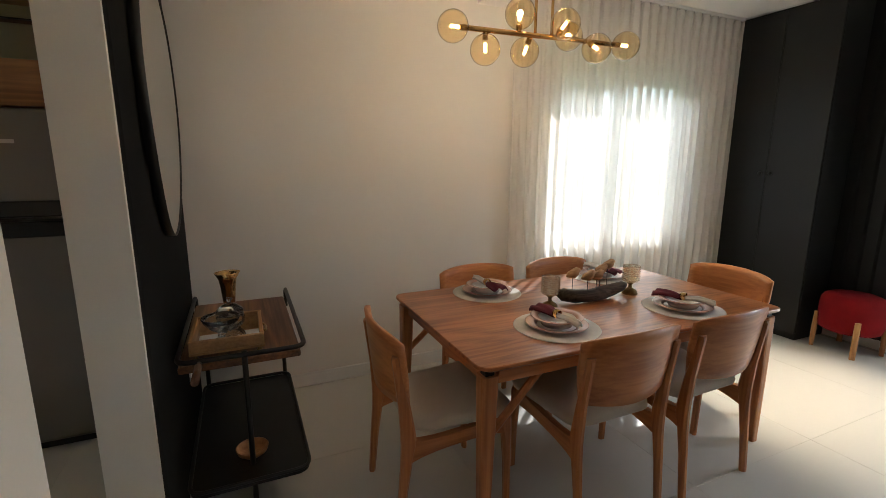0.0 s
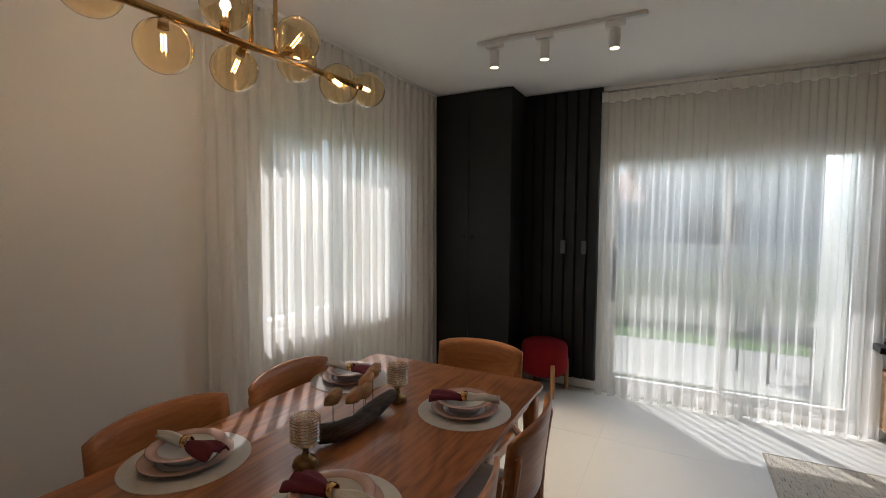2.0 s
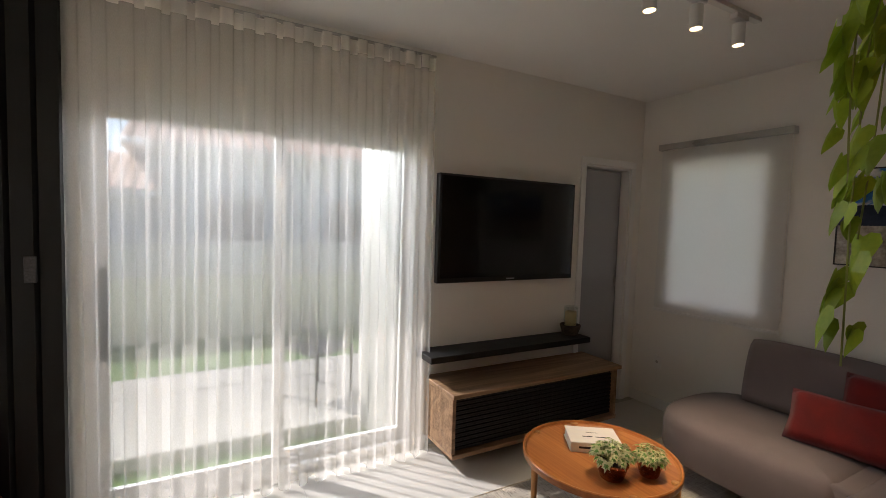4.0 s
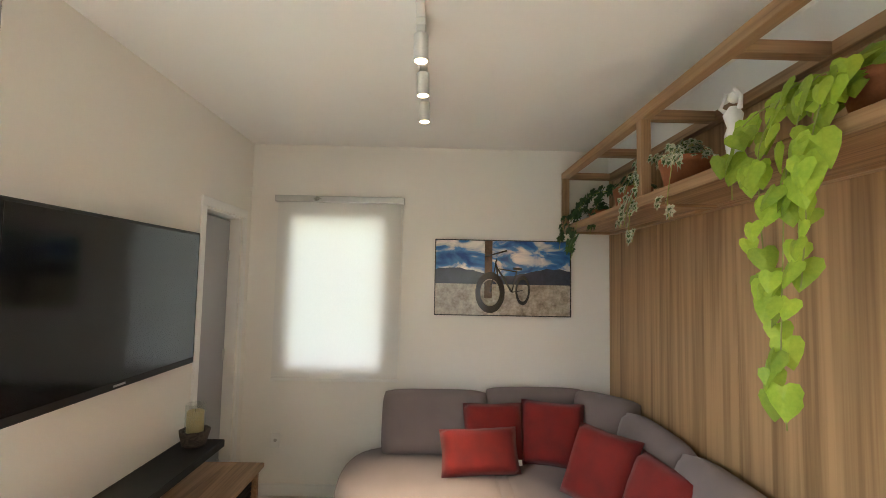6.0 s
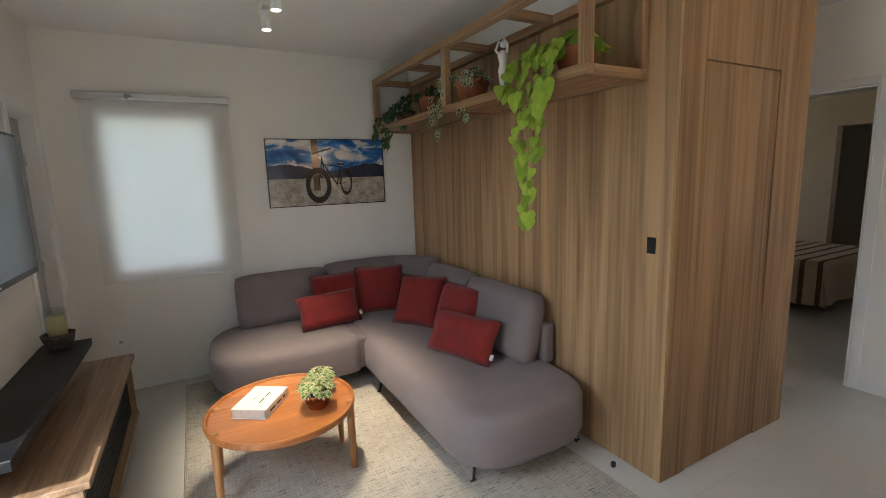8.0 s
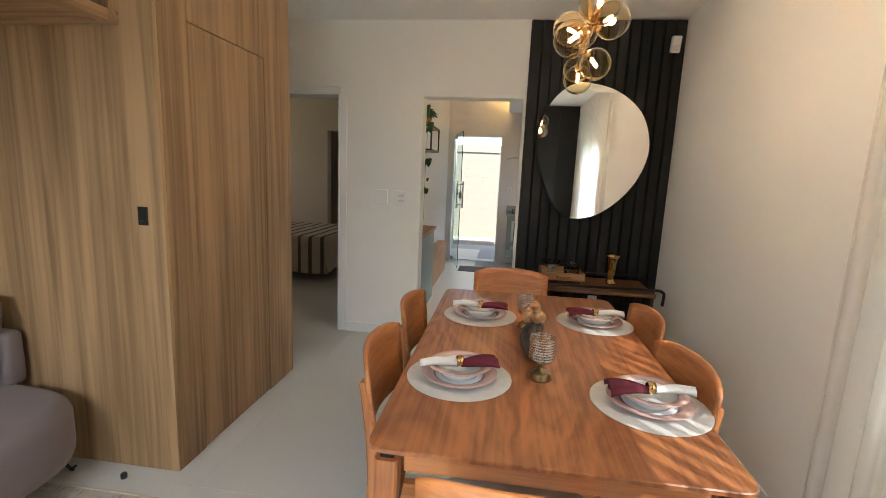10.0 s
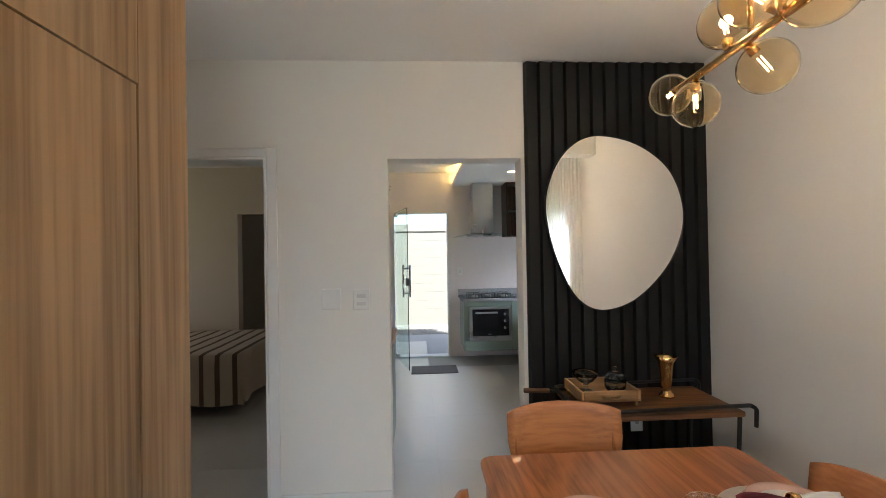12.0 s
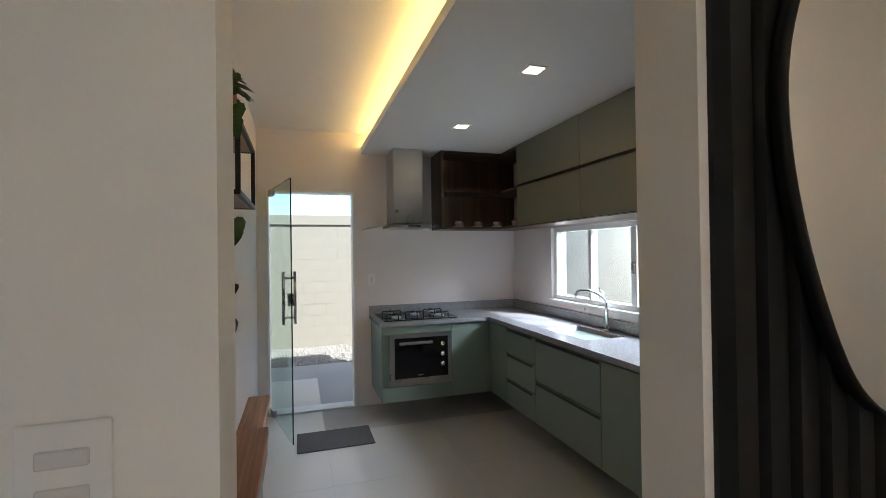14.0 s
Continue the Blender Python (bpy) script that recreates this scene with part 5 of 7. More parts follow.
hanging_plant("potted_ivy", "cream-edged ivy in a hammered copper pot", 3.555, -3.755, 0.400, 0.074, 0.085, M_IVYLIME, IVY, 0.044, [], 120, 21, 0.02, (0, 0, 0.4), M_COPPER, 1.2, M_EDGE)
hanging_plant("potted_ivy", "cream-edged ivy in a small copper pot", 3.49, -3.935, 0.400, 0.060, 0.075, M_IVYLIME, IVY, 0.040, [], 90, 22, 0.02, (0, 0, 0.4), M_COPPER, 1.15, M_EDGE)

# ---- television and its rack ----
tv = thing("television", "large flat black television fixed to the wall", "television", pose(0, 0, 0))
part("body", box((4.835, -4.72, 1.15), (4.885, -3.485, 1.90), 0.006, 2), M_METAL_BLACK, tv)
part("screen", box((4.831, -4.70, 1.185), (4.8345, -3.505, 1.885), 0.001), M_SCREEN, tv, "glossy dark screen")
part("logo", box((4.8325, -4.14, 1.163), (4.8345, -4.065, 1.172)), M_STEEL, tv, "small silver maker's mark")
part("bracket", box((4.885, -4.25, 1.4), (4.905, -3.95, 1.65)), M_METAL_BLACK, tv)
rk = thing("tv_rack", "low floating wooden media unit with black slatted doors", "media unit", pose(0, 0, 0))
RY0, RY1 = -4.93, -3.45
part("top", box((4.485, RY0 - 0.02, 0.475), (4.904, RY1 + 0.01, 0.503), 0.003), M_RACK, rk)
part("bottom", box((4.50, RY0, 0.085), (4.904, RY1, 0.113), 0.003), M_RACK, rk)
for y in (RY0, RY1 - 0.025):
    part("side", box((4.51, y, 0.113), (4.904, y + 0.025, 0.475), 0.002), M_RACK, rk)
part("back", box((4.87, RY0 + 0.025, 0.113), (4.904, RY1 - 0.025, 0.475)), M_METAL_BLACK, rk)
for d0, d1 in ((RY0 + 0.027, -4.19), (-4.188, RY1 - 0.027)):
    door = part("slatted_door", box((4.552, d0, 0.116), (4.562, d1, 0.472)), M_BLACK, rk, "black sliding door of horizontal slats")
    for i in range(12):
        z = 0.120 + i * 0.0293
        part("slat", box((4.540, d0, z), (4.551, d1, z + 0.021), 0.002), M_BLACK, door)
part("plinth", box((4.72, RY0 + 0.2, 0.0), (4.86, RY1 - 0.2, 0.085)), M_METAL_BLACK, rk)
ws = thing("wall_shelf", "long thin black wall shelf above the media unit", "shelf")
part("board", box((4.665, -4.79, 0.655), (4.904, -3.37, 0.697), 0.003), M_BLACK, ws)
M_WAX = material("cream_wax", (0.70, 0.58, 0.30), 0.5, vary=0.08, sss=0.15)
cd = thing("candle_holder", "cream pillar candle in glass on a dark carved base", "candle", pose(4.795, -4.695, 0.697))
part("base", lathe([(0, 0), (0.062, 0), (0.066, 0.02), (0.075, 0.06), (0.08, 0.085), (0.07, 0.085), (0.06, 0.03), (0, 0.025)], 24, wobble=lambda a, z: 1 + 0.05 * math.sin(9 * a) * (z > 0.05)), M_DRIFT, cd, "dark carved wooden base", smooth=True)
part("candle", lathe([(0, 0.026), (0.045, 0.026), (0.045, 0.185), (0.040, 0.19), (0, 0.183)], 24), M_WAX, cd, "cream wax candle", smooth=True)
part("wick", rod((0, 0, 0.183), (0.002, 0, 0.20), 0.0015, seg=6), M_INK, cd)
g = part("glass_cylinder", lathe([(0.052, 0.03), (0.054, 0.03), (0.054, 0.23), (0.052, 0.23), (0.052, 0.03)], 28), M_PANE, cd, smooth=True)
g.visible_shadow = False

# ---- stool ----
st = thing("round_stool", "round crimson suede stool on four light wooden legs", "stool", pose(4.66, -1.11, 0))
part("seat", lathe([(0, 0.17), (0.17, 0.17), (0.195, 0.185), (0.205, 0.23), (0.208, 0.36), (0.203, 0.41), (0.185, 0.445), (0.15, 0.46), (0, 0.467)], 48, wobble=lambda a, z: 1 + 0.006 * math.sin(5 * a + z * 20)), M_STOOL, st, smooth=True)
for a in (35, 125, 215, 305):
    ca, sa = math.cos(radians(a)), math.sin(radians(a))
    bm = bmesh.new()
    flat_leg(bm, [(0, -0.014, 0.014), (0.15, -0.019, 0.017), (0.29, -0.012, 0.010)], 0, 0.036)
    part("leg", bm, M_LEG, st, m=pose(0.215 * ca, 0.215 * sa, 0, 0, 0, a - 90))

# ---- black cabinet and fluted doors ----
cb = thing("tall_cabinet", "tall matt black two-door cabinet up to the ceiling", "cabinet")
part("body", box((4.50, -0.83, 0.0), (4.904, -0.002, H - 0.004), 0.001), M_BLACK, cb)
for a, b, ky in ((-0.829, -0.4285, -0.472), (-0.4255, -0.003, -0.388)):
    d = part("door", box((4.48, a, 0.06), (4.4985, b, H - 0.02), 0.0015), M_BLACK, cb)
    part("knob", lathe([(0, 0), (0.006, 0), (0.007, 0.012), (0.017, 0.016), (0.017, 0.026), (0, 0.026)], 16), M_METAL_BLACK, d, smooth=True, m=pose(4.48, ky, 1.38, 0, -90, 0))
fd = thing("fluted_closet", "matt black fluted closet doors with textured pulls", "closet")
part("backing", box((4.868, -1.525, 0.095), (4.904, -0.831, H - 0.004)), M_BLACK, fd)
for i in range(7):
    bm = bmesh.new()
    y0 = -1.525 + i * 0.694 / 7
    slat(bm, y0, y0 + 0.694 / 7, 0.095, H - 0.012, 4.867, -1, 0.03)
    part("slat", bm, M_BLACK, fd)
M_PULL = material("grey_textured_pull", (0.10, 0.10, 0.11), 0.5, vary=0.5, scale=90, fine=200, bump=0.5)
for y in (-1.215, -1.40):
    part("pull", box((4.822, y - 0.022, 1.235), (4.842, y + 0.022, 1.355), 0.004, 2), M_PULL, fd, "grey textured pull")

# ---- curtains ----
def curtain(label, a0, a1, z0, z1, axis, c, amp, wave, seed):
    """A pleated voile on a rail along axis, with a doubled hem and a heading tape."""
    cloth = M_SHEER_THICK if axis == "x" else M_SHEER
    ph = [random.Random(seed * 100 + i).uniform(-0.5, 0.5) for i in range(60)]
    n = int((a1 - a0) / wave * 24)

    def strip(zs, shift):
        bm = bmesh.new()
        cols = []
        for i in range(n + 1):
            a = a0 + (a1 - a0) * i / n
            k = (a - a0) / wave
            loc = ph[int(k) % 60] * (1 - k % 1) + ph[(int(k) + 1) % 60] * (k % 1)
            col = []
            for z in zs:
                f = (z1 - z) / (z1 - z0)
                off = amp * (0.8 + 0.7 * f * (0.5 + loc)) * math.sin(2 * math.pi * k + 1.3 * f * loc)
                off += amp * 0.3 * math.sin(4.3 * math.pi * k + 3 * loc) * f
                slip = 0.030 * f * loc - wave * (0.15 + 0.10 * loc) * math.sin(4 * math.pi * k)
                zz = z + (0.006 * math.sin(2 * math.pi * k) if z <= z0 else 0)
                col.append(bm.verts.new((a + slip, c + off + shift, zz) if axis == "x" else (c + off + shift, a + slip, zz)))
            cols.append(col)
        for p, q in zip(cols, cols[1:]):
            for j in range(len(zs) - 1):
                bm.faces.new((p[j], q[j], q[j + 1], p[j + 1]))
        return bm

    t = thing("sheer_curtain", label, "curtain", group="sheer curtains")
    part("cloth", strip([z0, z0 + 0.11, z0 + 0.45, z0 + 0.9, (z0 + z1) / 2, z1 - 0.6, z1 - 0.1, z1], 0), cloth, t, smooth=True)
    part("hem", strip([z0, z0 + 0.06, z0 + 0.11], -0.002), cloth, t, "doubled hem", smooth=True)
    part("heading", strip([z1 - 0.075, z1 + 0.004], -0.002), M_SHEER_THICK, t, "stiff heading tape", smooth=True)
    return t


curtain("cream sheer floor-length curtain over the glazed door", -2.485, -1.535, 0.012, 2.615, "y", 4.80, 0.030, 0.106, 1)
curtain("cream sheer floor-length curtain over the glazed door", -3.41, -2.475, 0.012, 2.615, "y", 4.80, 0.030, 0.104, 2)
curtain("cream sheer floor-length curtain over the dining window", 2.13, 4.45, 0.012, 2.665, "x", -0.085, 0.030, 0.098, 3)
rd = thing("curtain_rod", "slim steel curtain rod on small wall brackets", "curtain rod")
part("rod", rod((4.838, -1.52, 2.64), (4.838, -3.43, 2.64), 0.009), M_STEEL, rd, smooth=True)
for y in (-1.55, -2.49, -3.41):
    part("bracket", boxes(((4.838, y - 0.008, 2.632), (4.904, y + 0.008, 2.648)), ((4.896, y - 0.015, 2.615), (4.904, y + 0.015, 2.665))), M_STEEL, rd)
for i in range(20):
    part("glider", box((4.825, -1.56 - i * 0.0965, 2.612), (4.845, -1.552 - i * 0.0965, 2.645), 0.002), M_STEEL, rd)
rl = thing("curtain_rail", "white ceiling curtain rail with hooks", "curtain rail")
part("rail", box((2.1, -0.10, 2.677), (4.46, -0.07, 2.699), 0.002), M_TRIM, rl)
for i in range(24):
    part("hook", box((2.155 + i * 0.098, -0.09, 2.66), (2.163 + i * 0.098, -0.08, 2.678)), M_STEEL, rl)

# ---- windows and doors ----
gd = tagged(new("window_1"), "white aluminium sliding glass door to the garden", "glass door", kind="structure")
for z0, z1 in ((0.0, 0.05), (2.085, 2.14)):
    part("window_frame", box((4.925, -3.40, z0), (5.045, -1.56, z1), 0.003), M_TRIM, gd)
for y0, y1 in ((-3.40, -3.35), (-1.61, -1.56)):
    part("window_frame", box((4.926, y0, 0.05), (5.044, y1, 2.085), 0.003), M_TRIM, gd)
for a, b, x in ((-2.52, -1.61, 4.955), (-3.35, -2.46, 5.005)):
    for lo, hi in (((x - 0.018, a, 0.05), (x + 0.018, a + 0.06, 2.085)), ((x - 0.018, b - 0.06, 0.05), (x + 0.018, b, 2.085)), ((x - 0.018, a + 0.06, 0.05), (x + 0.018, b - 0.06, 0.13)), ((x - 0.018, a + 0.06, 2.03), (x + 0.018, b - 0.06, 2.085))):
        part("sash", box(lo, hi, 0.003), M_TRIM, gd)
    p = part("pane", box((x - 0.003, a + 0.06, 0.13), (x + 0.003, b - 0.06, 2.03)), M_PANE, gd)
    p.visible_shadow = False
part("door_handle", box((4.915, -1.665, 0.81), (4.937, -1.635, 1.29), 0.005, 2), M_METAL_BLACK, gd, "long dark pull handle")
nw = tagged(new("window_2"), "white aluminium sliding window behind the dining curtain", "window", kind="structure")
for lo, hi in (((2.54, 0.04, 0.85), (4.0, 0.14, 0.90)), ((2.54, 0.04, 2.10), (4.0, 0.14, 2.15)), ((2.54, 0.041, 0.90), (2.59, 0.139, 2.10)), ((3.95, 0.041, 0.90), (4.0, 0.139, 2.10)), ((3.24, 0.05, 0.90), (3.30, 0.13, 2.10))):
    part("window_frame", box(lo, hi, 0.003), M_TRIM, nw)
for a, b in ((2.59, 3.24), (3.30, 3.95)):
    p = part("pane", box((a, 0.087, 0.90), (b, 0.093, 2.10)), M_PANE, nw)
    p.visible_shadow = False
part("window_sill", box((2.50, -0.02, 0.825), (4.04, 0.20, 0.849), 0.003), M_TRIM, nw)
sb = thing("roller_blind", "white translucent roller blind drawn down over a window", "blind")
part("cassette", box((3.70, -5.598, 2.235), (4.705, -5.535, 2.285), 0.006, 2), M_STEEL, sb, "slim grey head rail")
part("cloth", box((3.725, -5.570, 0.885), (4.685, -5.568, 2.236)), M_BLIND, sb)
part("bottom_bar", box((3.72, -5.580, 0.862), (4.69, -5.558, 0.886), 0.003), M_TRIM, sb)
part("cord", rod((3.712, -5.56, 0.95), (3.712, -5.56, 2.23), 0.003, seg=6), M_TRIM, sb)
sx = tagged(new("window_3"), "white framed window behind the roller blind", "window", kind="structure")
for lo, hi in (((3.86, -5.70, 0.95), (4.58, -5.63, 1.0)), ((3.86, -5.70, 2.07), (4.58, -5.63, 2.12)), ((3.86, -5.699, 1.0), (3.91, -5.631, 2.07)), ((4.53, -5.699, 1.0), (4.58, -5.631, 2.07)), ((4.20, -5.695, 1.0), (4.25, -5.635, 2.07))):
    part("window_frame", box(lo, hi, 0.002), M_TRIM, sx)
M_DOOR = material("door_paint", (0.36, 0.36, 0.375), 0.45, vary=0.03, scale=3, bump=0.03)
dr = tagged(new("door_1"), "closed light-grey interior door with steel hinges", "door", kind="structure")
part("leaf", box((4.985, -5.425, 0.008), (5.02, -4.925, 2.06), 0.002), M_DOOR, dr)
for z in (0.3, 1.08, 1.8):
    part("hinge", rod((4.978, -5.40, z - 0.04), (4.978, -5.40, z + 0.04), 0.009, seg=10), M_STEEL, dr, "steel hinge")
for lo, hi in (((4.893, -4.899, 0), (4.91, -4.84, 2.09)), ((4.893, -5.51, 0), (4.91, -5.451, 2.09)), ((4.893, -5.51, 2.091), (4.91, -4.84, 2.15)), ((4.91, -4.913, 0), (5.06, -4.901, 2.075)), ((4.91, -5.449, 0), (5.06, -5.437, 2.075)), ((4.91, -5.437, 2.076), (5.06, -4.913, 2.089))):
    part("door_frame", box(lo, hi, 0.003), M_TRIM, dr)
tagged(part("wall_passage", box((5.10, -5.7, 0), (5.16, -4.7, 2.4)), M_WALL), "plain wall behind the door", "wall", kind="structure")
bd = tagged(new("door_2"), "white painted bedroom door frame without a door", "door frame", kind="structure")
for lo, hi in (((-0.175, -2.744, 0), (0.012, -2.726, 2.10)), ((-0.001, -2.7255, 0), (0.012, -2.665, 2.165)), ((-0.175, -3.55, 2.098), (0.012, -2.7265, 2.115)), ((-0.001, -3.55, 2.1155), (0.012, -2.7265, 2.165)), ((-0.175, -3.55, 0), (0.012, -3.532, 2.097))):
    part("door_frame", box(lo, hi, 0.003), M_TRIM, bd)

# ---- baseboards ----
for lo, hi in (((0.03, -0.012, 0), (4.479, 0, 0.09)), ((4.893, -3.449, 0), (4.905, -1.0, 0.09)), ((XW + 0.001, -5.6, 0), (4.904, -5.588, 0.09)), ((0, -2.664, 0), (0.012, -2.005, 0.09)), ((4.893, -4.84, 0), (4.905, -3.45, 0.08))):
    if lo[0] == 4.893 and lo[1] == -3.449:
        lo, hi = (4.893, -1.559, 0), (4.905, -0.831, 0.093)
    tagged(part("baseboard", box(lo, hi, 0.003), M_TRIM), "low pale porcelain baseboard", "baseboard", kind="structure")

wall_plate("wall_socket", "white socket low on the plaster wall", pose(4.64, -5.6, 0.41, 0, 0, 90), 0.075, 0.115, ports=1)
wall_plate("wall_socket", "white socket on the slatted panel above the cart's tray", pose(0.041, -0.50, 0.46), 0.075, 0.115, ports=1)

# ---- ceiling spots ----
M_SPOTGLOW = glow("spot_lens", (1.0, 0.68, 0.34), 5)
M_SPOT = material("spot_white", (0.74, 0.74, 0.73), 0.4, vary=0.03, bump=0)


def track_light(label, x, y0, y1, heads, aim):
    t = thing("track_light", label, "track light", pose(0, 0, 0), "ceiling track lights")
    part("track", box((x - 0.018, y0, H - 0.022), (x + 0.018, y1, H - 0.001), 0.002), M_SPOT, t)
    for y in heads:
        h = part("adapter", box((x - 0.02, y - 0.055, H - 0.052), (x + 0.02, y + 0.055, H - 0.023), 0.004), M_SPOT, t)
        q = look((x, y, H - 0.06), aim(y)).to_quaternion().to_matrix().to_4x4()
        b = lathe([(0, 0.0), (0.0285, 0.0), (0.030, -0.004), (0.030, -0.106), (0.026, -0.108), (0.025, -0.096), (0, -0.094)], 28)
        part("head", b, M_SPOT, t, smooth=False, m=Matrix.Translation((x, y, H - 0.068)) @ q)
        b = lathe([(0, -0.096), (0.020, -0.096), (0.022, -0.100), (0.024, -0.1065), (0, -0.1025)], 20)
        part("lens", b, M_SPOTGLOW, t, "glowing warm lens", m=Matrix.Translation((x, y, H - 0.068)) @ q)
        d = (Vector(aim(y)) - Vector((x, y, H - 0.06))).normalized()
        e = Vector((x, y, H - 0.068)) + d * 0.13
        lamp("spot_beam", "SPOT", 32, (1.0, 0.80, 0.54), look(e, e + d), spot=(radians(46), 0.8), soft=0.02)


track_light("white ceiling track with three cylinder spotlights, lit", 3.50, -1.96, -0.93, (-1.05, -1.38, -1.79), lambda y: (3.55, y + 0.02, 0))
track_light("white ceiling track with three cylinder spotlights, lit", 3.53, -4.68, -3.66, (-3.80, -4.14, -4.50), lambda y: (3.48, y - 0.02, 0))

# ---- kitchen ----
M_GREEN = material("sage_lacquer", (0.20, 0.25, 0.21), 0.4, vary=0.05, scale=2, bump=0.02)
M_OLIVE = material("olive_lacquer", (0.24, 0.235, 0.15), 0.3, rvar=0.03, vary=0.06, scale=2, bump=0.02)
M_GRANITE = material("grey_granite", (0.36, 0.36, 0.37), 0.25, vary=0.5, scale=90, fine=260, bump=0.03)
M_NICHE = wood("smoked_wood", (0.12, 0.065, 0.035), (0.05, 0.028, 0.016), "z", 0.35, 14, 6, 80)
M_OVENGLASS = material("black_oven_glass", (0.008, 0.008, 0.009), 0.08, vary=0.1, bump=0)
M_FRIDGE = material("dark_inox", (0.20, 0.19, 0.17), 0.35, 0.7, vary=0.1, scale=3, fine=200, bump=0.03)

c1 = thing("base_cabinet", "sage green base cabinet with a built-in oven, off the floor", "cabinet")
part("carcass", box((XK + 0.001, -1.22, 0.20), (-3.262, -0.2, 0.865), 0.002), M_GREEN, c1)
part("front", box((-3.26, -1.219, 0.20), (-3.242, -0.58, 0.33), 0.002), M_GREEN, c1)
part("front", box((-3.26, -1.219, 0.79), (-3.242, -0.58, 0.862), 0.002), M_GREEN, c1)
part("door", box((-3.26, -0.575, 0.20), (-3.242, -0.205, 0.862), 0.002), M_GREEN, c1)
ov = thing("built_in_oven", "steel and black glass built-in oven with three knobs", "oven")
part("surround", box((-3.262, -1.15, 0.335), (-3.232, -0.585, 0.785), 0.004), M_STEEL, ov)
part("door_glass", box((-3.234, -1.11, 0.40), (-3.226, -0.62, 0.755), 0.003), M_OVENGLASS, ov, "black glass oven door")
part("handle", box((-3.226, -1.07, 0.70), (-3.195, -0.77, 0.722), 0.005, 2), M_STEEL, ov)
part("maker_mark", box((-3.2265, -0.90, 0.42), (-3.2255, -0.85, 0.428)), M_STEEL, ov)
for z in (0.69, 0.60, 0.51):
    part("knob", lathe([(0, 0), (0.02, 0), (0.018, 0.022), (0, 0.024)], 18), M_CHROME, ov, smooth=True, m=pose(-3.226, -0.675, z, 0, 90, 0))
c2 = thing("base_cabinet", "long sage green base cabinet run with drawers under the sink", "cabinet")
part("carcass", box((-3.24, -0.178, 0.20), (-1.02, YK - 0.001, 0.865), 0.002), M_GREEN, c2)
part("door", box((-3.24, -0.198, 0.20), (-2.905, -0.18, 0.85), 0.002), M_GREEN, c2)
for z0, z1 in ((0.20, 0.41), (0.42, 0.63), (0.64, 0.845)):
    d = part("drawer", box((-2.90, -0.198, z0), (-2.40, -0.18, z1), 0.002), M_GREEN, c2)
    part("pull", box((-2.88, -0.200, z1 - 0.022), (-2.45, -0.196, z1 - 0.004)), M_METAL_BLACK, d, "recessed dark finger pull")
for z0, z1 in ((0.20, 0.515), (0.53, 0.845)):
    d = part("drawer", box((-2.395, -0.198, z0), (-1.62, -0.18, z1), 0.002), M_GREEN, c2)
    part("pull", box((-2.38, -0.200, z1 - 0.022), (-1.63, -0.196, z1 - 0.004)), M_METAL_BLACK, d, "recessed dark finger pull")
part("door", box((-1.615, -0.198, 0.20), (-1.025, -0.18, 0.85), 0.002), M_GREEN, c2)
wt = thing("worktop", "L-shaped grey granite worktop with an upstand", "worktop")
bm = boxes(((XK, -1.24, 0.866), (-3.222, -0.215, 0.90)), ((XK, -0.215, 0.866), (-2.5, YK, 0.90)), ((-2.5, -0.215, 0.866), (-1.95, -0.06, 0.90)), ((-2.5, 0.27, 0.866), (-1.95, YK, 0.90)), ((-1.95, -0.215, 0.866), (-1.0, YK, 0.90)))
bmesh.ops.remove_doubles(bm, verts=bm.verts, dist=1e-5)
part("slab", bm, M_GRANITE, wt)
part("upstand", box((XK + 0.0005, -1.24, 0.9005), (XK + 0.02, YK - 0.021, 0.985), 0.001), M_GRANITE, wt)
part("upstand", box((XK + 0.0005, YK - 0.02, 0.9005), (-1.0, YK - 0.0005, 0.985), 0.001), M_GRANITE, wt)
sk = thing("sink", "steel undermount kitchen sink", "sink")
bm = bmesh.new()
o = rrect(-2.5, -0.06, -1.95, 0.27, 0.06)
rows = [[bm.verts.new((x, y, z)) for x, y in oo] for oo, z in ((o, 0.899), (rrect(-2.49, -0.05, -1.96, 0.26, 0.06), 0.895), (rrect(-2.47, -0.03, -1.98, 0.24, 0.06), 0.72))]
for a, b in zip(rows, rows[1:]):
    for i in range(len(o)):
        bm.faces.new((a[i], a[(i + 1) % len(o)], b[(i + 1) % len(o)], b[i]))
bm.faces.new(rows[-1])
part("basin", bm, M_STEEL, sk, smooth=True)
tp = thing("kitchen_tap", "chrome swan-neck kitchen tap behind the sink", "tap")
part("spout", tube(round_path([(-2.2, 0.305, 0.90), (-2.2, 0.305, 1.13), (-2.24, 0.22, 1.20), (-2.30, 0.12, 1.20), (-2.31, 0.105, 1.15)], 0.06, 6), 0.012, 10), M_CHROME, tp, smooth=True)
part("base", lathe([(0, 0), (0.026, 0), (0.022, 0.03), (0, 0.035)], 18), M_CHROME, tp, smooth=True, m=pose(-2.2, 0.305, 0.90))
part("lever", tube([(-2.2, 0.30, 1.16), (-2.26, 0.28, 1.22)], 0.006, 8), M_CHROME, tp, smooth=True)
hb = thing("gas_hob", "black glass gas hob with five burners and grates", "hob")
part("glass_plate", box((-3.80, -1.19, 0.9005), (-3.29, -0.50, 0.910), 0.003), M_OVENGLASS, hb)
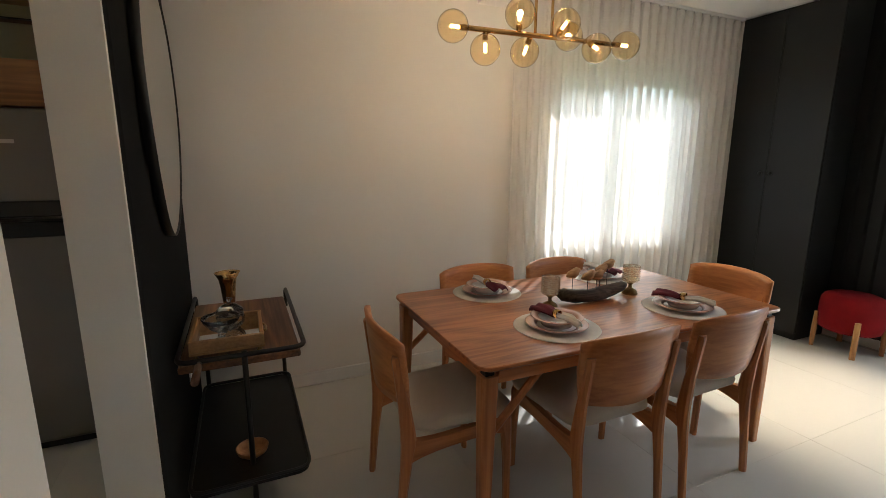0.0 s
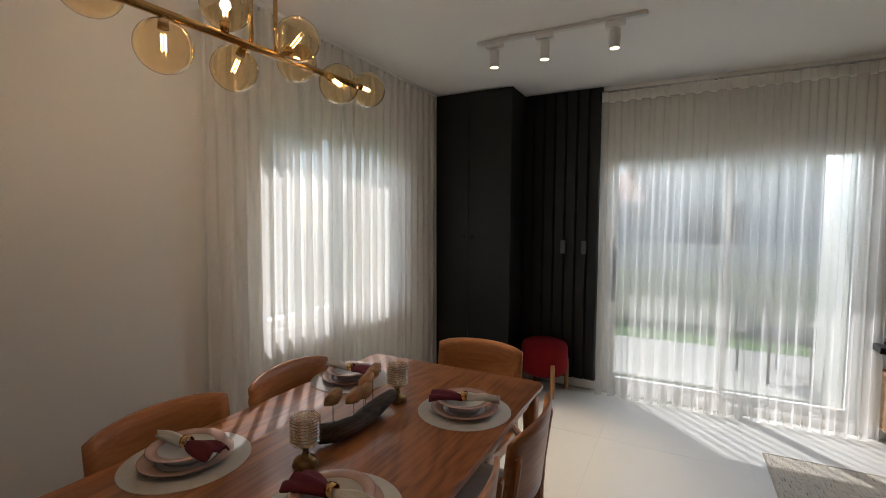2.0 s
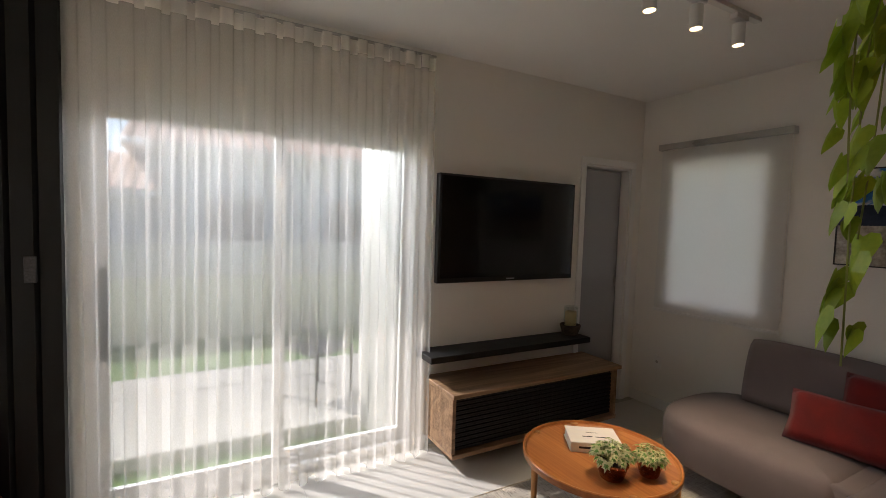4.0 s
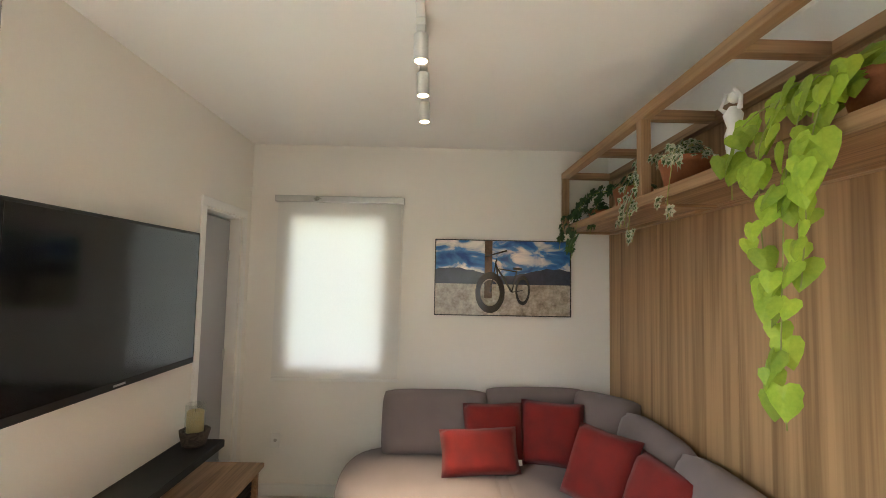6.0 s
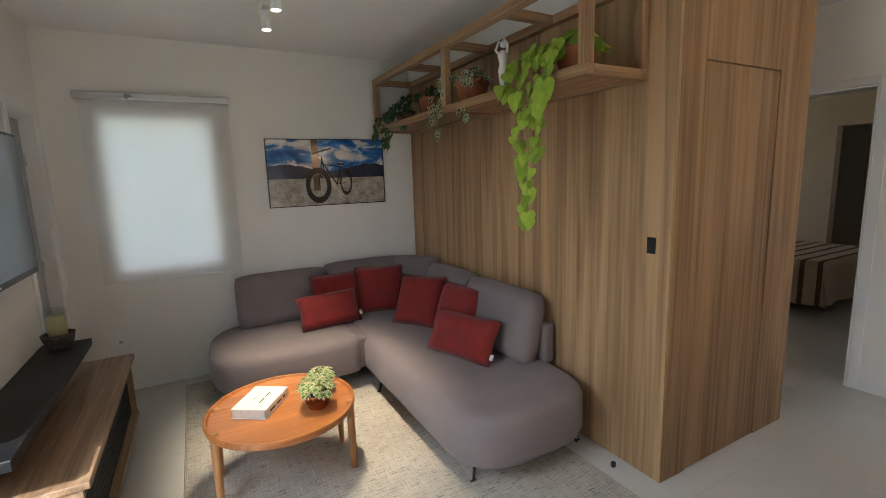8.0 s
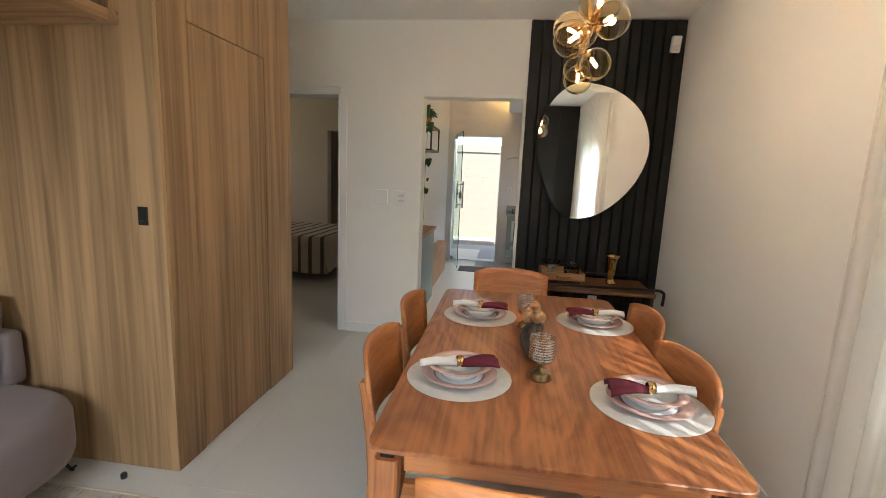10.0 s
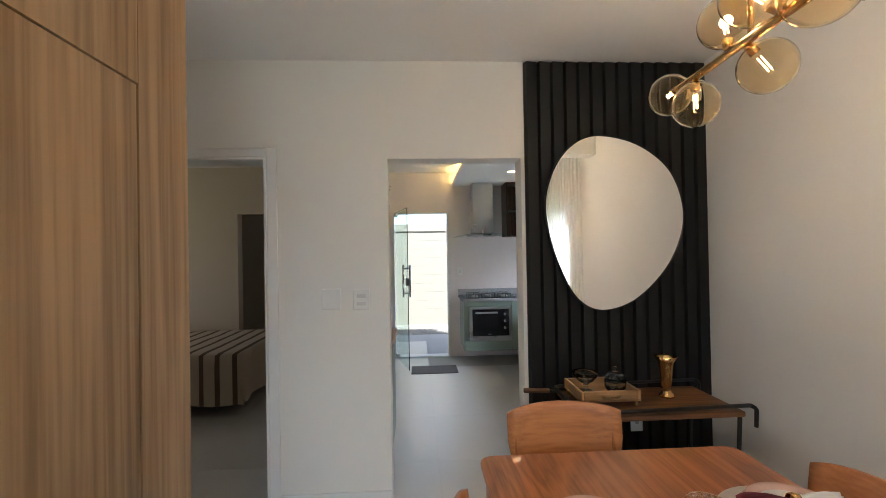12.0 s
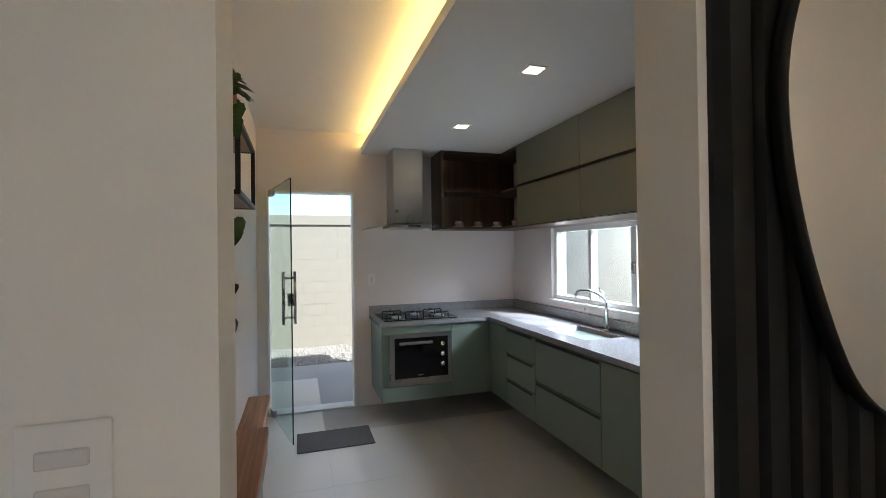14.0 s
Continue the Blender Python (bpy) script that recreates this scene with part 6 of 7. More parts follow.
for bx, by in ((-3.66, -1.05), (-3.42, -1.05), (-3.55, -0.845), (-3.66, -0.64), (-3.42, -0.64)):
    part("burner", lathe([(0, 0.91), (0.045, 0.91), (0.045, 0.922), (0.03, 0.93), (0, 0.93)], 18), M_STEEL, hb, smooth=True, m=pose(bx, by, 0))
    bm = bmesh.new()
    for a in (0, 90):
        ca, sa = math.cos(radians(a)), math.sin(radians(a))
        add_tube(bm, round_path([(bx - 0.09 * ca, by - 0.09 * sa, 0.91), (bx - 0.09 * ca, by - 0.09 * sa, 0.945), (bx + 0.09 * ca, by + 0.09 * sa, 0.945), (bx + 0.09 * ca, by + 0.09 * sa, 0.91)], 0.01, 3), 0.005, 6)
    part("grate", bm, M_METAL_BLACK, hb)
hd = thing("range_hood", "brushed steel chimney hood with a glass rim", "range hood")
part("chimney", box((XK + 0.001, -1.045, 1.79), (-3.52, -0.755, 2.499), 0.004), M_STEEL, hd)
bm = bmesh.new()
n = 14
rr = []
for i in range(n + 1):
    u = 2 * i / n - 1
    y = -0.90 + u * 0.40
    z = 1.78 - 0.045 * u * u
    rr.append([bm.verts.new((x, y, zz)) for x, zz in ((XK + 0.002, z), (-3.36 - 0.05 * u * u, z), (-3.36 - 0.05 * u * u, z + 0.008), (XK + 0.002, z + 0.008))])
for a, b in zip(rr, rr[1:]):
    for i in range(4):
        bm.faces.new((a[i], a[(i + 1) % 4], b[(i + 1) % 4], b[i]))
bm.faces.new(rr[0])
bm.faces.new(rr[-1])
bmesh.ops.recalc_face_normals(bm, faces=bm.faces)
part("glass_rim", bm, M_DOORGLASS, hd, "curved glass rim", smooth=True)
part("canopy", box((XK + 0.002, -1.09, 1.745), (-3.45, -0.71, 1.775), 0.004), M_STEEL, hd)
part("button_strip", box((-3.451, -0.92, 1.752), (-3.447, -0.80, 1.768)), M_INK, hd)
ni = thing("open_cupboard", "dark wood open wall cupboard holding cups", "cupboard")
NX = -3.50
part("side", box((XK + 0.001, -0.575, 1.735), (NX, -0.55, 2.498)), M_NICHE, ni)
part("back", box((XK + 0.001, -0.55, 1.735), (XK + 0.02, YK - 0.001, 2.498)), M_NICHE, ni)
part("top", box((XK + 0.021, -0.549, 2.475), (NX, YK - 0.001, 2.498)), M_NICHE, ni)
part("shelf", box((XK + 0.021, -0.549, 2.10), (NX, YK - 0.001, 2.122)), M_NICHE, ni)
part("bottom", box((XK + 0.021, -0.549, 1.735), (NX, YK - 0.001, 1.757)), M_NICHE, ni)
part("shelf", box((NX + 0.001, 0.06, 2.10), (-3.125, YK - 0.001, 2.122)), M_NICHE, ni)
part("bottom", box((NX + 0.001, 0.06, 1.735), (-3.125, YK - 0.001, 1.757)), M_NICHE, ni)
part("top", box((NX + 0.001, 0.06, 2.475), (-3.125, YK - 0.001, 2.498)), M_NICHE, ni)
part("back", box((NX + 0.001, YK - 0.02, 1.758), (-3.125, YK - 0.001, 2.474)), M_NICHE, ni)
for cx, cy in ((-3.62, -0.36), (-3.62, -0.15), (-3.62, 0.06), (-3.40, 0.16)):
    cup = thing("tea_cup", "small pink porcelain cup on a saucer", "cup", pose(cx, cy, 1.7575), "cups in the open cupboard")
    part("saucer", lathe([(0, 0), (0.03, 0), (0.055, 0.010), (0.054, 0.012), (0.03, 0.004), (0, 0.004)], 24), M_CHINA, cup, smooth=True)
    part("cup", lathe([(0, 0.005), (0.022, 0.005), (0.033, 0.03), (0.037, 0.058), (0.034, 0.058), (0.03, 0.03), (0.02, 0.010), (0, 0.010)], 24), M_PINK, cup, smooth=True)
    part("ear", tube(round_path([(0, 0.034, 0.05), (0, 0.056, 0.046), (0, 0.05, 0.022), (0, 0.03, 0.022)], 0.012, 4), 0.003, 6), M_CHINA, cup, smooth=True)
up = thing("wall_cupboard", "olive green two-tier wall cupboards with lift doors", "cupboard")
part("carcass", box((-3.124, 0.062, 1.735), (-0.20, YK - 0.001, 2.498)), M_NICHE, up)
for x0, x1 in ((-3.122, -2.14), (-2.136, -1.15), (-1.146, -0.21)):
    for z0, z1 in ((1.745, 2.10), (2.125, 2.495)):
        d = part("door", box((x0, 0.042, z0), (x1, 0.060, z1), 0.002), M_OLIVE, up)
        part("edge_pull", box((x0, 0.039, z0 - 0.006), (x1, 0.058, z0 - 0.001)), M_METAL_BLACK, d)
fr = thing("refrigerator", "dark steel two-door refrigerator with coloured stickers", "refrigerator")
part("body", box((-0.93, -0.17, 0.05), (-0.20, YK - 0.02, 1.69), 0.01, 2), M_FRIDGE, fr)
part("freezer_door", box((-0.93, -0.235, 1.20), (-0.20, -0.172, 1.69), 0.018, 3), M_FRIDGE, fr)
part("main_door", box((-0.93, -0.235, 0.07), (-0.20, -0.172, 1.19), 0.018, 3), M_FRIDGE, fr)
for z0, z1 in ((1.205, 1.28), (1.11, 1.185)):
    part("handle_recess", box((-0.90, -0.241, z0), (-0.34, -0.232, z1), 0.012, 3), M_METAL_BLACK, fr)
part("maker_mark", box((-0.66, -0.2375, 1.535), (-0.57, -0.2345, 1.553)), M_STEEL, fr)
M_BLUE = material("blue_sticker", (0.03, 0.18, 0.50), 0.4)
part("sticker", box((-0.44, -0.2375, 1.56), (-0.36, -0.235, 1.63)), M_BLUE, fr, "blue sticker")
part("sticker", box((-0.43, -0.2375, 1.44), (-0.37, -0.235, 1.55)), M_CHINA, fr, "white paper label")
part("foot", box((-0.90, -0.15, 0.0), (-0.23, YK - 0.05, 0.05)), M_METAL_BLACK, fr)
M_CUP = wood("cupboard_wood", (0.36, 0.17, 0.06), (0.20, 0.09, 0.03), "x", 0.4, 12, 5, 80)
oc = thing("over_fridge_shelf", "open wooden shelf unit above the refrigerator", "shelf unit")
part("front_board", box((-1.0, -0.20, 1.70), (-0.18, -0.18, 1.90)), M_CUP, oc)
part("shelf", box((-1.0, -0.18, 1.70), (-0.18, 0.05, 1.722)), M_CUP, oc)
part("shelf", box((-1.0, -0.18, 2.18), (-0.18, 0.05, 2.205)), M_CUP, oc)
part("side", box((-0.18, -0.20, 0.0), (-0.166, 0.36, 2.498)), M_NICHE, oc)
part("side", box((-1.0, -0.20, 0.20), (-0.982, 0.04, 2.498)), M_NICHE, oc)

kw = tagged(new("window_4"), "white aluminium kitchen window over the sink", "window", kind="structure")
for lo, hi in (((-3.08, YK + 0.03, 1.06), (-1.5, YK + 0.11, 1.10)), ((-3.08, YK + 0.03, 1.68), (-1.5, YK + 0.11, 1.72)), ((-3.08, YK + 0.031, 1.10), (-3.03, YK + 0.109, 1.68)), ((-1.55, YK + 0.031, 1.10), (-1.5, YK + 0.109, 1.68)), ((-2.56, YK + 0.035, 1.10), (-2.52, YK + 0.1, 1.68)), ((-2.05, YK + 0.035, 1.10), (-1.99, YK + 0.1, 1.68))):
    part("window_frame", box(lo, hi, 0.002), M_TRIM, kw)
for a, b in ((-3.03, -2.56), (-2.52, -2.05), (-1.99, -1.55)):
    p = part("pane", box((a, YK + 0.06, 1.10), (b, YK + 0.064, 1.68)), M_PANE, kw)
    p.visible_shadow = False
part("latch", box((-2.035, YK + 0.02, 1.33), (-2.005, YK + 0.035, 1.42), 0.003), M_STEEL, kw)
part("window_sill", box((-3.10, YK - 0.015, 1.04), (-1.48, YK + 0.03, 1.059), 0.002), M_TRIM, kw)
kd = tagged(new("door_3"), "open frameless glass door with steel bar handles", "glass door", kind="structure")
leaf = pose(-3.86, -2.15, 0, 0, 0, 14)
p = part("leaf", box((0.0, -0.005, 0.012), (0.80, 0.005, 2.11), 0.001), M_DOORGLASS, kd, m=leaf)
p.visible_shadow = False
M_GLASSEDGE = material("glass_edge", (0.02, 0.035, 0.03), 0.2, vary=0.1, bump=0)
part("glass_edge", boxes(((0.8005, -0.005, 0.012), (0.804, 0.005, 2.114)), ((0.0, -0.005, 2.1105), (0.8, 0.005, 2.114))), M_GLASSEDGE, kd, "dark polished glass edge", m=leaf)
for y in (-0.045, 0.045):
    part("bar_handle", rod((0.72, y, 0.95), (0.72, y, 1.37), 0.012, seg=14), M_STEEL, kd, smooth=True, m=leaf)
for z in (1.0, 1.32):
    part("handle_fixing", rod((0.72, -0.045, z), (0.72, 0.045, z), 0.009), M_STEEL, kd, smooth=True, m=leaf)
part("lock", box((0.735, -0.018, 1.10), (0.80, 0.018, 1.20), 0.004), M_STEEL, kd, m=leaf)
for z in (0.02, 2.05):
    part("pivot", box((0.0, -0.018, z), (0.12, 0.018, z + 0.06), 0.003), M_STEEL, kd, m=leaf)
for lo, hi in (((-4.0, -2.184, 0), (-3.84, -2.165, 2.12)), ((-4.0, -1.391, 0), (-3.84, -1.372, 2.12)), ((-4.0, -2.165, 2.10), (-3.84, -1.391, 2.12)), ((-4.0, -2.165, -0.006), (-3.84, -1.391, 0.015))):
    part("door_frame", box(lo, hi, 0.002), M_TRIM, kd)
tagged(part("door_mat", box((-3.31, -1.93, 0.0005), (-2.925, -1.335, 0.009), 0.003), material("grey_mat", (0.10, 0.095, 0.09), 0.95, vary=0.3, scale=60, fine=300, bump=0.6, dist=0.003)), "dark grey woven door mat by the glass door", "door mat")
wall_plate("light_switch", "white switch between the glass door and the counter", pose(XK, -1.21, 1.245), 0.075, 0.115, ((0, 0, 0.02, 0.05),))
wall_plate("wall_socket", "white socket on the granite upstand", pose(-2.55, YK, 1.02, 0, 0, -90), 0.07, 0.10, ports=1)
M_COVE = glow("cove_light_strip", (1.0, 0.62, 0.18), 5)
tagged(part("cove_light", box((-3.84, -1.285, 2.562), (-0.18, -1.265, 2.575)), M_COVE), "warm light strip hidden above the dropped ceiling panel", "cove light")
for x in (-1.525, -2.67):
    dl = thing("downlight", "square recessed white ceiling downlight, lit", "downlight", pose(x, -0.665, 2.5), "kitchen downlights")
    part("trim", boxes(((-0.06, -0.06, -0.004), (0.06, -0.045, 0.001)), ((-0.06, 0.045, -0.004), (0.06, 0.06, 0.001)), ((-0.06, -0.045, -0.004), (-0.045, 0.045, 0.001)), ((0.045, -0.045, -0.004), (0.06, 0.045, 0.001))), M_SPOT, dl)
    part("lens", box((-0.045, -0.045, -0.002), (0.045, 0.045, -0.001)), M_SPOTGLOW, dl)
cs = thing("low_cabinet", "sage green low cabinet with a wooden top", "cabinet")
part("body", box((-1.05, -2.268, 0.1), (-0.22, -2.03, 0.86), 0.002), M_GREEN, cs)
part("top", box((-1.07, -2.268, 0.861), (-0.20, -2.01, 0.895), 0.003), M_CUP, cs)
part("foot", box((-1.0, -2.25, 0.0), (-0.28, -2.08, 0.1)), M_METAL_BLACK, cs)
bn = thing("low_bench", "long low brown wooden bench against the kitchen wall", "bench")
part("seat", box((-3.0, -2.268, 0.40), (-1.08, -2.12, 0.45), 0.004), M_CUP, bn)
part("front", box((-3.0, -2.268, 0.0), (-1.08, -2.14, 0.399), 0.002), M_CUP, bn)
ks = thing("metal_frame_shelf", "black metal frame wall shelf with wooden boards", "shelf")
KX0, KX1, KY0, KY1, KZ0, KZ1 = -1.50, -0.97, -2.26, -2.09, 1.71, 1.975
for x in (KX0, KX1):
    for y in (KY0, KY1):
        part("upright", box((x - 0.008, y - 0.008, KZ0), (x + 0.008, y + 0.008, KZ1)), M_METAL_BLACK, ks)
for z in (KZ0, KZ1 - 0.016):
    for y in (KY0, KY1):
        part("bar", box((KX0 + 0.008, y - 0.0078, z), (KX1 - 0.008, y + 0.0078, z + 0.016)), M_METAL_BLACK, ks)
    for x in (KX0, KX1):
        part("bar", box((x - 0.0078, KY0 + 0.008, z), (x + 0.0078, KY1 - 0.008, z + 0.016)), M_METAL_BLACK, ks)
part("board", box((KX0 + 0.009, KY0 + 0.009, KZ0 + 0.003), (KX1 - 0.009, KY1 - 0.009, KZ0 + 0.018)), M_CUP, ks)
part("board", box((KX0 + 0.009, KY0 + 0.009, KZ1 - 0.014), (KX1 - 0.009, KY1 - 0.009, KZ1 + 0.001)), M_CUP, ks)
hanging_plant("trailing_plant", "dark green trailing plant in a pot on the metal shelf", -1.08, -2.17, KZ1 + 0.0015, 0.065, 0.10, M_IVYDARK, HEART, 0.068,
    [[(0.12, 0.02, 0.10), (0.19, 0.055, 0.0), (0.21, 0.05, -0.3), (0.21, 0.045, -0.6), (0.21, 0.045, -1.0)], [(0.08, 0.03, 0.2), (0.12, 0.05, 0.16), (0.16, 0.06, 0.02)]], 60, 31, 0.075, (1, 0.2, 0), None, 1.35)

# ---- bedroom seen through the doorway ----
def stripe_material():
    m = material("striped_bedspread", (0.50, 0.42, 0.31), 0.95, vary=0.1, scale=12, fine=300, bump=0.4, dist=0.002)
    nt = m.node_tree
    b = nt.nodes["Principled BSDF"]
    tc = nt.nodes.new("ShaderNodeTexCoord")
    sep = nt.nodes.new("ShaderNodeSeparateXYZ")
    nt.links.new(tc.outputs["Object"], sep.inputs[0])
    ml = nt.nodes.new("ShaderNodeMath")
    ml.operation = "MULTIPLY"
    ml.inputs[1].default_value = 1 / 0.15
    fr_ = nt.nodes.new("ShaderNodeMath")
    fr_.operation = "FRACT"
    lt = nt.nodes.new("ShaderNodeMath")
    lt.operation = "LESS_THAN"
    lt.inputs[1].default_value = 0.30
    nt.links.new(sep.outputs[1], ml.inputs[0])
    nt.links.new(ml.outputs[0], fr_.inputs[0])
    nt.links.new(fr_.outputs[0], lt.inputs[0])
    mx = nt.nodes.new("ShaderNodeMix")
    mx.data_type = "RGBA"
    mx.inputs[7].default_value = (0.10, 0.07, 0.048, 1)
    src = b.inputs["Base Color"].links[0].from_socket
    nt.links.new(lt.outputs[0], mx.inputs[0])
    nt.links.new(src, mx.inputs[6])
    nt.links.new(mx.outputs[2], b.inputs["Base Color"])
    return m


M_STRIPE = stripe_material()
be = thing("bed", "double bed with a beige and brown striped bedspread", "bed", pose(0.13, 0.16, 0))
part("base", box((-3.12, -5.72, 0.12), (-1.80, -3.74, 0.40), 0.01), M_WALNUT, be)
bm = bmesh.new()
nx, ny = 26, 40
g = {}
for i in range(nx + 1):
    for j in range(ny + 1):
        u, v = i / nx, j / ny
        x, y = -3.62 + u * 2.36, -5.75 + v * 2.53
        ox, oy = max(0, x + 1.74, -3.16 - x), max(0, y + 3.68)
        d = max(ox, oy)
        xx = min(max(x, -3.18 - 0.05 * (ox > 0)), -1.72 + 0.02 * math.sin(y * 14) * (ox > 0))
        yy = min(y, -3.66 + 0.02 * math.sin(x * 13) * (oy > 0))
        z = 0.60 - d + 0.012 * noise.noise((x * 3, y * 3, 0))
        if d < 0.04:
            z = 0.60 - d * d * 12 + 0.010 * noise.noise((x * 3, y * 3, 0))
        g[i, j] = bm.verts.new((xx, yy, max(0.12, z)))
for i in range(nx):
    for j in range(ny):
        bm.faces.new((g[i, j], g[i + 1, j], g[i + 1, j + 1], g[i, j + 1]))
bmesh.ops.recalc_face_normals(bm, faces=bm.faces)
part("bedspread", bm, M_STRIPE, be, "striped quilted bedspread", smooth=True)
part("headboard", box((-3.2, -5.80, 0.0), (-1.72, -5.73, 0.95), 0.01), M_WALNUT, be)
part("pillow", cushion(0.6, 0.38, 0.16), M_LINEN, be, smooth=True, m=pose(-2.1, -5.45, 0.62, -65, 0, 0))
to = thing("toilet", "white ceramic toilet in the bathroom beyond", "toilet", pose(-4.6, -3.75, 0))
part("tank", box((-0.2, -0.19, 0.38), (0.0, 0.19, 0.78), 0.03, 3), M_CHINA, to)
part("bowl", lathe([(0, 0), (0.13, 0), (0.12, 0.2), (0.2, 0.38), (0.19, 0.42), (0, 0.42)], 24), M_CHINA, to, smooth=True, m=pose(0.18, 0, 0))
bs_ = thing("ceiling_spotlight", "grey three-head ceiling spotlight in the bedroom, unlit", "spotlight", pose(-2.0, -4.1, H))
part("bar", box((-0.03, -0.16, -0.035), (0.03, 0.16, -0.001), 0.004), M_STEEL, bs_)
for k, (hy, ang) in enumerate(((-0.12, -35), (0.0, 15), (0.12, 40))):
    part("head", lathe([(0, 0.0), (0.022, 0.0), (0.032, -0.03), (0.034, -0.10), (0.030, -0.102), (0.028, -0.09), (0, -0.088)], 20), M_STEEL, bs_, smooth=True, m=pose(0, hy, -0.045, ang, 20 * (k - 1), 0))
    part("joint", rod((0, hy, -0.03), (0, hy, -0.05), 0.008), M_METAL_BLACK, bs_)

# ---- outside ----
tagged(part("ground", box((-60, -70, -0.45), (80, 70, -0.16)), M_GRASS), "green lawn that reaches the horizon", "ground", kind="structure")
tagged(part("pavement", box((5.68, -5.0, -0.159), (6.85, -1.4, -0.06), 0.01), M_PAVE), "pale concrete terrace outside the glass door", "terrace", kind="structure")
tagged(part("doorstep", box((5.067, -3.285, -0.159), (5.32, -1.5, -0.05), 0.008), M_PAVE), "narrow pale concrete step below the glass door", "step", kind="structure")
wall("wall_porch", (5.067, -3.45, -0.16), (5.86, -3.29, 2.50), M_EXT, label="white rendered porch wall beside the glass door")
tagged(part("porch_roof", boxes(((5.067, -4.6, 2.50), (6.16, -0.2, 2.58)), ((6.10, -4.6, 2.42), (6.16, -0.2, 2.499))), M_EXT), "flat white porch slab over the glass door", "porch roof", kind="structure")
tagged(part("pavement_step", box((6.95, -4.6, -0.159), (7.5, -1.35, -0.09), 0.01), M_PAVE), "pale stepping slab in the lawn", "paving", kind="structure")
M_CREAMWALL = material("cream_wall_paint", (0.80, 0.73, 0.56), 0.85, vary=0.07, scale=2, fine=60, bump=0.3, dist=0.003)
gw = thing("garden_wall", "low cream painted garden wall with a coping", "garden wall", kind="structure")
part("masonry", box((9.2, -14, -0.16), (9.36, 8, 0.70)), M_CREAMWALL, gw)
part("coping", box((9.17, -14, 0.70), (9.39, 8, 0.75), 0.01), M_PAVE, gw)
gw2 = thing("neighbour_wall", "low grey rendered wall in front of the neighbouring houses", "garden wall", kind="structure")
part("masonry", box((11.5, -16, -0.16), (11.65, 10, 1.02)), M_HOUSE, gw2)
part("coping", box((11.47, -16, 1.02), (11.68, 10, 1.06), 0.008), M_HOUSE, gw2)
M_HWIN = material("dark_window_glass", (0.05, 0.055, 0.06), 0.1, vary=0.2, bump=0)


def house(name, label, x, y0, y1, z, depth, over, windows):
    t = thing(name, label, "house")
    part("wall", box((x, y0, -0.16), (x + depth, y1, z)), M_HOUSE, t)
    bm = bmesh.new()
    rise = depth * 0.20
    xs = [x - over, x + depth / 2, x + depth + over]
    ya, yb = y0 - over, y1 + over
    n = int((yb - ya) / 0.22)
    for side in (0, 1):
        rows = []
        for i in range(n * 4 + 1):
            y = ya + (yb - ya) * i / (n * 4)
            w = 0.035 * abs(math.sin(math.pi * i / 4))
            e, r = (xs[0], xs[1]) if side == 0 else (xs[2], xs[1])
            rows.append((bm.verts.new((e, y, z + 0.0 + w)), bm.verts.new((r, y, z + rise + w))))
        for a, b in zip(rows, rows[1:]):
            bm.faces.new((a[0], b[0], b[1], a[1]))
    bmesh.ops.recalc_face_normals(bm, faces=bm.faces)
    part("roof", bm, M_ROOF, t, "wavy clay tile roof")
    part("eaves", box((x - over, ya, z - 0.10), (x + depth + over, yb, z - 0.01)), M_TRIM, t)
    for wy0, wy1, wz0, wz1 in windows:
        w = part("window", box((x - 0.03, wy0, wz0), (x + 0.01, wy1, wz1)), M_TRIM, t)
        part("pane", box((x - 0.04, wy0 + 0.06, wz0 + 0.06), (x - 0.028, wy1 - 0.06, wz1 - 0.06)), M_HWIN, w)


house("house", "grey neighbouring house with a clay tile roof", 14.0, -13.0, -1.15, 3.1, 7.0, 0.45, ((-3.6, -2.2, 0.9, 2.1), (-6.2, -5.0, 0.9, 2.1)))
house("house", "small neighbouring house with a tiled lean-to roof", 13.0, -1.1, 9.0, 2.0, 5.0, 0.4, ((0.2, 1.3, 0.8, 1.7),))
house("house", "pale neighbouring house behind the dining window", -2.0, 4.4, 12.0, 3.0, 9.0, 0.4, ())
yw = thing("boundary_wall", "cream painted concrete block boundary wall", "boundary wall", kind="structure")
part("core", box((-7.45, -7.0, -0.16), (-7.30, 5.0, 2.00)), M_BLOCK, yw)
part("coping", box((-7.47, -7.0, 2.00), (-7.265, 5.0, 2.17), 0.008), M_BLOCK, yw)
tagged(part("yard_paving", box((-5.95, -4.0, -0.155), (-4.015, 2.1, -0.05)), M_PAVE), "pale paved strip outside the kitchen door", "paving", kind="structure")
M_GRAVEL = material("grey_gravel", (0.52, 0.48, 0.41), 0.95, vary=0.6, scale=70, fine=120, bump=1.0, dist=0.02)
bm = bmesh.new()
rng = random.Random(5)
for i in range(2600):
    x, y = rng.uniform(-7.28, -5.95), rng.uniform(-3.2, 0.4)
    s = rng.uniform(0.010, 0.024)
    bmesh.ops.create_icosphere(bm, subdivisions=1, radius=s, matrix=Matrix.Translation((x, y, -0.06)) @ Euler((rng.uniform(0, 3), rng.uniform(0, 3), 0)).to_matrix().to_4x4() @ Matrix.Diagonal((1, 0.8, 0.6, 1)))
tagged(part("gravel", bm, M_GRAVEL), "grey gravel strip along the boundary wall", "gravel", kind="stuff")
tagged(part("gravel_bed", box((-7.29, -4.0, -0.158), (-5.95, 2.1, -0.07)), M_GRAVEL), "gravel bed", "ground", kind="structure")
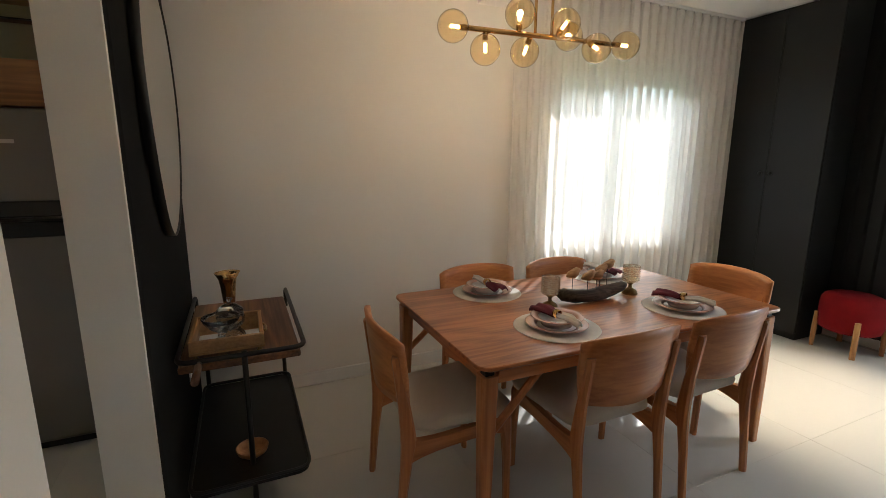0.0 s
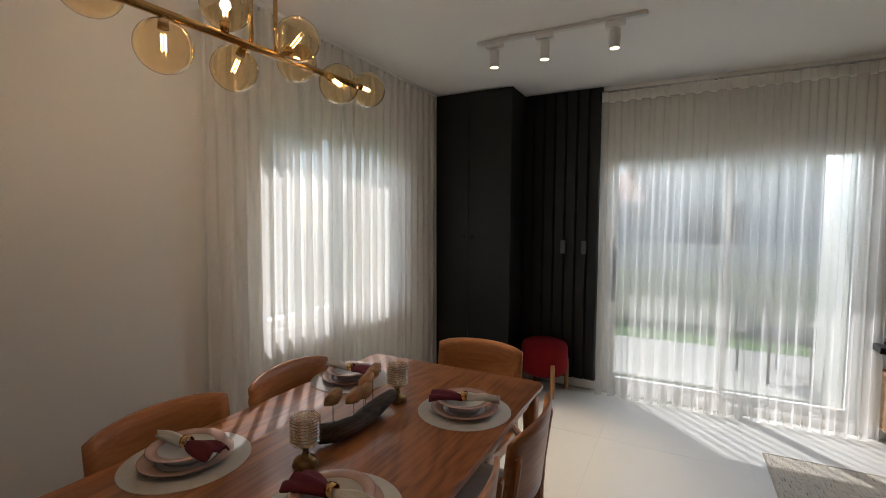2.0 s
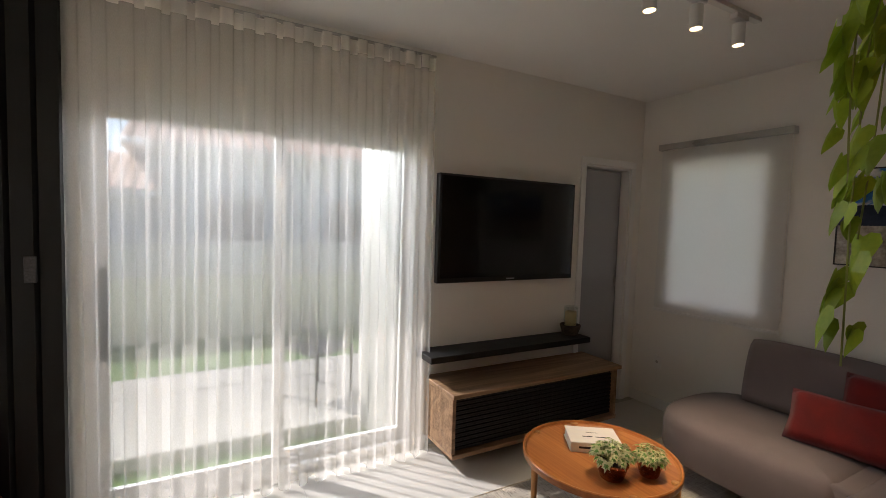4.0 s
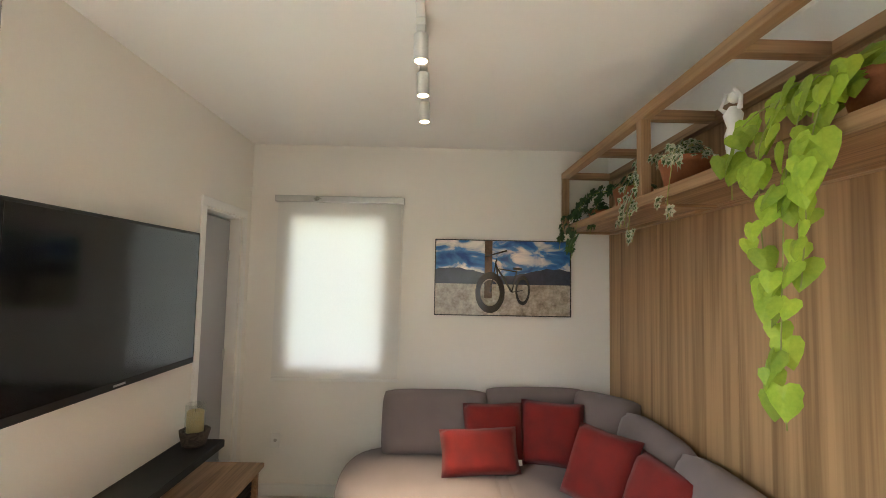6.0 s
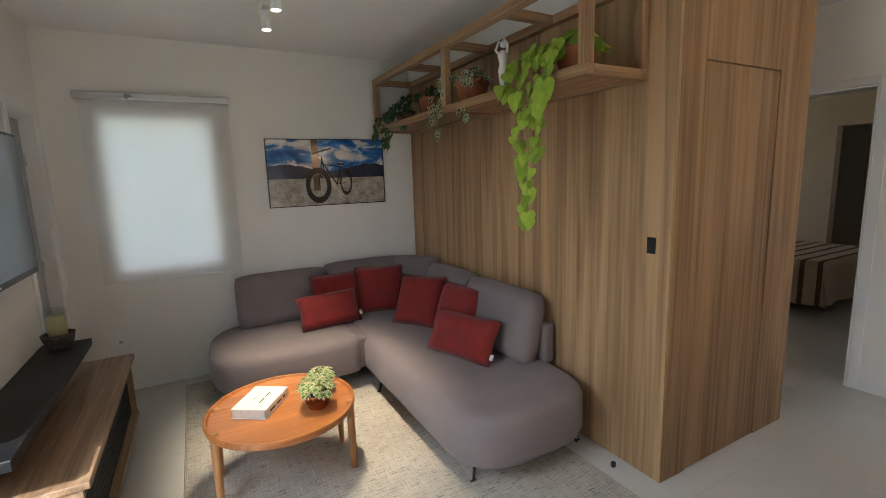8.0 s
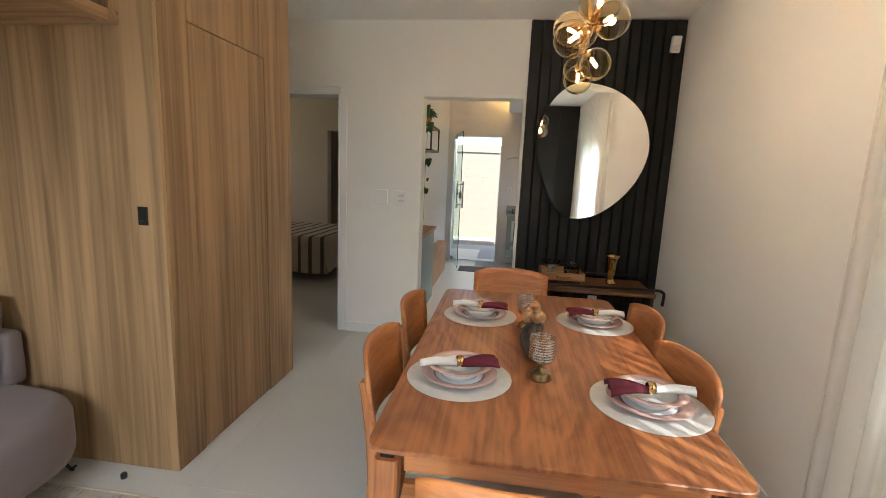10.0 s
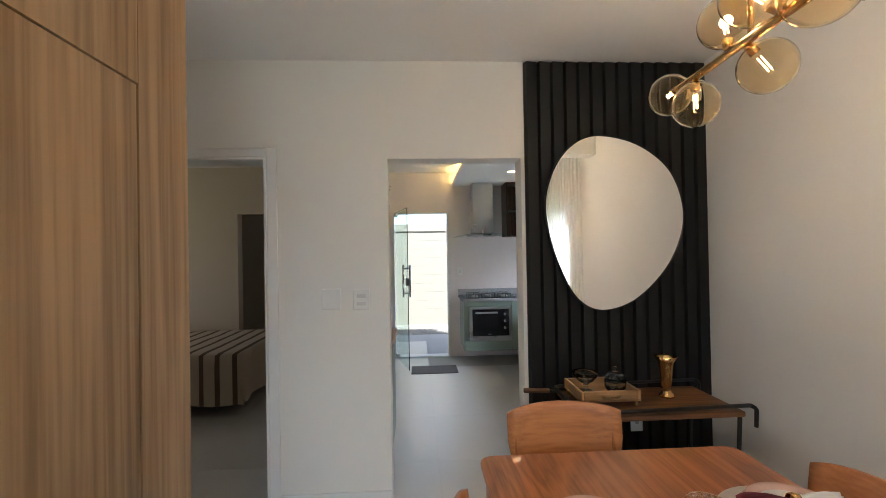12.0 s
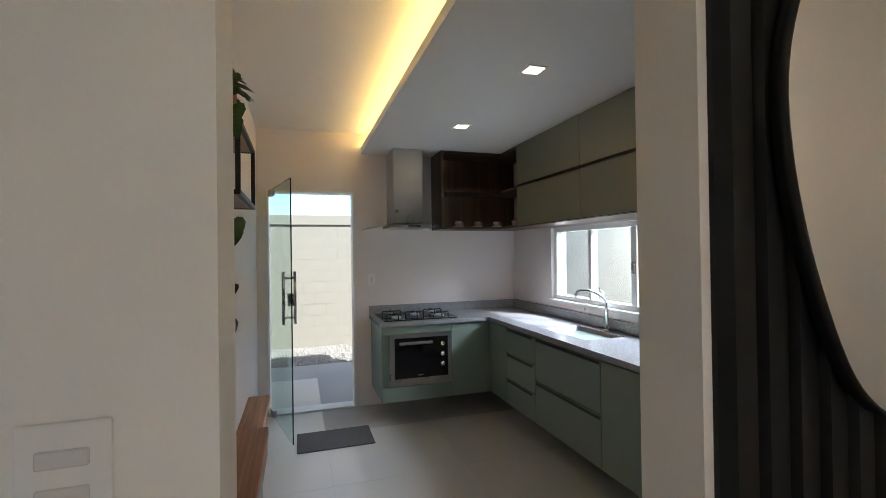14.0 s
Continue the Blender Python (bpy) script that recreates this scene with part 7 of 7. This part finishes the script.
kn = thing("side_wall", "cream painted block wall outside the kitchen window", "boundary wall", kind="structure")
# cream block lightened in colour to stand in for sunlight this side lacks
part("masonry", box((-7.25, 2.2, -0.16), (1.5, 2.35, 2.4)), material("lightened_block", (0.84, 0.79, 0.66), 0.85, vary=0.05, scale=3, fine=60, bump=0.3, dist=0.003), kn)
oc2 = thing("garden_chair", "dark metal garden chair on the terrace", "chair", pose(6.32, -3.05, -0.06, 0, 0, 30))
for sx in (-0.22, 0.22):
    part("leg", tube([(sx, -0.22, 0), (sx, -0.22, 0.44)], 0.012, 8), M_METAL_BLACK, oc2)
    part("leg", tube([(sx, 0.22, 0), (sx, 0.22, 0.44), (sx, 0.28, 0.88)], 0.012, 8), M_METAL_BLACK, oc2)
part("seat", box((-0.24, -0.24, 0.43), (0.24, 0.24, 0.46), 0.01), M_METAL_BLACK, oc2)
for z in (0.56, 0.68, 0.80):
    part("back_slat", box((-0.22, 0.235 + (z - 0.44) * 0.13, z), (0.22, 0.255 + (z - 0.44) * 0.13, z + 0.025), 0.004), M_METAL_BLACK, oc2)
# unseen paved slab, added so neutral light bounces in through the south opening
tagged(part("bounce_slab", box((-6.0, -9.5, -0.158), (0.0, -6.62, -0.06), 0.01), M_PAVE), "unseen pale slab added behind the bedroom to bounce light", "paving", kind="structure")

# ---- framed picture of a bicycle in snow ----
def sky_paint():
    m = bpy.data.materials.new("printed_cloudy_sky")
    m.use_nodes = True
    nt = m.node_tree
    b = nt.nodes["Principled BSDF"]
    tc = nt.nodes.new("ShaderNodeTexCoord")
    mp = nt.nodes.new("ShaderNodeMapping")
    mp.inputs["Scale"].default_value = (4, 1, 8)
    nz = nt.nodes.new("ShaderNodeTexNoise")
    nz.inputs["Scale"].default_value, nz.inputs["Detail"].default_value, nz.inputs["Distortion"].default_value = 1.3, 7, 0.6
    rp = nt.nodes.new("ShaderNodeValToRGB")
    els = rp.color_ramp.elements
    els[0].position, els[0].color = 0.36, (0.01, 0.06, 0.25, 1)
    els[1].position, els[1].color = 0.66, (0.85, 0.84, 0.78, 1)
    e = els.new(0.48)
    e.color = (0.05, 0.20, 0.50, 1)
    e = els.new(0.55)
    e.color = (0.55, 0.58, 0.60, 1)
    nt.links.new(tc.outputs["Object"], mp.inputs[0])
    nt.links.new(mp.outputs[0], nz.inputs["Vector"])
    nt.links.new(nz.outputs["Fac"], rp.inputs[0])
    nt.links.new(rp.outputs[0], b.inputs["Base Color"])
    b.inputs["Roughness"].default_value = 0.12
    return m


M_PSKY = sky_paint()
M_PSNOW = material("printed_snow", (0.62, 0.57, 0.48), 0.12, vary=0.5, scale=16, fine=50, bump=0, color2=(0.16, 0.13, 0.10))
M_PHILL = material("printed_hills", (0.03, 0.04, 0.07), 0.12, vary=0.4, scale=20, bump=0)
M_PTRUNK = material("printed_trunk", (0.10, 0.06, 0.035), 0.12, vary=0.5, scale=40, bump=0)
M_PTYRE = material("printed_tyre", (0.012, 0.011, 0.011), 0.12, bump=0)
M_PRIM = material("printed_rim", (0.30, 0.25, 0.20), 0.12, bump=0)
pc = thing("framed_picture", "glossy framed photograph of a bicycle in snow", "picture", pose(2.92, -5.598, 1.675))
PW, PH = 0.535, 0.297
part("backing", box((-PW, 0, -PH), (PW, 0.016, PH)), M_METAL_BLACK, pc)
part("sky", box((-PW + 0.008, 0.016, -0.02), (PW - 0.008, 0.017, PH - 0.008)), M_PSKY, pc)
part("snowfield", box((-PW + 0.008, 0.016, -PH + 0.008), (PW - 0.008, 0.0172, -0.045)), M_PSNOW, pc)
bm = bmesh.new()
n = 40
lo, hi = [], []
for i in range(n + 1):
    x = (PW - 0.008) * (1 - 2 * i / n)
    top = 0.045 + 0.03 * math.sin(i * 0.21 + 0.5) + 0.012 * noise.noise((i * 0.5, 0, 3))
    lo.append(bm.verts.new((x, 0.0176, -0.05)))
    hi.append(bm.verts.new((x, 0.0176, top)))
for i in range(n):
    bm.faces.new((lo[i], lo[i + 1], hi[i + 1], hi[i]))
part("mountain", bm, M_PHILL, pc)
part("tree_trunk", box((0.085, 0.0174, -0.16), (0.145, 0.0182, PH - 0.008)), M_PTRUNK, pc)


def flat_ring(cx, cz, r0, r1, sx, y, mat, name):
    bm = bmesh.new()
    k = 36
    a = [bm.verts.new((cx + r0 * sx * math.cos(2 * math.pi * i / k), y, cz + r0 * math.sin(2 * math.pi * i / k))) for i in range(k)]
    b = [bm.verts.new((cx + r1 * sx * math.cos(2 * math.pi * i / k), y, cz + r1 * math.sin(2 * math.pi * i / k))) for i in range(k)]
    for i in range(k):
        j = (i + 1) % k
        bm.faces.new((a[i], b[i], b[j], a[j]))
    part(name, bm, mat, pc)


flat_ring(0.10, -0.115, 0.105, 0.160, 0.72, 0.0186, M_PTYRE, "printed_wheel")
flat_ring(0.10, -0.115, 0.098, 0.106, 0.72, 0.0188, M_PRIM, "printed_wheel_rim")
flat_ring(-0.155, -0.095, 0.085, 0.115, 0.5, 0.0186, M_PTYRE, "printed_wheel")
for a, b, w in (((0.06, 0.13), (0.02, -0.1), 0.012), ((0.06, 0.10), (-0.07, -0.11), 0.014), ((-0.07, -0.11), (-0.11, 0.06), 0.010), ((0.03, 0.07), (-0.11, 0.05), 0.010), ((-0.07, -0.11), (-0.155, -0.095), 0.008), ((0.14, 0.165), (-0.03, 0.215), 0.012), ((0.05, 0.15), (0.1, -0.115), 0.010), ((-0.08, 0.075), (-0.15, 0.07), 0.018)):
    d = Vector((b[0] - a[0], 0, b[1] - a[1]))
    s = Vector((d.z, 0, -d.x)).normalized() * w / 2
    bm = bmesh.new()
    p, q = Vector((a[0], 0.0190, a[1])), Vector((b[0], 0.0190, b[1]))
    bm.faces.new([bm.verts.new(v) for v in (p + s, q + s, q - s, p - s)])
    part("printed_frame_tube", bm, M_PTYRE, pc)
for lo, hi in (((-PW, 0.016, PH - 0.008), (PW, 0.022, PH)), ((-PW, 0.016, -PH), (PW, 0.022, -PH + 0.008)), ((-PW, 0.0161, -PH + 0.008), (-PW + 0.008, 0.0219, PH - 0.008)), ((PW - 0.008, 0.0161, -PH + 0.008), (PW, 0.0219, PH - 0.008))):
    part("frame", box(lo, hi), M_METAL_BLACK, pc)

# ---- floor tiles and wall blocks ----
TS = 0.90
tile_me = bpy.data.meshes.new("tile")
bm = box((0.0006, 0.0006, -0.006), (TS - 0.0006, TS - 0.0006, 0.0), 0.0005)
bm.to_mesh(tile_me)
bm.free()
tile_me.materials.append(M_TILE)
for i in range(-6, 6):
    for j in range(-7, 2):
        x, y = 0.35 + i * TS, 0.10 + (j - 1) * TS
        if x > 4.7 or x + TS < -5.1:
            continue
        if x < -0.9 and x + TS < -3.9 and y > -2.4:
            continue
        if x < -4.0 and y > -2.5:
            continue
        if x + TS <= 5.06 and y + TS < 0.7 and y > -6.8:
            o = new("tile", tile_me)
            o.location = (x, y, 0)
            o.parent = floor_ob
blk = bpy.data.meshes.new("block")
bm = box((0, 0.0012, 0.0012), (0.003, 0.3888, 0.1888), 0.001)
bm.to_mesh(blk)
bm.free()
blk.materials.append(M_BLOCK)
for r in range(11):
    for c in range(10):
        y = -3.6 + c * 0.39 + (0.195 if r % 2 else 0)
        o = new("block", blk)
        o.location = (-7.30, y, -0.1 + r * 0.19)
        o.parent = yw
